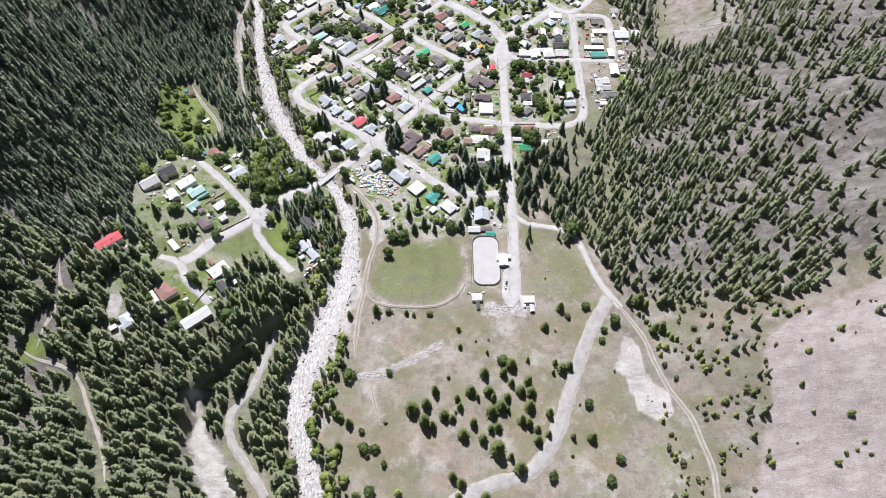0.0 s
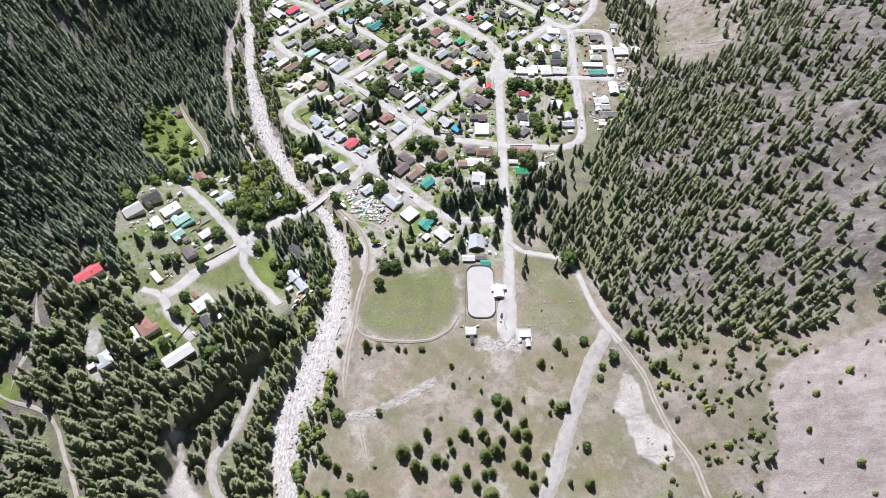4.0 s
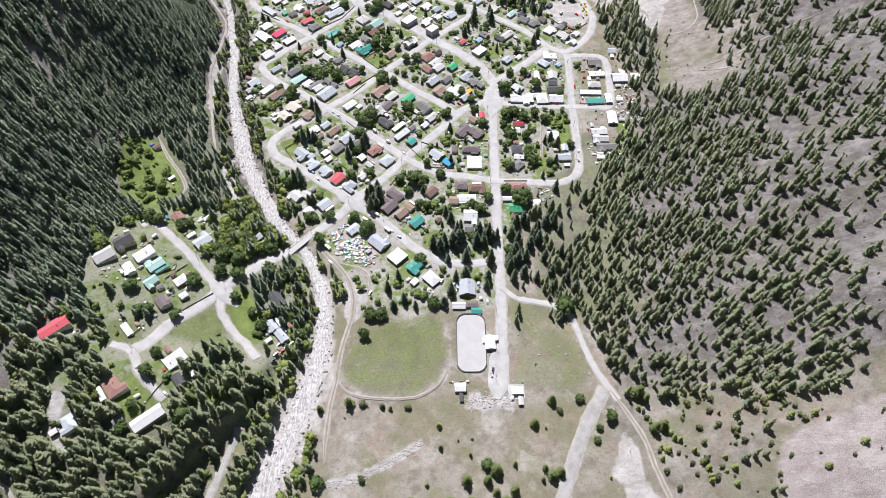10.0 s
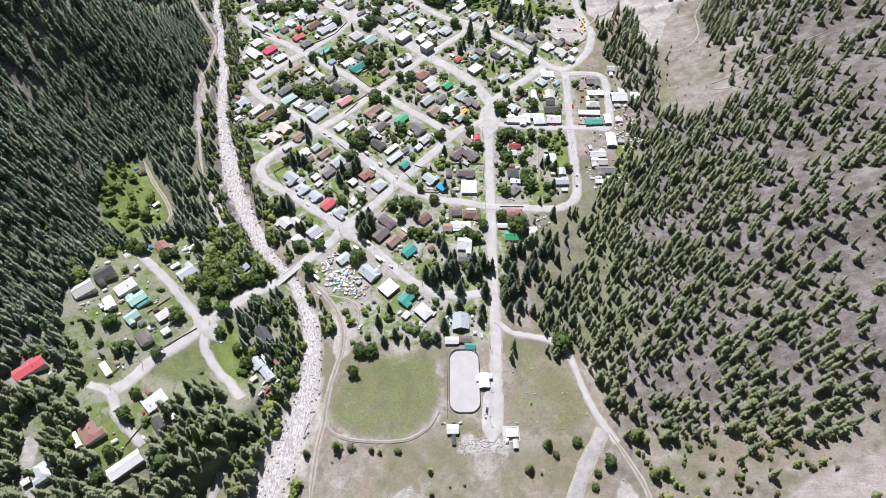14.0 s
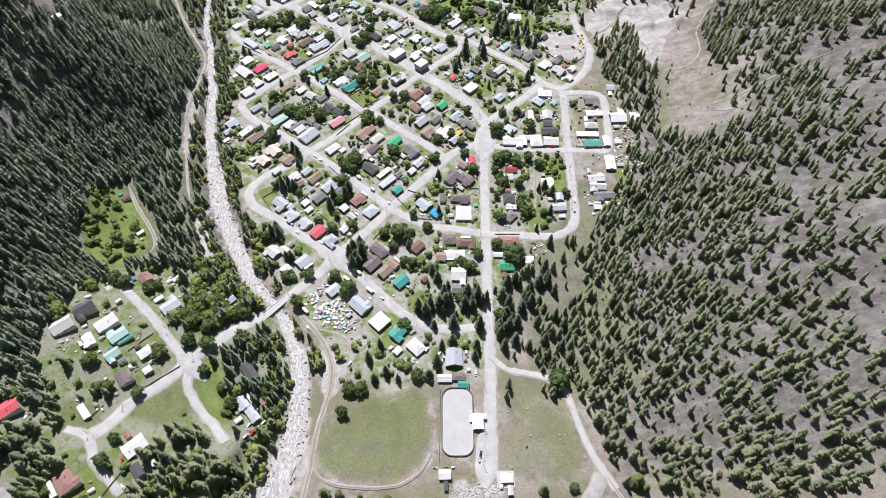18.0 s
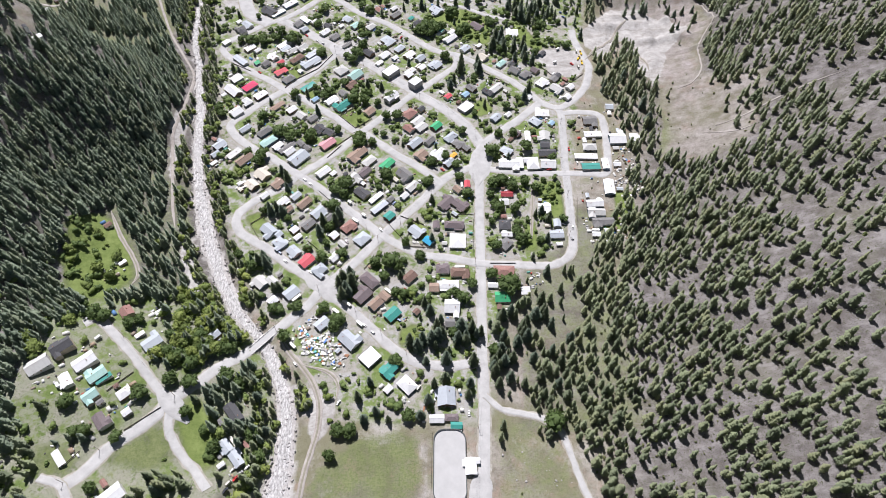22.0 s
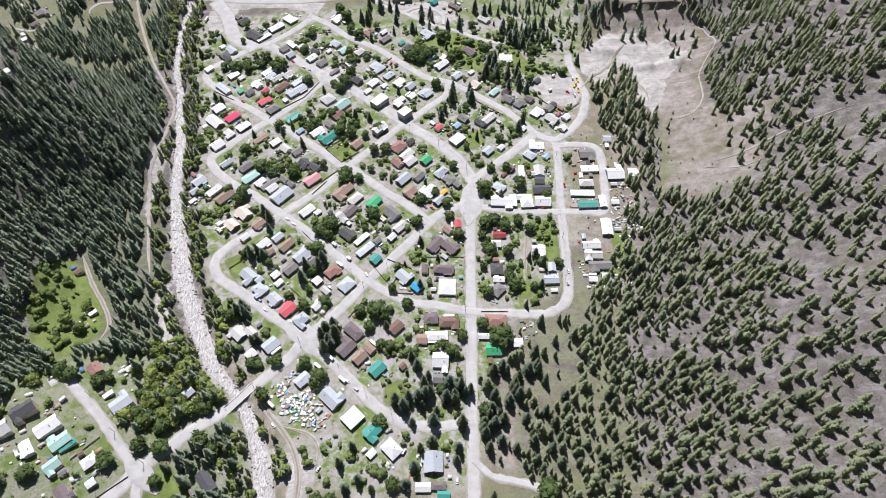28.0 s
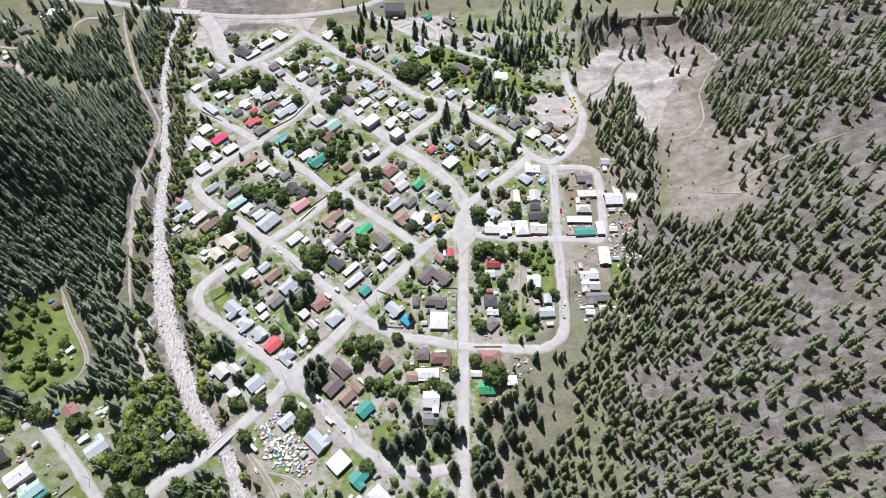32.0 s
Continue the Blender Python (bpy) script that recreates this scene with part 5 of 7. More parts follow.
house(-144.0, 570.7, 8.3, 5.8, 48, "white_metal", 3)
house(-117.8, 624.7, 20.1, 13.7, 48, "silver_blue", 3)
house(-128.7, 633.9, 11.0, 7.3, 48, "white_metal", 3)
house(-117.9, 645.8, 8.2, 6.4, 138, "grey", 3)
house(-110.7, 640.4, 7.3, 5.5, 138, "grey", 2.4)
house(-89.6, 645.8, 16.4, 9.1, 48, "pink", 3)
house(-100.4, 669.5, 11.0, 8.2, 138, "charcoal", 3)
house(-90.0, 664.1, 11.0, 7.3, 138, "charcoal", 3)
house(-56.4, 629.7, 21.8, 9.9, 48, "tan", 3)
house(-89.3, 603.7, 14.6, 8.2, 48, "white_metal", 3)
house(-78.8, 601.9, 6.4, 4.6, 48, "white_metal", 2.4)
house(-43.2, 619.8, 14.6, 8.2, 48, "pale_grey", 3)
house(-46.6, 603.7, 12.8, 7.3, 48, "mauve", 3)
house(-58.9, 592.7, 15.5, 11.0, 48, "pale_grey", 3)
house(-47.8, 588.6, 6.6, 3.3, 138, "white_metal", 2.4)
house(-47.1, 574.4, 14.1, 9.1, 138, "charcoal", 3)
house(-24.2, 614.9, 15.5, 8.2, 48, "green", 3)
house(-32.8, 568.9, 16.2, 4.5, 48, "white_metal", 2.4)
house(-28.5, 556.0, 18.0, 6.3, 48, "silver_blue", 3)
house(-18.0, 566.2, 6.6, 5.8, 48, "grey", 3)
house(-18.0, 544.6, 9.1, 8.3, 48, "teal", 3)
house(-112.7, 570.7, 10.0, 6.6, 48, "silver_blue", 3)
house(-103.0, 561.1, 14.1, 7.5, 48, "tan", 3)
house(-124.9, 563.3, 11.6, 6.6, 48, "white_metal", 3)
house(-117.2, 553.2, 7.5, 5.8, 48, "tan", 3)
house(-87.6, 548.9, 13.3, 10.0, 48, "silver_blue", 3)
house(-77.4, 541.1, 11.6, 5.8, 48, "grey", 3)
house(-95.4, 534.2, 12.4, 8.3, 48, "grey", 3)
house(-131.8, 526.7, 14.1, 10.0, 138, "silver_blue", 3)
house(-121.9, 521.9, 6.6, 6.6, 48, "silver_blue", 3)
house(-107.8, 527.3, 7.5, 6.6, 48, "white_metal", 3)
house(-103.5, 519.0, 7.5, 5.0, 48, "white_metal", 2.4)
house(-119.1, 511.3, 11.6, 9.1, 138, "silver_blue", 3)
house(-104.5, 501.6, 10.8, 9.1, 138, "silver_blue", 3)
house(-56.4, 531.4, 13.3, 9.1, 48, "rust_pink", 3)
house(-42.3, 516.5, 13.3, 10.8, 48, "silver_blue", 3)
house(-69.2, 520.6, 7.5, 7.5, 48, "white_metal", 3)
house(-60.2, 510.4, 8.3, 5.0, 138, "pale_grey", 2.4)
house(-91.0, 490.7, 13.3, 9.1, 48, "red", 3)
house(-78.0, 480.8, 11.6, 9.1, 48, "silver_blue", 3)
house(-65.3, 495.1, 10.0, 5.8, 48, "white_metal", 3)
house(-129.7, 466.9, 11.6, 9.1, 138, "pale_grey", 3)
house(-119.5, 468.7, 7.5, 9.1, 48, "pale_grey", 3)
house(-100.1, 456.3, 12.4, 10.0, 48, "silver_blue", 3)
house(-114.9, 447.6, 8.3, 7.5, 48, "white_metal", 3)
house(-69.0, 424.9, 11.6, 8.3, 48, "silver_blue", 3)
house(-44.6, 408.9, 16.6, 10.8, 138, "silver_blue", 3)
house(-26.1, 393.1, 14.1, 13.3, 48, "white_metal", 3, "flat")
house(-9.5, 382.2, 13.3, 8.3, 48, "teal", 3)
house(-156.7, 412.7, 7.5, 6.6, 48, "silver_blue", 3)
house(-31.9, 469.2, 16.6, 9.1, 138, "mauve", 3)
house(-36.6, 453.3, 14.9, 10.0, 48, "mauve", 3)
house(-24.7, 444.7, 11.6, 8.3, 48, "tan", 3)
house(-17.3, 452.7, 9.1, 6.6, 138, "tan", 3)
house(-9.5, 434.1, 12.4, 9.1, 48, "teal", 3)
house(4.1, 472.8, 11.6, 8.3, 48, "brown", 3)
house(33.8, 481.2, 11.4, 8.5, 0, "mauve", 3)
house(49.5, 477.5, 16.1, 7.6, 0, "brown", 3)
house(26.4, 461.4, 8.5, 8.5, 0, "tan", 3)
house(38.8, 464.3, 18.1, 7.6, 0, "white_metal", 3)
house(42.1, 441.8, 12.3, 12.3, 0, "white_metal", 3)
house(40.1, 425.2, 7.6, 7.6, 0, "grey", 3)
house(11.2, 436.6, 5.0, 5.0, 48, "brown", 2.4)
house(89.5, 478.0, 18.1, 12.3, 0, "rust_pink", 3)
house(86.4, 451.3, 12.3, 9.5, 0, "green", 3)
house(78.7, 464.0, 8.5, 4.8, 0, "white_metal", 2.4)
house(107.1, 457.6, 7.6, 7.6, 0, "white_metal", 3)
house(37.0, 561.7, 16.6, 8.3, 48, "mauve", 3)
house(50.8, 558.7, 14.9, 8.3, 138, "mauve", 3)
house(58.6, 586.3, 5.7, 8.5, 0, "red", 3)
house(48.9, 579.5, 8.3, 6.6, 138, "tan", 3)
house(45.0, 533.3, 18.1, 7.6, 0, "mauve", 3)
house(27.8, 533.3, 5.7, 8.5, 0, "mauve", 3)
house(8.7, 525.2, 13.3, 9.1, 138, "silver_blue", 3)
house(20.6, 513.8, 7.5, 9.1, 48, "bright_blue", 3)
house(48.0, 513.7, 14.2, 15.2, 0, "white_metal", 3)
house(4.1, 646.6, 15.5, 9.1, 48, "silver_blue", 3)
house(-3.4, 669.4, 11.0, 7.3, 138, "rust_pink", 3)
house(10.1, 672.1, 12.8, 9.1, 48, "pale_grey", 3)
house(11.1, 628.8, 11.9, 10.0, 48, "tan", 3)
house(19.7, 650.0, 11.0, 7.3, 48, "grey", 3)
house(30.6, 629.6, 14.6, 10.0, 48, "white_metal", 3)
house(40.6, 617.2, 11.0, 7.3, 48, "silver_blue", 3)
house(44.2, 627.6, 9.9, 4.0, 48, "orange", 2.4)
house(42.6, 656.0, 14.6, 8.2, 48, "silver_blue", 3)
house(50.4, 645.6, 11.0, 8.2, 138, "grey", 3)
house(59.2, 638.7, 6.4, 7.3, 48, "grey", 3)
house(-5.5, 600.4, 14.6, 11.0, 138, "grey", 3)
house(3.1, 583.4, 13.3, 7.5, 48, "pale_grey", 3)
house(-4.3, 570.6, 8.3, 5.8, 48, "white_metal", 3)
house(101.3, 634.4, 11.9, 8.2, 138, "silver_blue", 3)
house(103.0, 615.3, 20.9, 10.4, 0, "white_metal", 3)
house(114.2, 616.1, 6.3, 13.6, 0, "white_metal", 3)
house(127.6, 616.0, 11.5, 15.7, 0, "white_metal", 3)
house(143.8, 615.1, 14.6, 11.5, 0, "white_metal", 3)
house(144.4, 631.6, 17.8, 8.4, 0, "charcoal", 3)
house(144.0, 657.4, 9.4, 12.5, 0, "pale_grey", 3)
house(143.2, 643.5, 9.4, 8.4, 0, "charcoal", 3)
house(125.8, 656.6, 5.2, 14.6, 0, "white_metal", 3)
house(98.1, 573.1, 11.4, 5.7, 0, "dark_red", 2.4)
house(94.6, 562.2, 8.5, 7.6, 0, "white_metal", 3)
house(133.7, 554.8, 11.4, 8.5, 0, "white_metal", 3)
house(93.4, 533.1, 10.4, 10.4, 0, "charcoal", 3)
house(94.9, 522.0, 9.5, 4.8, 0, "white_metal", 2.4)
house(93.0, 510.3, 11.6, 9.1, 48, "grey", 3)
house(144.0, 534.9, 6.6, 8.5, 0, "silver_blue", 3)
house(142.0, 521.3, 12.3, 7.6, 0, "silver_blue", 3)
house(196.5, 659.6, 17.8, 7.3, 0, "white_metal", 3)
house(190.5, 639.6, 13.6, 8.4, 0, "pale_grey", 3)
house(184.5, 626.0, 23.0, 6.3, 0, "white_metal", 2.4)
house(187.4, 610.6, 17.8, 7.3, 0, "teal", 3)
house(203.1, 614.4, 6.3, 13.6, 0, "white_metal", 3)
house(201.6, 581.4, 9.5, 18.1, 0, "white_metal", 3)
house(183.8, 560.1, 16.1, 7.6, 0, "white_metal", 3)
house(183.7, 548.6, 16.1, 7.6, 0, "pale_grey", 3)
house(188.3, 536.6, 19.9, 7.6, 0, "grey", 3)
house(221.8, 652.0, 16.7, 13.6, 0, "white_metal", 3)
house(240.0, 653.2, 8.4, 10.4, 0, "white_metal", 3)
house(215.3, 613.9, 7.3, 5.2, 0, "white_metal", 2.4)
house(179.7, 521.4, 7.6, 4.8, 0, "white_metal", 2.4)
house(190.9, 525.3, 5.7, 4.8, 0, "white_metal", 2.4)
house(2.0, 745.3, 12.8, 11.0, 48, "white_metal", 8, "flat")
house(-4.9, 770.7, 12.8, 6.4, 48, "white_metal", 3)
house(-28.1, 767.9, 18.3, 11.9, 48, "white_metal", 6, "flat")
house(25.9, 782.6, 11.9, 10.0, 48, "silver_blue", 3)
house(39.9, 724.1, 8.2, 6.4, 48, "red", 3)
house(60.1, 704.9, 15.5, 11.9, 48, "white_metal", 3.5, "flat")
house(67.4, 739.1, 11.0, 8.2, 138, "grey", 3)
house(96.1, 739.0, 16.8, 7.9, 48, "pale_grey", 3)
house(104.7, 785.6, 12.8, 6.4, 48, "aqua", 3)
house(118.3, 786.6, 10.0, 6.4, 48, "charcoal", 3)
house(120.0, 772.4, 11.9, 9.1, 138, "grey", 3)
house(132.2, 764.9, 12.8, 9.1, 48, "grey", 3)
house(144.2, 772.3, 9.1, 8.2, 138, "mauve", 3)
house(150.6, 749.0, 13.7, 10.0, 48, "white_metal", 3)
house(169.8, 761.4, 8.2, 6.4, 48, "charcoal", 3)
house(166.5, 737.6, 13.7, 10.0, 138, "pale_grey", 3)
house(182.5, 740.5, 8.2, 7.3, 48, "white_metal", 3)
house(177.0, 722.4, 7.3, 7.3, 48, "white_metal", 3)
house(145.3, 694.7, 14.6, 9.4, 0, "white_metal", 3)
house(136.5, 680.8, 11.9, 9.1, 138, "silver_blue", 3)
house(92.8, 687.5, 11.0, 8.2, 48, "silver_blue", 3)
house(106.9, 692.7, 7.3, 5.5, 48, "white_metal", 2.4)
house(156.4, 806.3, 8.2, 5.5, 48, "charcoal", 2.4)
house(61.8, 816.2, 11.9, 8.2, 48, "silver_blue", 3)
house(78.8, 822.8, 7.3, 4.6, 48, "white_metal", 2.4)
house(83.4, 799.0, 10.0, 9.1, 138, "cream", 3)
house(25.3, 900.0, 15.5, 11.0, 138, "silver_blue", 3)
house(77.9, 864.2, 16.4, 9.1, 138, "mauve", 3)
house(122.2, 850.0, 14.6, 10.4, 0, "white_metal", 3)
house(98.2, 931.0, 14.6, 7.3, 138, "pale_grey", 3)
house(61.0, 960.6, 17.8, 6.9, 138, "mauve", 3)
house(32.9, 970.9, 8.2, 8.2, 48, "teal", 3)
house(-11.0, 983.6, 25.1, 15.7, 0, "charcoal", 9, "flat")
house(-28.2, 889.0, 13.7, 8.2, 48, "grey", 3)
house(-7.7, 881.9, 7.3, 5.5, 48, "teal", 2.4)
house(1.8, 872.2, 10.0, 8.2, 48, "charcoal", 3)
house(-58.0, 862.8, 11.9, 8.2, 48, "pale_grey", 3)
house(-34.7, 832.9, 16.4, 11.9, 138, "silver_blue", 3)
house(-19.7, 816.3, 12.8, 8.2, 48, "silver_blue", 3)
house(-7.3, 803.1, 12.8, 9.1, 48, "white_metal", 3)
house(6.6, 796.1, 11.0, 8.2, 48, "silver_blue", 3)
house(23.0, 783.3, 11.9, 10.0, 48, "silver_blue", 3)
house(31.6, 855.9, 8.2, 7.3, 138, "teal", 3)
house(43.2, 836.7, 17.8, 7.9, 48, "white_metal", 3)
house(-215.1, 927.9, 12.8, 10.0, 48, "charcoal", 3)
house(-223.3, 936.3, 8.2, 6.4, 138, "grey", 3)
house(-195.0, 897.7, 20.1, 11.9, 138, "charcoal", 3)
house(-183.2, 893.9, 19.8, 5.9, 48, "white_metal", 2.4)
house(-170.5, 914.8, 19.8, 8.9, 48, "white_metal", 3)
house(-155.5, 932.4, 16.4, 11.0, 138, "white_metal", 3)
house(-93.6, 933.3, 14.6, 9.1, 48, "white_metal", 3)
house(-218.7, 867.9, 13.7, 8.2, 138, "silver_blue", 3)
house(-221.4, 851.9, 9.1, 7.3, 138, "charcoal", 3)
house(-238.3, 829.7, 9.1, 7.3, 48, "white_metal", 3)
house(-145.0, 878.5, 14.8, 6.9, 138, "white_metal", 3)
house(-132.5, 872.9, 9.1, 7.3, 48, "white_metal", 3)
house(-153.3, 869.8, 9.1, 10.0, 138, "grey", 3)
house(-143.7, 856.8, 9.1, 8.2, 48, "silver_blue", 3)
house(-114.1, 864.2, 9.1, 7.3, 138, "charcoal", 3)
house(-116.5, 851.4, 12.8, 8.2, 48, "white_metal", 3)
house(-103.1, 841.7, 11.0, 9.1, 48, "grey", 3)
house(-90.6, 880.4, 11.9, 9.1, 138, "silver_blue", 3)
house(-78.8, 866.1, 11.0, 8.2, 48, "aqua", 3)
house(-85.8, 824.5, 12.9, 4.0, 48, "grey", 2.4)
house(-283.6, 298.7, 19.4, 8.5, 42, "red", 3)
house(-272.6, 371.9, 14.9, 10.7, 42, "pale_grey", 3)
house(-261.9, 388.3, 14.2, 8.6, 42, "charcoal", 5)
house(-242.7, 377.9, 14.9, 9.3, 42, "white_metal", 3)
house(-230.7, 367.7, 12.7, 7.9, 42, "aqua", 3)
house(-225.2, 365.2, 10.8, 3.1, 42, "teal", 2.4)
house(-249.8, 361.2, 10.5, 6.4, 132, "white_metal", 3)
house(-229.5, 350.7, 9.7, 7.1, 42, "aqua", 3)
house(-207.2, 354.4, 9.0, 7.1, 42, "white_metal", 3)
house(-201.4, 339.9, 5.7, 5.0, 42, "white_metal", 3)
house(-216.6, 331.9, 6.7, 11.4, 42, "mauve", 3)
house(-230.3, 427.9, 9.0, 8.6, 132, "rust_pink", 3)
house(-200.5, 399.2, 13.4, 9.3, 42, "silver_blue", 4)
house(-212.7, 406.6, 7.0, 3.1, 42, "white_metal", 2.4)
house(-206.5, 431.4, 5.7, 3.6, 42, "white_metal", 2.4)
house(-234.2, 303.5, 11.6, 3.9, 132, "white_metal", 2.4)
house(-190.3, 278.8, 14.2, 10.0, 42, "white_metal", 3)
house(-183.6, 261.9, 9.0, 5.7, 132, "charcoal", 3)
house(-226.5, 252.5, 13.4, 9.3, 132, "rust_pink", 3)
house(-233.8, 247.4, 10.8, 3.1, 132, "white_metal", 2.4)
house(-197.8, 232.0, 21.1, 8.5, 42, "white_metal", 3)
house(-248.5, 225.6, 11.2, 7.1, 132, "silver_blue", 3)
house(-217.9, 229.7, 6.4, 4.3, 42, "grey", 2.4)
house(-126.6, 344.2, 16.4, 7.9, 132, "charcoal", 3)
house(-127.0, 318.5, 10.5, 6.4, 132, "silver_blue", 3)
house(-118.3, 310.0, 13.4, 6.4, 132, "silver_blue", 3)
house(54.6, 304.9, 7.6, 11.4, 0, "white_metal", 3)
house(36.7, 358.8, 13.3, 14.2, 0, "silver_blue", 3)
house(44.4, 335.7, 8.5, 4.8, 0, "teal", 2.4)
house(29.4, 340.9, 10.4, 5.7, 0, "white_metal", 2.4)
house(40.7, 342.0, 9.5, 4.8, 0, "mauve", 2.4)
house(5.5, 368.7, 10.0, 13.3, 45, "white_metal", 3)
house(-9.6, 365.4, 6.6, 5.0, 48, "white_metal", 2.4)
house(74.1, 263.0, 8.5, 6.6, 0, "white_metal", 2.6, "flat")
house(29.4, 265.3, 8.5, 6.6, 0, "white_metal", 3)
house(-279.0, 523.8, 6.6, 5.0, 48, "brown", 2.4)
house(-252.9, 482.0, 6.6, 3.3, 48, "white_metal", 2.4)
house(-259.5, 468.6, 6.3, 2.7, 48, "white_metal", 2.4)
house(-494.4, 928.9, 7.3, 7.3, 48, "white_metal", 3)
house(-358.2, 684.4, 8.2, 6.4, 48, "white_metal", 3)
house(-455.4, 845.4, 11.0, 8.2, 48, "tan", 3)
house(-97.2, 865.4, 6.4, 4.6, 48, "white_metal", 2.4)
house(-225.4, 857.4, 10.1, 8.3, 48, "grey", 3)
house(-231.3, 874.7, 6.4, 5.5, 48, "white_metal", 2.4)
house(-195.8, 813.3, 7.4, 5.5, 48, "white_metal", 2.4)
house(-161.4, 815.2, 12.9, 6.4, 48, "silver_blue", 3)
house(-140.9, 818.2, 12.9, 7.4, 48, "pale_grey", 3)
house(-68.6, 838.6, 8.3, 7.4, 48, "white_metal", 3)
house(-31.2, 904.0, 9.2, 5.5, 48, "white_metal", 2.4)
house(-50.7, 900.7, 9.2, 7.4, 138, "rust_pink", 3)
house(45.1, 851.8, 9.2, 5.5, 48, "white_metal", 2.4)
house(-57.7, 807.6, 12.9, 9.2, 138, "charcoal", 3)
house(-37.8, 802.5, 12.9, 8.3, 48, "white_metal", 3)
house(-24.5, 797.5, 7.4, 5.5, 48, "white_metal", 2.4)
house(-43.1, 787.8, 9.2, 5.5, 48, "white_metal", 2.4)
house(-6.6, 763.8, 9.2, 8.3, 48, "white_metal", 3)
house(8.6, 777.9, 9.2, 7.4, 48, "white_metal", 3)
house(-3.1, 693.9, 14.7, 11.0, 48, "rust_pink", 3)
house(6.2, 681.8, 14.7, 9.2, 48, "pale_grey", 3)
house(9.5, 702.1, 7.4, 6.4, 48, "charcoal", 3)
house(26.7, 673.8, 11.0, 8.3, 48, "green", 3)
house(60.1, 727.3, 8.3, 6.4, 48, "sky_blue", 3)
house(164.9, 755.2, 9.2, 8.3, 48, "grey", 3)
house(86.3, 731.6, 12.9, 6.4, 138, "charcoal", 3)
house(133.1, 722.5, 6.4, 5.5, 48, "white_metal", 2.4)
house(154.0, 678.4, 6.4, 5.5, 48, "sky_blue", 2.4)
house(196.7, 682.0, 14.7, 11.0, 0, "grey", 3)
house(221.8, 704.4, 8.3, 8.3, 0, "silver_blue", 3)
house(114.1, 661.6, 8.3, 7.4, 138, "mauve", 3)
house(-466.6, 920.5, 12.9, 10.1, 48, "grey", 3)
house(-464.6, 895.2, 9.2, 7.4, 48, "mauve", 3)
house(-449.7, 957.8, 7.4, 12.9, 0, "white_metal", 3)
house(-439.0, 962.2, 4.6, 9.2, 0, "white_metal", 3)
house(-463.6, 863.8, 8.3, 6.4, 48, "white_metal", 3)


def outbuilding(x, y, L, W, ang, colour):
    """A garden shed: walls, roof and door."""
    c, s = math.cos(radians(ang)), math.sin(radians(ang))
    ground = [height(x + c * a - s * b, y + s * a + c * b) for a in (-L / 2, L / 2) for b in (-W / 2, W / 2)]
    z, low = max(ground), min(ground) - max(ground) - 0.5
    roof_mat, roof_words = ROOFS[colour]
    wall_mat, wall_words = WALLS[house_rng.choice((0, 1, 2, 3))]
    root = new("garden_shed")
    root.matrix_basis = pose(x, y, z, 0, 0, ang)
    tagged(root, f"{wall_words} garden shed with {roof_words} roof behind a house", "shed", "sheds behind the houses")
    part("wall", wall_shape(L, W, 2.2, 0.2 * W, False, low), wall_mat, root)
    part("roof", roof_shape(L, W, 2.2, 0.2 * W, False, 0.25), roof_mat, root)
    part_of("door", DOOR, M_DOOR, root).matrix_basis = pose(0, -W / 2 - 0.03, 0.02)
    take(x, y, L / 2 + 1)


for x, y, L, W, ang in list(HOUSES):
    if L < 8:
        continue
    made = 0
    for side in house_rng.sample((-1, 1), 2):
        a = radians(ang + 90 * side)
        d = W / 2 + house_rng.uniform(4.5, 7.5)
        u = house_rng.uniform(-0.35, 0.35) * L
        px, py = x + math.cos(a) * d + math.cos(radians(ang)) * u, y + math.sin(a) * d + math.sin(radians(ang)) * u
        if all(free(px + dx, py + dy) for dx in (-2, 0, 2) for dy in (-2, 0, 2)):
            outbuilding(px, py, house_rng.uniform(3.2, 6.5), house_rng.uniform(2.6, 4), ang + house_rng.choice((0, 90)), house_rng.choice(("white_metal", "white_metal", "pale_grey", "silver_blue", "grey", "brown", "rust_pink", "cream", "charcoal")))
            made += 1
            if made > house_rng.random() * 2.2:
                break

# Garden trees of the lots, where there is room between houses and streets.
for k in range(1500):
    x, y = tree_rng.uniform(-260, 220), tree_rng.uniform(370, 930)
    if in_town(x, y) and free(x, y) and len(PLACED) < 545 and math.hypot(x + 69, y - 411) > 26:
        if tree_rng.random() < 0.74:
            leafy(x, y, tree_rng.uniform(3.5, 8.5))
        else:
            conifer(x, y, tree_rng.uniform(4, 10))
        take(x, y, 4)
for kind, m, tall in PLACED:
    made = copy_thing(kind, m)
    made["group"] = "conifers standing singly" if "conifer" in kind.name else "broad-leaved trees among the lots"
    if tall < 6:
        made["label"] = "young " + kind["label"].replace("full ", "")
    elif tall > 17:
        made["label"] = "tall " + kind["label"]
for kind in SINGLE_FIRS + MEADOW_PINES + SINGLE_LEAFY:
    for o in (*kind.children, kind):
        bpy.data.objects.remove(o)


# The rink: a concrete slab inside rounded white boards.
def rounded(l, w, r, n=6):
    return [(cx * (l - r) + r * math.cos(a), cy * (w - r) + r * math.sin(a)) for cx, cy, a0 in ((1, 1, 0), (-1, 1, 90), (-1, -1, 180), (1, -1, 270)) for a in [radians(a0 + 90 * k / n) for k in range(n + 1)]]


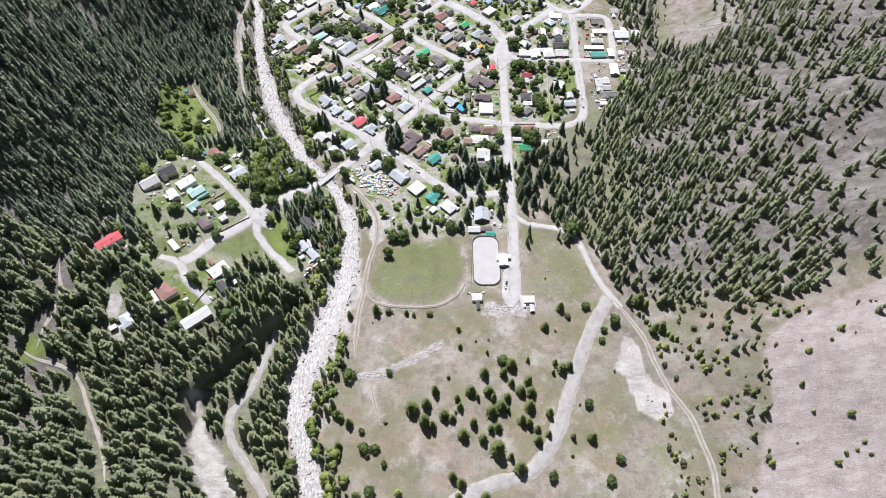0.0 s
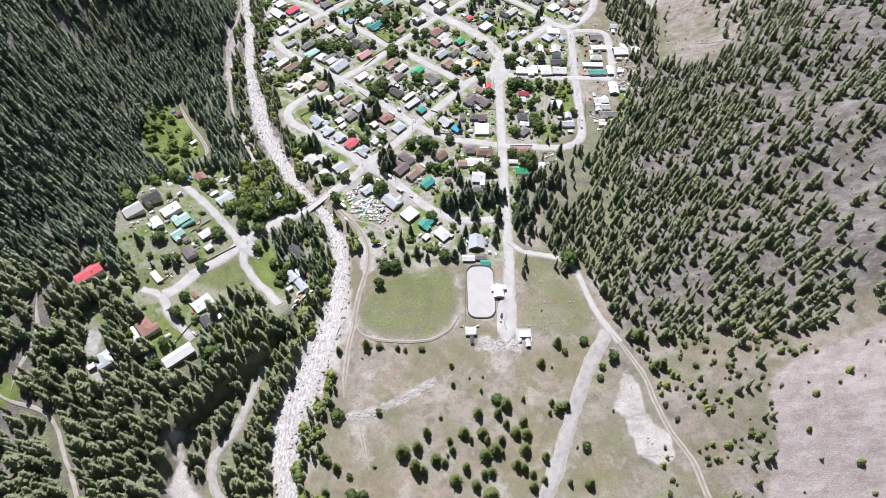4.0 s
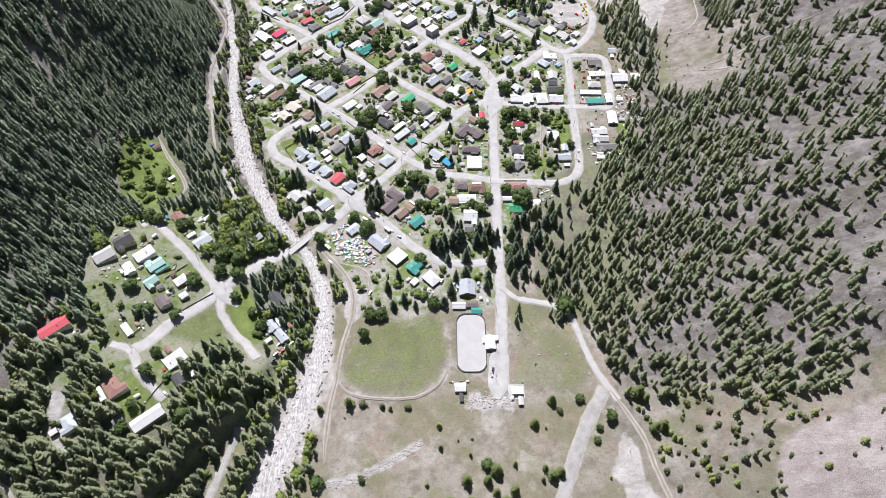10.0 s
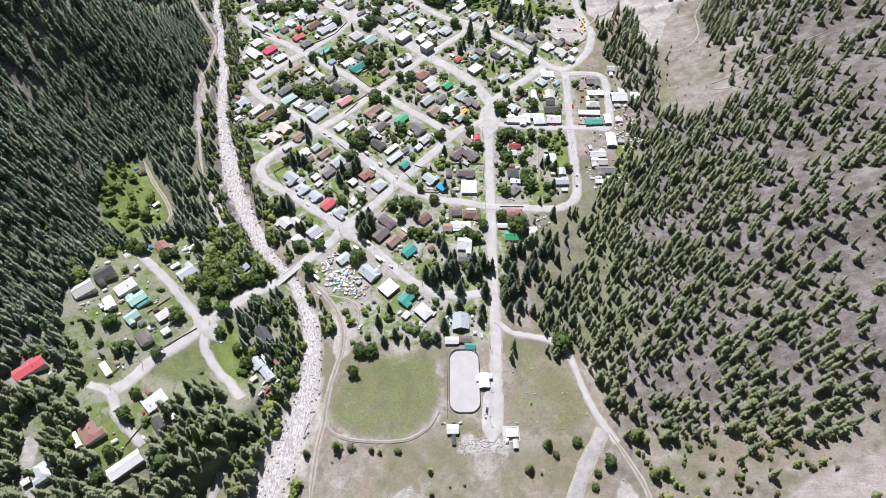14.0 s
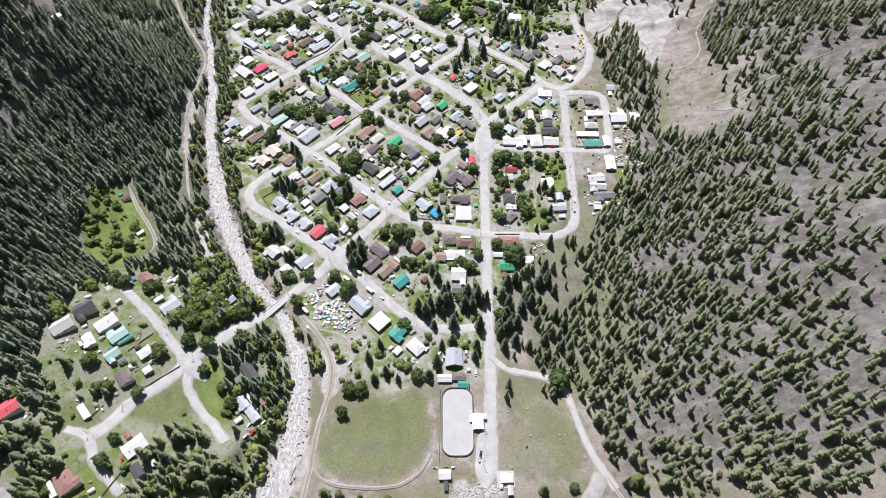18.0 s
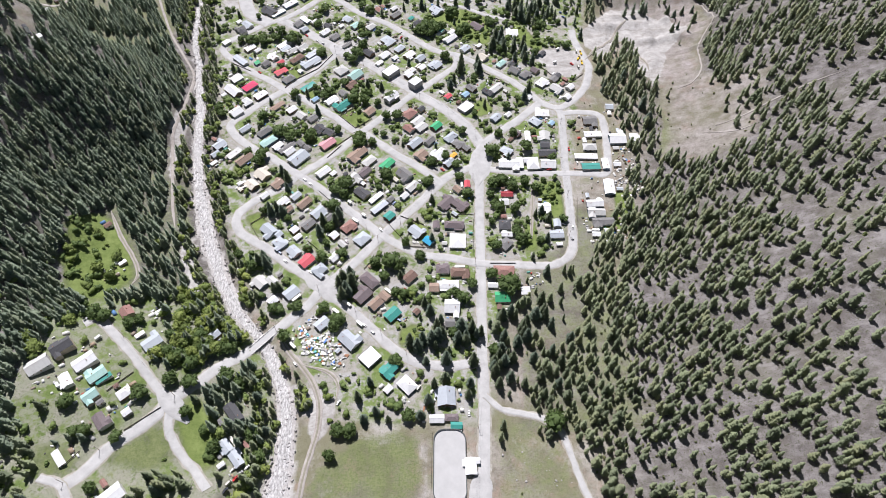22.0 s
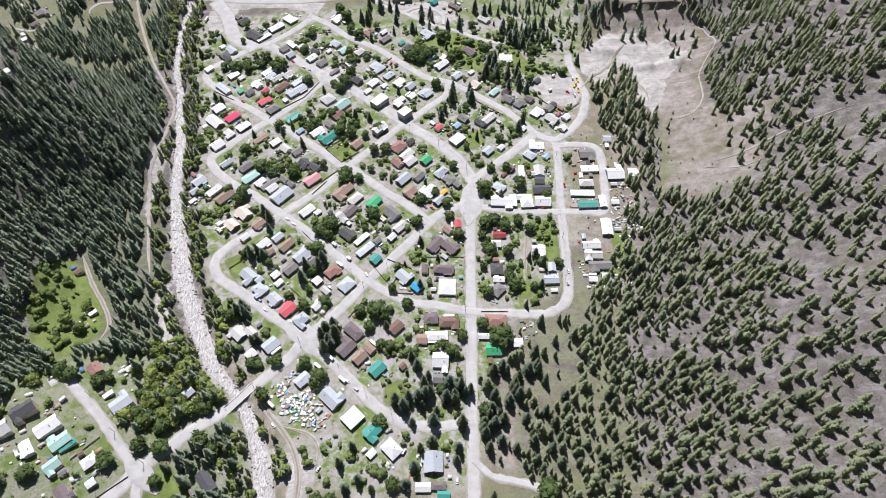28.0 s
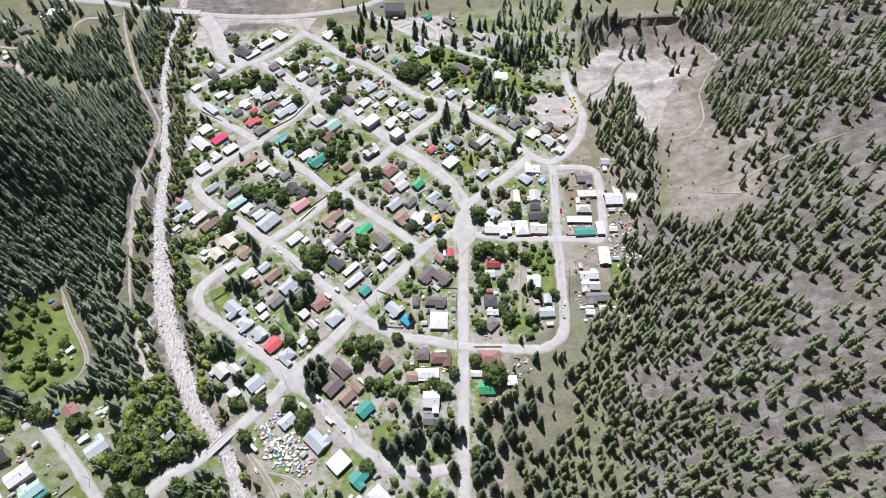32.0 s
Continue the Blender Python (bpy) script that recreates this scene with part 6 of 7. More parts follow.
def ring(name, outline, inset, z0, z1, material, parent):
    outer, inner = outline, [(x * (1 - inset), y * (1 - inset * 0.45)) for x, y in outline]
    n = len(outer)
    verts = [(x, y, z) for loop, z in ((outer, z0), (outer, z1), (inner, z1), (inner, z0)) for x, y in loop]
    faces = [(k * n + i, k * n + (i + 1) % n, ((k + 1) % 4) * n + (i + 1) % n, ((k + 1) % 4) * n + i) for k in range(4) for i in range(n)]
    return part(name, solid(verts, faces), material, parent)


RX, RY, RL, RW = 39.1, 305.9, 26.5, 11.8
rink = new("ice_rink")
rink.matrix_basis = pose(RX, RY, height(RX, RY) + 1.0, 0, 0, 0)
tagged(rink, "outdoor concrete rink slab enclosed by rounded white boards", "rink")
slab = rounded(RW, RL, 8)
n = len(slab)
part("slab", solid([(x, y, 0) for x, y in slab] + [(x * 1.03, y * 1.02, -3) for x, y in slab], [tuple(range(n)), *[(i, (i + 1) % n, n + (i + 1) % n, n + i) for i in range(n)]]), M_CONCRETE, rink)
ring("board_wall", rounded(RW + 0.3, RL + 0.3, 8.2), 0.02, -0.6, 1.15, M_BOARD, rink)
ring("top_rail", rounded(RW + 0.45, RL + 0.45, 8.3), 0.045, 1.152, 1.3, M_BOARD_DARK, rink)


pad = new("concrete_pad")
pad.matrix_basis = pose(73.5, 262.5, 29.54, 0)
bm = bmesh.new()
add_box(bm, -6.5, -6, -1.5, 6.5, 6, 0.25, 0.05)
part("slab", bm, M_CONCRETE, pad)
tagged(pad, "square concrete pad beside a low white shed", "slab")


# Bridges.
def bridge(name, x, y, ang, length, width, drop, label):
    root = new(name)
    z = drop
    root.matrix_basis = pose(x, y, z, 0, 0, ang)
    tagged(root, label, "bridge")
    bm = bmesh.new()
    add_box(bm, -length / 2, -width / 2, -0.9, length / 2, width / 2, 0.0)
    part("deck", bm, M_CONCRETE, root)
    for side in (-1, 1):
        bm = bmesh.new()
        add_box(bm, -length / 2, side * width / 2 - 0.12, 0.65, length / 2, side * width / 2 + 0.12, 0.95)
        part("guard_rail", bm, M_BOARD, root)
        for k in range(int(length / 4) + 1):
            bm = bmesh.new()
            u = -length / 2 + 0.2 + k * (length - 0.4) / int(length / 4)
            add_box(bm, u - 0.1, side * width / 2 - 0.1, -0.2, u + 0.1, side * width / 2 + 0.1, 0.648)
            part("rail_post", bm, M_STEEL, root)
    for u in (-1, 1):
        bm = bmesh.new()
        add_box(bm, u * (length / 2 - 0.8) - 0.8, -width / 2, -6, u * (length / 2 - 0.8) + 0.8, width / 2, -0.902)
        part("abutment", bm, M_CONCRETE, root)


bridge("road_bridge", -118, 409, 49, 34, 6.5, height(-100, 428) + 0.75, "narrow concrete road bridge with white rails over the stream")
bridge("highway_bridge", -289.9, 987.5, -6, 40, 11, height(-262, 972) + 0.7, "wide concrete highway bridge over the stream")


# Vehicles.
def wheel_mesh():
    bm = bmesh.new()
    bmesh.ops.create_cone(bm, cap_ends=True, segments=10, radius1=0.34, radius2=0.34, depth=0.24, matrix=Matrix.Rotation(radians(90), 4, "X"))
    me = bpy.data.meshes.new("wheel")
    bm.to_mesh(me)
    bm.free()
    return me


WHEEL = wheel_mesh()


def car_kind(name, paint, label, long=4.5, high=0.85, cab=(-0.28, 0.22), roof=1.45):
    root = new(name)
    bm = bmesh.new()
    add_box(bm, -long / 2, -0.9, 0.3, long / 2, 0.9, high, 0.14)
    part("body", bm, paint, root)
    a, b = cab[0] * long, cab[1] * long
    part("cab_glass", solid([(a - 0.35, -0.82, high), (b + 0.55, -0.82, high), (b + 0.55, 0.82, high), (a - 0.35, 0.82, high), (a, -0.7, roof), (b, -0.7, roof), (b, 0.7, roof), (a, 0.7, roof)],
                          [(0, 1, 2, 3), (4, 5, 6, 7), (0, 1, 5, 4), (1, 2, 6, 5), (2, 3, 7, 6), (3, 0, 4, 7)]), M_GLASS, root)
    bm = bmesh.new()
    add_box(bm, a + 0.02, -0.69, roof + 0.003, b - 0.02, 0.69, roof + 0.07, 0.03)
    part("cab_roof", bm, paint, root)
    for u in (-0.32, 0.32):
        for v in (-0.8, 0.8):
            part_of("wheel", WHEEL, M_TYRE, root).location = (u * long, v, 0.34)
    tagged(root, label, "car", "parked vehicles")
    root.location = (0, 0, -500)
    return root


def camper_kind(paint, long, label, name="camper_trailer"):
    root = new(name)
    bm = bmesh.new()
    add_box(bm, -long / 2, -1.2, 0.55, long / 2, 1.2, 2.9, 0.22)
    part("body", bm, paint, root)
    bm = bmesh.new()
    add_box(bm, long / 2 - 0.05, -0.08, 0.5, long / 2 + 1.1, 0.08, 0.62)
    part("tow_bar", bm, M_STEEL, root)
    bm = bmesh.new()
    add_box(bm, -0.3, -0.3, 2.902, 0.4, 0.3, 3.1, 0.05)
    part("roof_vent", bm, M_TRIM, root)
    for side in (-1, 1):
        part_of("window", PANE, M_GLASS, root).matrix_basis = pose(0.8, side * 1.21, 1.9, 0, 0, 0 if side < 0 else 180)
        part_of("wheel", WHEEL, M_TYRE, root).location = (-0.3, side * 1.12, 0.34)
    tagged(root, label, "camper", "parked vehicles")
    root.location = (0, 0, -500)
    return root


def paint(name, c):
    return surface(name, tuple(0.85 * v for v in c), c, 0.8, 0.3, 0.0)


CARS = [
    car_kind("parked_car", paint("white_paint", (0.8, 0.8, 0.8)), "white saloon car parked on gravel"),
    car_kind("parked_car", paint("silver_paint", (0.5, 0.51, 0.53)), "silver hatchback parked on gravel", 4.1, 0.9, (-0.42, 0.15), 1.5),
    car_kind("pickup_truck", paint("dark_paint", (0.04, 0.045, 0.06)), "dark pickup truck parked on gravel", 5.4, 0.98, (-0.05, 0.18), 1.75),
    car_kind("pickup_truck", paint("red_paint", (0.5, 0.03, 0.03)), "red pickup truck parked on gravel", 5.3, 0.98, (-0.05, 0.18), 1.75),
    car_kind("parked_car", paint("blue_paint", (0.05, 0.12, 0.3)), "blue station wagon parked on gravel", 4.7, 0.9, (-0.4, 0.15), 1.5),
    car_kind("parked_van", paint("cream_paint", (0.72, 0.7, 0.64)), "cream delivery van parked on gravel", 5.2, 1.1, (-0.45, 0.3), 2.1),
    car_kind("works_truck", paint("yellow_paint", (0.75, 0.5, 0.04)), "yellow works truck parked in a yard", 7.5, 1.5, (0.1, 0.3), 2.7),
]
CAMPERS = [camper_kind(paint("camper_white", (0.82, 0.82, 0.8)), 7, "white camper trailer parked in a lot"), camper_kind(paint("camper_cream", (0.7, 0.67, 0.6)), 9.5, "long cream motorhome parked in a lot", "motorhome"), camper_kind(paint("camper_small", (0.76, 0.77, 0.78)), 4.6, "small white camper trailer parked in a lot")]
car_rng = random.Random(5)


def park(kinds, x, y, ang, k=None):
    kind = kinds[k if k is not None else car_rng.randrange(min(6, len(kinds)))]
    m = pose(x, y, height(x, y) + 0.42, 0, 0, ang)
    copy_thing(kind, m)
    take(x, y, 2)


park(CARS, 204.3, 807.9, 100, 6)
park(CARS, 203.1, 789.1, 90, 6)
park(CARS, 200.4, 798.0, 60, 6)
park(CARS, -19.0, 841.9, 60, 3)
park(CARS, -185.9, 771.4, 140, 3)
park(CARS, -141.4, 757.6, 140, 1)
park(CARS, -86.0, 478.9, 140, 0)
park(CARS, -111.0, 491.4, 140, 0)
park(CARS, -117.7, 501.0, 140, 4)
park(CARS, -33.2, 424.1, 140, 0)
park(CARS, -25.5, 417.1, 140, 1)
park(CARS, -9.6, 432.3, 140, 3)
park(CARS, -3.7, 429.0, 140, 4)
park(CAMPERS, -50.1, 445.8, 140, 1)
park(CAMPERS, -37.1, 425.2, 140, 0)
park(CAMPERS, -58.6, 437.3, 140, 0)
park(CARS, 174.6, 617.6, 90, 0)
park(CARS, 168.4, 638.6, 90, 3)
park(CARS, 158.8, 531.6, 90, 0)
park(CARS, 157.0, 518.0, 90, 1)
park(CARS, 144.2, 608.2, 0, 3)
park(CARS, 135.5, 608.2, 0, 2)
park(CARS, 103.6, 610.0, 0, 0)
park(CARS, 92.0, 611.7, 0, 2)
park(CARS, 56.0, 280.3, 80, 2)
park(CARS, 54.9, 276.3, 95, 1)
park(CARS, -119.1, 301.9, 50, 0)
park(CARS, -116.0, 296.0, 50, 3)
park(CARS, -113.5, 300.1, 50, 1)
park(CARS, -119.5, 292.2, 50, 5)
park(CARS, -120.8, 286.8, 50, 2)
park(CARS, -109.6, 304.1, 50, 0)
park(CAMPERS, -91.2, 404.0, 140, 0)
park(CARS, -48.1, 354.6, 60, 0)
park(CARS, -86.8, 387.6, 130, 0)
park(CARS, 14.6, 366.8, 60, 5)
park(CARS, 10.1, 365.6, 60, 0)
park(CARS, 199.1, 811.4, 90, 5)
park(CARS, 197.6, 780.1, 100, 5)
park(CARS, 190.4, 786.7, 140, 3)
park(CAMPERS, 170.2, 789.1, 30, 2)
park(CAMPERS, 176.5, 815.1, 30, 2)
park(CARS, 189.4, 896.3, 130, 4)
park(CARS, 191.9, 886.2, 130, 4)
park(CARS, -25.5, 528.8, 120, 0)
park(CARS, 10.7, 592.1, 140, 0)
park(CARS, 33.6, 608.6, 140, 3)
park(CARS, 26.6, 610.2, 140, 2)
park(CARS, -107.3, 594.6, 140, 0)
park(CARS, -100.7, 588.4, 140, 0)
park(CAMPERS, -58.3, 562.8, 140, 2)
park(CAMPERS, -43.0, 546.2, 140, 2)
park(CAMPERS, -50.6, 539.2, 140, 0)
park(CARS, -257.7, 418.5, 40, 0)
park(CAMPERS, -241.4, 400.2, 50, 2)
park(CARS, -204.8, 283.7, 140, 0)
park(CARS, -199.9, 277.7, 140, 1)
park(CARS, -195.3, 268.9, 140, 3)
park(CARS, -191.0, 251.7, 140, 0)
park(CARS, -186.3, 887.0, 140, 0)
park(CARS, -195.1, 889.3, 140, 2)
park(CAMPERS, -265.0, 933.5, 80, 1)
park(CARS, -124.4, 835.0, 140, 0)
park(CARS, -116.9, 829.7, 140, 1)
park(CARS, -139.6, 846.7, 140, 3)
park(CARS, 54.4, 345.7, 90, 0)
park(CARS, 47.4, 331.2, 90, 0)
park(CAMPERS, -169.2, 588.3, 40, 0)
park(CAMPERS, -167.8, 581.4, 40, 1)
park(CARS, -173.8, 582.9, 40, 0)
# More of them in the drives beside the houses.
for x, y, L, W, ang in HOUSES[::2]:
    side = car_rng.choice((-1, 1))
    a = radians(ang + 90 * side)
    u, v = x + math.cos(a) * (W / 2 + 2.6), y + math.sin(a) * (W / 2 + 2.6)
    if free(u + math.cos(a) * 1.5, v + math.sin(a) * 1.5):
        if car_rng.random() < 0.75:
            park(CARS, u, v, ang + car_rng.choice((0, 90, 180)))
        else:
            park(CAMPERS, u, v, ang)
for kind in CARS + CAMPERS:
    for o in (*kind.children_recursive, kind):
        bpy.data.objects.remove(o)


# Clutter of the junk yards and lots: crates, sheets, tarpaulins, heaps.
JUNK_PAINT = [surface("junk_white", (0.6, 0.6, 0.58), (0.8, 0.8, 0.78), 1, 0.6, 0.1), surface("junk_grey", (0.3, 0.3, 0.3), (0.45, 0.45, 0.45), 1, 0.7, 0.1), surface("junk_blue", (0.06, 0.16, 0.42), (0.1, 0.24, 0.55), 1, 0.5, 0.1), surface("junk_rust", (0.25, 0.12, 0.07), (0.4, 0.22, 0.13), 1, 0.8, 0.2), surface("junk_teal", (0.08, 0.35, 0.36), (0.16, 0.5, 0.5), 1, 0.5, 0.1)]
JUNK_WORDS = ["white", "grey", "blue", "rusty", "teal"]
CRATE = box_mesh("storage_box", -0.5, -0.5, 0, 0.5, 0.5, 1, 0.06)
junk_rng = random.Random(14)
CRATES, BOXED, LOOSE = [], [], []
for m_, w_ in zip(JUNK_PAINT, JUNK_WORDS):
    me_ = CRATE.copy()
    me_.materials.clear()
    me_.materials.append(m_)
    CRATES.append((me_, w_))


def clutter(x, y, rx, ry, count):
    for _ in range(count):
        u, v = x + junk_rng.gauss(0, rx), y + junk_rng.gauss(0, ry)
        if not free(u, v):
            continue
        if len(BOXED) >= 290:
            LOOSE.append((u, v, junk_rng.uniform(0, 3.14), junk_rng.uniform(0.9, 3.6), junk_rng.uniform(0.9, 2.2), junk_rng.uniform(0.5, 1.7)))
            continue
        BOXED.append((u, v))
        me, word = CRATES[junk_rng.choice((0, 0, 0, 0, 0, 0, 0, 0, 0, 1, 1, 1, 1, 1, 1, 3, 3, 2, 4))]
        ob = new("storage_box", me)
        ob.matrix_basis = Matrix.LocRotScale((u, v, height(u, v) + 0.02), Euler((0, 0, junk_rng.uniform(0, 3.14))), (junk_rng.uniform(0.9, 3.6), junk_rng.uniform(0.9, 2.2), junk_rng.uniform(0.5, 1.7)))
        tagged(ob, f"{word} weathered box of stored scrap in a yard", "box", "clutter in the yards")


clutter(-78.1, 419.8, 12, 11, 190)
clutter(-62.0, 404.0, 13, 9, 190)
clutter(-52.1, 398.9, 8, 8, 50)
clutter(-201.5, 702.0, 8, 7, 40)
clutter(36.9, 342.8, 9, 5, 45)
clutter(29.7, 354.6, 4, 8, 20)
clutter(-127.9, 909.4, 12, 7, 60)
clutter(222, 600, 8, 22, 130)
clutter(196.7, 524.2, 10, 8, 40)
clutter(117.4, 473.6, 6, 9, 30)
clutter(-149.3, 489.5, 6, 6, 15)
clutter(-262.8, 368.1, 12, 8, 25)
clutter(-204.9, 345.8, 12, 9, 20)
clutter(-105.8, 697.6, 14, 9, 45)
clutter(42.0, 553.2, 10, 2, 20)
clutter(-56.4, 515.3, 10, 8, 15)
clutter(141.9, 706.6, 8, 6, 14)
clutter(33.5, 639.2, 12, 12, 30)
clutter(73.3, 757.2, 15, 8, 20)
clutter(182.9, 521.0, 14, 6, 25)
clutter(-225.8, 237.8, 10, 8, 18)


# Fences: posts with board panels between them.
POST = box_mesh("post", -0.07, -0.07, -0.8, 0.07, 0.07, 1.5)
PANEL = box_mesh("panel", 0.07, -0.025, 0.15, 2.93, 0.025, 1.4)


def fence(xa, ya, xb, yb):
    d = math.hypot(xb - xa, yb - ya)
    n = max(1, round(d / 3))
    ang = math.degrees(math.atan2(yb - ya, xb - xa))
    root = new("board_fence")
    za, zb = height(xa, ya), height(xb, yb)
    root.matrix_basis = Matrix.LocRotScale((xa, ya, za), Euler((0, -math.atan2(zb - za, d), radians(ang))), (d / n / 3, 1, 1))
    tagged(root, "weathered wooden board fence along a lot line", "fence", "fences of the lots")
    for k in range(n + 1):
        part_of("post", POST, M_WOOD, root).location = (3 * k, 0, 0)
        if k < n:
            part_of("panel", PANEL, M_WOOD, root).location = (3 * k, 0, 0)


fence(-81.9, 692.9, -62.5, 672.6)
fence(-81.9, 692.9, -63.8, 709.1)
fence(-45.0, 688.2, -62.5, 672.6)
fence(-20.7, 539.1, -2.3, 515.2)
fence(-2.3, 515.2, 9.1, 542.6)
fence(-37.9, 483.2, -26.3, 500.9)
fence(-136.7, 549.8, -152.1, 535.7)
fence(-152.1, 535.7, -138.6, 515.3)
fence(-88.0, 626.7, -75.1, 645.3)
fence(-140.0, 757.6, -116.1, 779.1)
fence(-150.8, 741.9, -140.0, 757.6)
fence(-116.1, 779.1, -102.2, 806.9)
fence(-223.7, 790.1, -196.5, 773.6)
fence(120.1, 598.0, 113.9, 556.5)
fence(146.2, 789.3, 178.6, 746.2)
fence(178.6, 746.2, 201.2, 767.0)
fence(74.0, 778.7, 112.6, 746.6)
fence(-64.5, 661.0, -81.0, 643.6)
fence(-7.4, 546.1, 14.7, 535.6)
fence(-221.0, 355.7, -207.3, 373.3)
fence(-200.3, 326.6, -179.9, 346.0)
fence(-230.5, 297.9, -224.0, 310.0)
fence(-202.3, 245.6, -194.2, 261.8)
fence(-235.7, 239.2, -223.5, 244.2)
fence(28.2, 548.2, 63.9, 548.1)
fence(77.6, 489.2, 100.8, 489.1)
fence(2.2, 508.6, 25.9, 507.3)
fence(-91.0, 579.2, -65.6, 553.3)
fence(-93.6, 515.3, -58.4, 483.2)
fence(-152.5, 575.4, -138.2, 590.7)
fence(170.4, 608.0, 199.3, 607.5)
fence(168.3, 570.8, 162.6, 528.1)
fence(-43.3, 827.2, -18.2, 853.6)
fence(-43.3, 827.2, -21.8, 801.7)
fence(63.7, 542.4, 62.5, 502.0)
fence(25.9, 331.3, 25.2, 275.3)


# Utility poles with crossarms, insulators and wires.
POLE = raw_mesh("pole", *[np.array([(r * math.cos(a), r * math.sin(a), h) for h, r in ((-1, 0.17), (10, 0.11)) for a in [k * 1.0472 for k in range(6)]]), np.array([(a, (a + 1) % 6, 6 + (a + 1) % 6, 6 + a) for a in range(6)])], M_POLE, True)
ARM = box_mesh("crossarm", -1.2, -0.06, 9.2, 1.2, 0.06, 9.35)
KNOB = box_mesh("insulator", -0.05, -0.05, 9.36, 0.05, 0.05, 9.56)


def pole_line(points):
    tops = []
    for i, (x, y) in enumerate(points):
        xb, yb = points[i + 1] if i + 1 < len(points) else points[i]
        xa, ya = points[i - 1] if i else points[0]
        ang = math.degrees(math.atan2(yb - ya, xb - xa)) + 90
        root = new("utility_pole")
        root.matrix_basis = pose(x, y, height(x, y), 0, 0, ang)
        tagged(root, "wooden utility pole with crossarm at the roadside", "utility pole", "poles along the streets")
        part_of("pole", POLE, M_POLE, root)
        part_of("crossarm", ARM, M_POLE, root)
        for u in (-1.1, 0.0, 1.1):
            part_of("insulator", KNOB, M_STEEL, root).location = (u, 0, 0)
        tops.append([Vector((x + u * math.cos(radians(ang)), y + u * math.sin(radians(ang)), height(x, y) + 9.55)) for u in (-1.1, 0.0, 1.1)])
    for a, b in zip(tops, tops[1:]):
        root = new("overhead_line")
        tagged(root, "sagging overhead wires between utility poles", "wires", "wires along the streets")
        for p, q in zip(a, b):
            verts, faces = [], []
            for k in range(9):
                t = k / 8
                c = p.lerp(q, t) - Vector((0, 0, 3.2 * t * (1 - t)))
                verts += [c + Vector((0, 0, 0.02)), c + Vector((0.02, 0.01, -0.02)), c + Vector((-0.02, -0.01, -0.02))]
                if k:
                    n = 3 * (k - 1)
                    faces += [(n + j, n + (j + 1) % 3, n + 3 + (j + 1) % 3, n + 3 + j) for j in range(3)]
            part_of("wire", raw_mesh("wire", [tuple(v) for v in verts], faces, M_BOARD_DARK), M_BOARD_DARK, root)


pole_line([(57.9, 272.8), (59.4, 301.0), (61.2, 334.1), (61.4, 376.1), (62.1, 422.4), (62.9, 473.7)])
pole_line([(63.7, 489.3), (64.3, 542.4), (64.7, 594.3), (69.0, 660.8), (39.8, 697.5), (7.5, 721.7), (-26.4, 752.2), (-62.2, 784.5), (-99.4, 812.6)])
pole_line([(-107.5, 418.7), (-77.0, 460.3), (-52.7, 477.1), (-27.2, 515.3), (-6.9, 535.6), (22.4, 571.5)])
pole_line([(-41.4, 436.2), (-18.2, 415.5), (3.8, 396.3)])
pole_line([(-172.9, 356.0), (-199.0, 377.8), (-225.2, 404.8), (-254.0, 426.1)])
pole_line([(-172.9, 356.0), (-197.9, 335.3), (-211.6, 311.4), (-225.3, 287.1)])
pole_line([(-125.1, 598.5), (-96.6, 579.2), (-65.6, 553.3), (-38.9, 528.8)])
pole_line([(164.1, 678.3), (157.0, 617.8), (158.3, 570.9), (154.3, 521.4)])


# The woods: many trees joined, one object a hillside.
def woods(name, label, places, shapes, material, trunks=True):
    rng = np.random.default_rng(len(places))
    verts, faces, tint, n = [], [], [], 0
    for k, (x, y, z, tall, wide) in enumerate(places):
        v, f = shapes[int(rng.integers(len(shapes)))]
        tint.append(np.full(len(v), rng.random(), np.float32))
        a = rng.uniform(0, 6.283)
        c, s = math.cos(a), math.sin(a)
        w = tall * wide
        out = np.stack([(v[:, 0] * c - v[:, 1] * s) * w + x, (v[:, 0] * s + v[:, 1] * c) * w + y, v[:, 2] * tall + z], 1)
        verts.append(out)
        faces.append(f + n)
        n += len(v)
    me = raw_mesh(name, np.concatenate(verts), np.concatenate(faces), material)
    me.attributes.new("tint", "FLOAT", "POINT").data.foreach_set("value", np.concatenate(tint))
    tagged(new(name, me), label, "woods", kind="stuff")


STEM = [(np.array([(0.016, 0, -0.05), (-0.008, 0.014, -0.05), (-0.008, -0.014, -0.05), (0, 0, 0.85)]), np.array([(0, 1, 3), (1, 2, 3), (2, 0, 3)]))]
wood_rng = random.Random(21)


def scatter(x0, x1, y0, y1, step, chance):
    """Points on a shaken grid, kept by chance(x, y) and clear of what stands there."""
    out = []
    y = y0
    while y < y1:
        x = x0
        while x < x1:
            u, v = x + wood_rng.uniform(-0.48, 0.48) * step, y + wood_rng.uniform(-0.48, 0.48) * step
            if wood_rng.random() < chance(u, v) and free(u, v):
                out.append((u, v))
            x += step
        y += step
    return out


def patchy(x, y, size, seed):
    return noise.noise((x / size, y / size, seed))


WOOD_EDGE = [(245, 160), (300, 146), (340, 120), (357, 104), (389, 116), (422, 143), (473, 163), (520, 180), (580, 218), (640, 235), (700, 225), (800, 215), (1000, 230)]


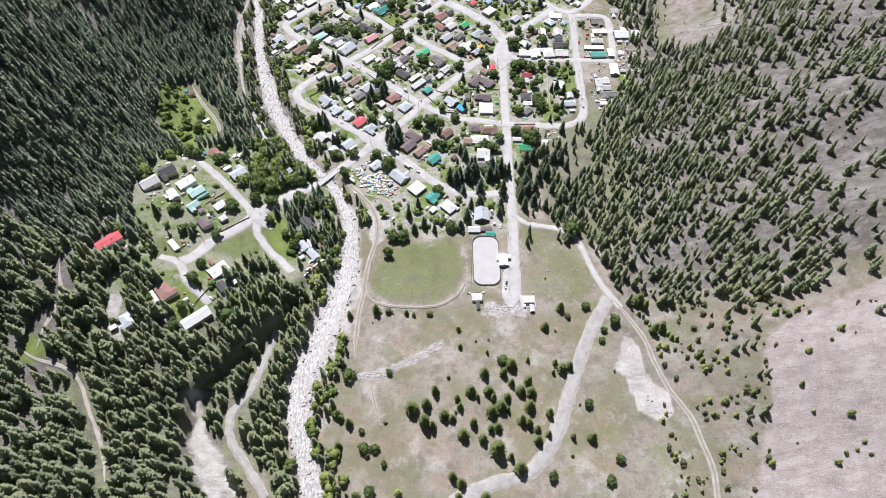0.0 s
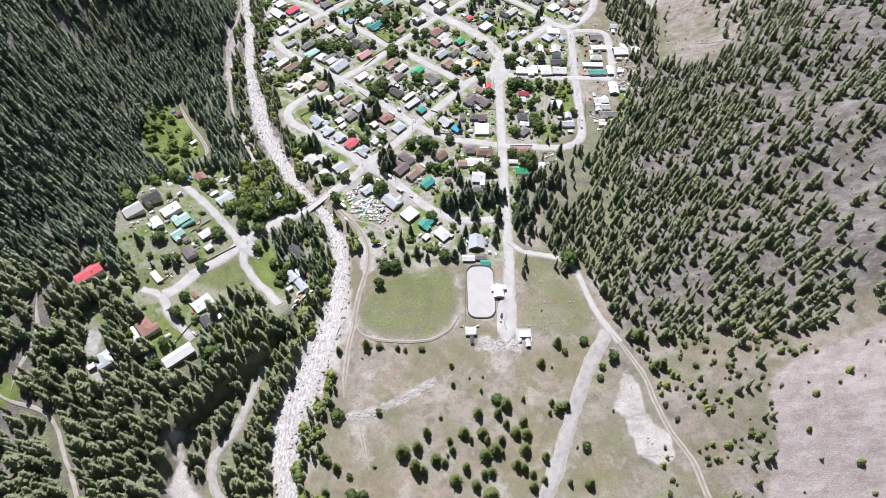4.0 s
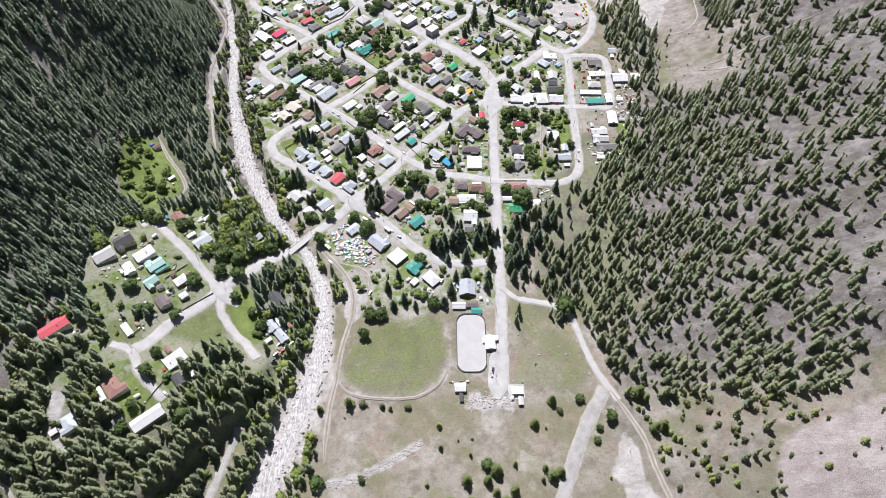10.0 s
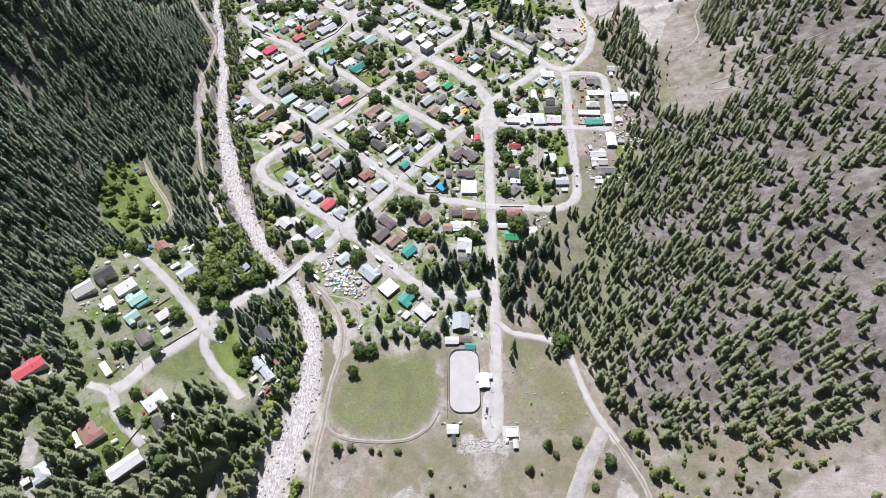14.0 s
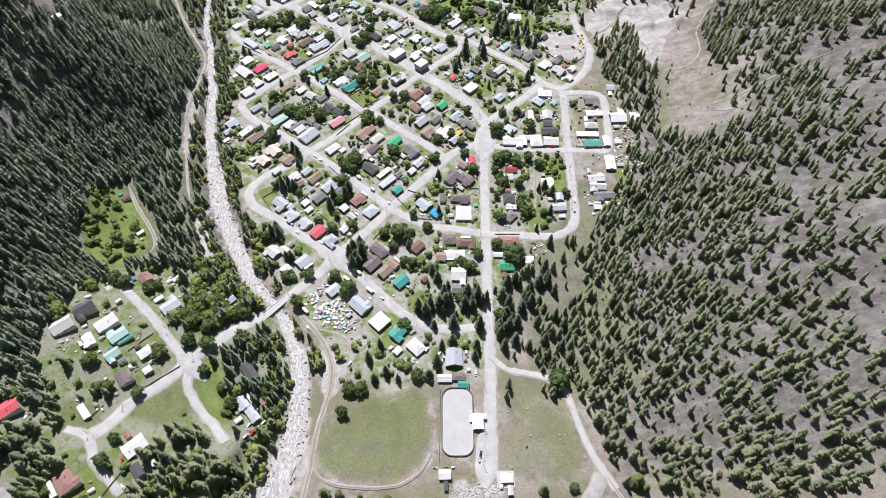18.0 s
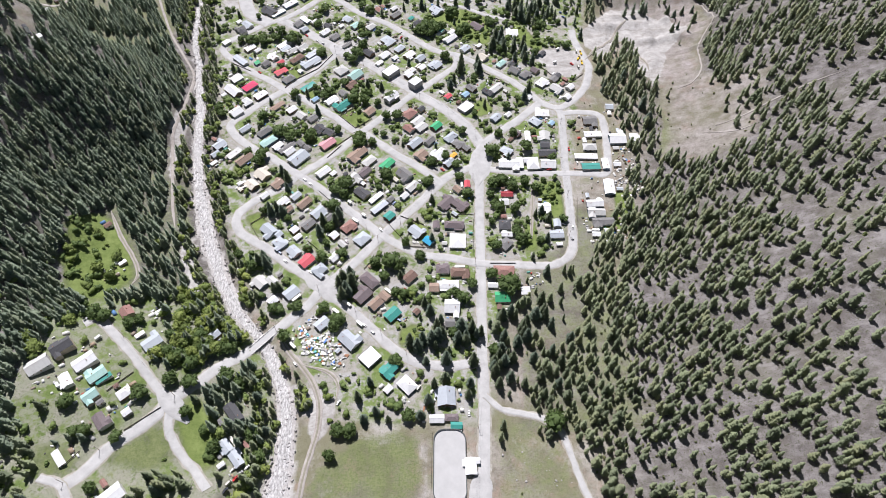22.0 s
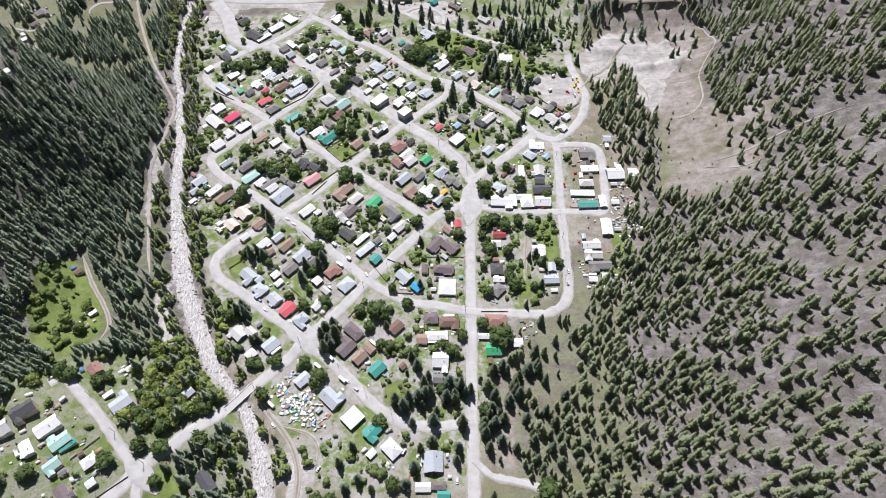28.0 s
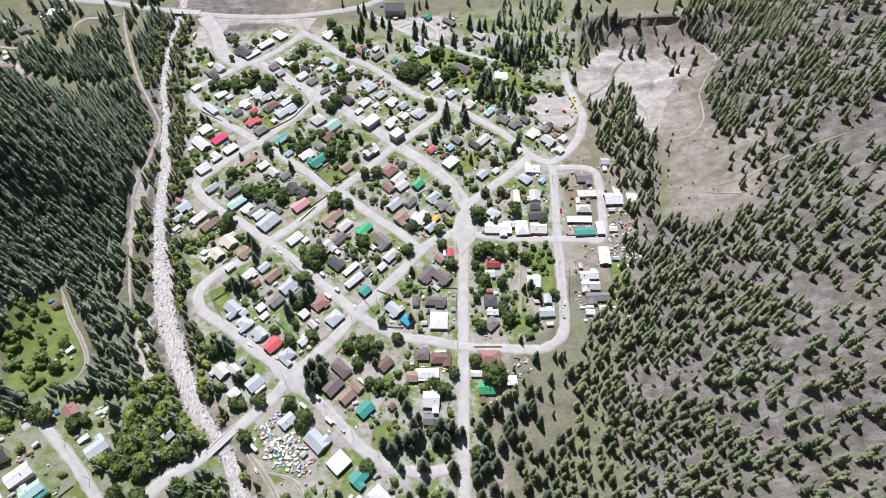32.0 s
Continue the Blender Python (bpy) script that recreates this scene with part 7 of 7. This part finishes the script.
def east_wood(x, y):
    if x > 420 + 0.25 * (y - 150):
        return 0.0
    foot = ramp(y, FOOT_E)
    if y > 905 and x < 348:
        return 0.02
    if inside(x, y, SCREE_SLOPE) or inside(x, y, PIT) or inside(x, y, BARE_SLOPE) or inside(x, y, GRAVEL_PATCH):
        return 0.3 if inside(x, y, BARE_SLOPE) and x > 335 else 0.012 if y < 500 else 0.006
    if y < 255 and x < 190 + 0.15 * y:
        return 0.0
    if x < ramp(y, WOOD_EDGE) + 10 * patchy(x, y, 25, 2):
        return 0.0 if y < 320 or y > 500 else 0.16 if x > 70 else 0.0
    if y < 245:
        return 0.2 if x < 245 else 0.05
    if y > 700 and x > 340:
        return 0.8 * (0.35 + 0.65 * sstep(-0.3, 0.15, patchy(x, y, 45, 5)))
    deep = sstep(10, 150, x - foot)
    return (0.95 - 0.58 * deep) * (0.4 + 0.6 * sstep(-0.35, 0.15, patchy(x, y, 40, 5))) * (0.7 if y > 690 and x < 300 else 1)


def west_wood(x, y):
    if x < -360 - 0.27 * (y - 105):
        return 0.0
    if x > river_x(y) - 16 or inside(x, y, WEST_MEADOW) or any(inside(x, y, p) for p in (SAND_BANK, CLEARING, SW_CLEARING, SAND_YARD, SIDE_CHANNEL, TRAIL_BANK, HAMLET_YARDS, HAMLET_GREEN, HAMLET_EAST, HAMLET_SOUTH, HAMLET_LAWN)):
        return 0.0
    if 105 < y < 212 and -3 < x - ramp(y, SCARP) < 11:
        return 0.0
    if inside(x, y, OUTCROP) or inside(x, y, OUTCROP_LOW):
        return 0.4
    if inside(x, y, BENCH):
        return 0.12
    foot = ramp(y, FOOT_W)
    if y > 780:
        return 0.85 * sstep(-0.4, 0.1, patchy(x, y, 30, 8)) if x < -330 and y < 880 else 0.55 * sstep(-0.25, 0.2, patchy(x, y, 35, 18)) if x < -330 else 0.85 * sstep(-0.45, 0.05, patchy(x, y, 25, 8))
    if x < foot + 25:
        return 0.8 if y > 690 else 0.97 if y > 330 else 0.8
    if 330 < y < 470 and x < -272 - 12 * patchy(x, y, 30, 7):
        return 0.97
    if 240 < y < 445 and x > -300:
        return 0.85 * sstep(-0.3, 0.1, patchy(x, y, 18, 15)) if y < 350 or x > -165 else 0.45 * sstep(-0.1, 0.2, patchy(x, y, 18, 15))
    if y < 240:
        return 0.7
    return 0.55 if y > 440 else 0.45


def bank_wood(x, y):
    d = abs(x - river_x(y)) - ramp(y, RIVER_W)
    if d < 0 or d > 17:
        return 0.0
    if 230 < y < 345 and x > river_x(y):
        return 0.03
    return 0.85 * sstep(-0.5, 0.0, patchy(x, y, 25, 4))


def grown(points, tall0, tall1, wide0=0.9, wide1=1.35):
    return [(x, y, height(x, y), wood_rng.uniform(tall0, tall1) * (0.75 if wood_rng.random() < 0.25 else 1), wood_rng.uniform(wide0, wide1)) for x, y in points]


east = grown(scatter(80, 640, 120, 1060, 5.7, east_wood), 9.5, 18, 0.95, 1.35)
west = grown(scatter(-660, -90, 60, 1080, 5.3, west_wood), 12, 22, 1.0, 1.45)
bank = grown(scatter(-340, -40, 60, 1000, 5.0, bank_wood), 8, 16, 0.95, 1.3)
woods("pine_wood_east", "open stand of olive-green pines on a stony slope", east, FIRS, M_PINE)
woods("fir_wood_west", "dense dark fir forest on a steep slope", [t for t in west if t[1] > 300 + 20 * patchy(t[0], t[1], 40, 3)], SLIM, M_NEEDLE)
woods("pine_wood_west", "thick stand of olive-green pines on a terrace", [t for t in west if t[1] <= 300 + 20 * patchy(t[0], t[1], 40, 3)], FIRS, M_PINE)
woods("stream_side_firs", "firs crowding the banks of the stream", [b for k, b in enumerate(bank) if k % 3], FIRS, M_PINE)
woods("stream_side_thicket", "broad-leaved thicket on the banks of the stream", [(x, y, z, t * 0.6, w * 1.1) for k, (x, y, z, t, w) in enumerate(bank) if not k % 3], LEAFY, M_GROVE)
woods("wood_stems", "bark-brown stems of the hillside trees", east + west + bank, STEM, M_BARK)


# Bushes: in the lots, on the meadow, on the slope above the gravel.
def lot_bush(x, y):
    if math.hypot(x + 69, y - 411) < 24:
        return 0.02
    return 0.62 * sstep(-0.35, 0.2, patchy(x, y, 22, 6)) if in_town(x, y) and y < 915 else 0.0


def west_bush(x, y):
    return 0.4 * sstep(-0.2, 0.2, patchy(x, y, 15, 16)) if -320 < x < river_x(y) - 14 and 180 < y < 480 else 0.0


def meadow_bush(x, y):
    return 0.6 * sstep(-0.25, 0.2, patchy(x, y, 12, 19)) if inside(x, y, WEST_MEADOW) else 0.0


def slope_bush(x, y):
    if inside(x, y, SCREE_SLOPE):
        return 0.035 + 0.3 * sstep(0.25, 0.4, patchy(x, y, 18, 23))
    if 170 < x < 275 and 80 < y < 265:
        return 0.72 * sstep(-0.35, 0.25, patchy(x, y, 22, 24))
    if 165 < x < 270 and y < 470:
        return 0.3
    return 0.07 if x > 190 and y > 200 else 0.02


bushes = [(x, y, height(x, y) - 0.3, wood_rng.uniform(2.0, 6.2), wood_rng.uniform(1.0, 1.5)) for x, y in scatter(-300, 260, 340, 1000, 5, lot_bush) + scatter(-320, -90, 180, 480, 6, west_bush) + scatter(-340, -180, 380, 580, 5, meadow_bush)]
woods("garden_bushes", "green bushes and hedges among the lots", bushes, [leafy_shape(90 + k, 2 + k % 2, 0.6, 0.0, 40) for k in range(5)], M_LEAF)
shrubs = [(x, y, height(x, y) - 0.2, (wood_rng.uniform(1.6, 5.2) if x < 290 and y < 270 else wood_rng.uniform(0.9, 2.6)), wood_rng.uniform(1.0, 1.5)) for x, y in scatter(-60, 480, 80, 760, 5, slope_bush)]
woods("young_pines", "young bright pines scattered over a stony slope", [(x, y, z, t * 1.5, 1.5 * w) for k, (x, y, z, t, w) in enumerate(shrubs) if k % 2 and t > 2.2], FIRS, M_YOUNG)
woods("dry_shrubs", "olive shrubs dotted over stony ground", [p for k, p in enumerate(shrubs) if not (k % 2 and p[3] > 2.2)], [leafy_shape(95 + k, 2 + k % 2, 0.5, 0.0, 50) for k in range(5)], M_SHRUB)
far = [(x, y, height(x, y), wood_rng.uniform(10, 19), wood_rng.uniform(0.9, 1.2)) for x, y in scatter(-90, 330, 870, 1010, 9, lambda x, y: 0.3 * sstep(0.0, 0.4, patchy(x, y, 35, 9)) + (0.4 if 130 < x < 210 and y > 860 else 0) * (x < 225))]
woods("north_edge_firs", "tall dark firs along the village's upper edge", far, FIRS, M_NEEDLE)
grove = [(x, y, height(x, y) - 0.5, wood_rng.uniform(6, 12), wood_rng.uniform(0.9, 1.2)) for x, y in scatter(-320, -90, 230, 520, 7, lambda x, y: 0.9 if x < river_x(y) - 12 and 385 < y < 460 and x > -195 else 0.04 if -300 < x < river_x(y) - 14 else 0)]
woods("west_bank_grove", "leafy green grove beside the stream", grove, [leafy_shape(70 + k, 7, 0.5, 0.1, 160) for k in range(6)], M_GROVE)


# Small clutter of the lots: stacked firewood, boxes, sheets and boats under covers.
def bits_material():
    m, nt, b = blank("lot_bits", 0.65)
    g = nt.nodes.new("ShaderNodeNewGeometry")
    r = nt.nodes.new("ShaderNodeValToRGB")
    r.color_ramp.interpolation = "CONSTANT"
    tones = [(0.0, (0.7, 0.7, 0.68)), (0.42, (0.42, 0.42, 0.42)), (0.6, (0.24, 0.2, 0.16)), (0.74, (0.33, 0.25, 0.18)), (0.84, (0.07, 0.07, 0.075)), (0.9, (0.08, 0.2, 0.4)), (0.95, (0.1, 0.33, 0.28)), (0.98, (0.45, 0.07, 0.05))]
    for k, (at, tone) in enumerate(tones):
        e = r.color_ramp.elements[k] if k < 2 else r.color_ramp.elements.new(at)
        e.position, e.color = at, (*tone, 1)
    nt.links.new(g.outputs["Random Per Island"], r.inputs[0])
    n = ramped(nt, noisy(nt, 2.0, 3), 0.4, 0.7)
    nt.links.new(mix(nt, times(nt, n, 0.35), r.outputs[0], (0.2, 0.17, 0.14)), b.inputs["Base Color"])
    bumped(nt, b, n, 0.3, 0.05)
    return m


BIT = np.array([(-0.5, -0.5, 0), (0.5, -0.5, 0), (0.5, 0.5, 0), (-0.5, 0.5, 0), (-0.42, -0.44, 0.85), (0.45, -0.4, 1.0), (0.42, 0.42, 0.9), (-0.45, 0.43, 1.0)])
BIT_FACES = np.array([(4, 5, 6, 7), (0, 1, 5, 4), (1, 2, 6, 5), (2, 3, 7, 6), (3, 0, 4, 7)])
bits_rng = np.random.default_rng(31)
verts, faces = [], []
for x, y, L, W, ang in HOUSES:
    for _ in range(int(bits_rng.integers(8, 22))):
        a, d = bits_rng.uniform(0, 6.283), bits_rng.uniform(0.5, 0.95) * L + 1.5
        u, v = x + math.cos(a) * d, y + math.sin(a) * d
        if not free(u, v):
            continue
        t = radians(ang) + (0 if bits_rng.random() < 0.7 else bits_rng.uniform(0, 3))
        s = BIT * ((bits_rng.uniform(2.6, 5.5), bits_rng.uniform(2.0, 3.2), bits_rng.uniform(1.6, 2.3)) if bits_rng.random() < 0.2 else (bits_rng.uniform(0.8, 3.4), bits_rng.uniform(0.7, 1.8), bits_rng.uniform(0.5, 1.6)))
        s = s @ np.array([[math.cos(t), math.sin(t), 0], [-math.sin(t), math.cos(t), 0], [0, 0, 1]])
        faces.append(BIT_FACES + 8 * len(verts))
        verts.append(s + (u, v, height(u, v)))
for u, v, t, *size in LOOSE:
    s = (BIT * size) @ np.array([[math.cos(t), math.sin(t), 0], [-math.sin(t), math.cos(t), 0], [0, 0, 1]])
    faces.append(BIT_FACES + 8 * len(verts))
    verts.append(s + (u, v, height(u, v)))
tagged(new("lot_clutter", raw_mesh("lot_clutter", np.concatenate(verts), np.concatenate(faces), bits_material())), "firewood stacks, crates and covered gear lying about the lots", "clutter", kind="stuff")

# The pit's rim: a raw earth wall under the turf.
M_EARTH = surface("raw_earth", (0.1, 0.085, 0.075), (0.2, 0.175, 0.155), 0.5, 0.95, 0.6, grain=2.0)
line = smooth_line([(258, 915), (263, 926), (279, 936), (303, 939), (330, 941), (346, 941), (356, 936)], 2.0)
verts, faces = [], []
for i, p in enumerate(line):
    side = (line[min(i + 1, len(line) - 1)] - line[max(i - 1, 0)]).normalized()
    out = Vector((side.y, -side.x, 0))
    fall = min(1.0, i / 5, (len(line) - 1 - i) / 5)
    jag = 1.2 * noise.noise((p.x * 0.25, p.y * 0.25, 8))
    top = height(p.x - out.x * 5, p.y - out.y * 5) + 0.6 + jag * 0.4
    for k, (o, drop) in enumerate(((-6, -1.2), (-0.4, 0.0), (0.3 + 0.4 * jag, 0.5), (0.6 + jag, 3.5 * fall), (1.6 + 1.4 * jag, 7.0 * fall), (3.5 + jag, 9.5 * fall + 1))):
        q = p + out * o
        verts.append((q.x, q.y, top - (drop if k else 1.2)))
    if i:
        n = 6 * (i - 1)
        faces += [(n + k, n + k + 1, n + k + 7, n + k + 6) for k in range(5)]
tagged(new("pit_wall", raw_mesh("pit_wall", verts, faces, M_EARTH, False)), "dark raw earth wall along the rim of a gravel pit", "cliff", kind="structure")
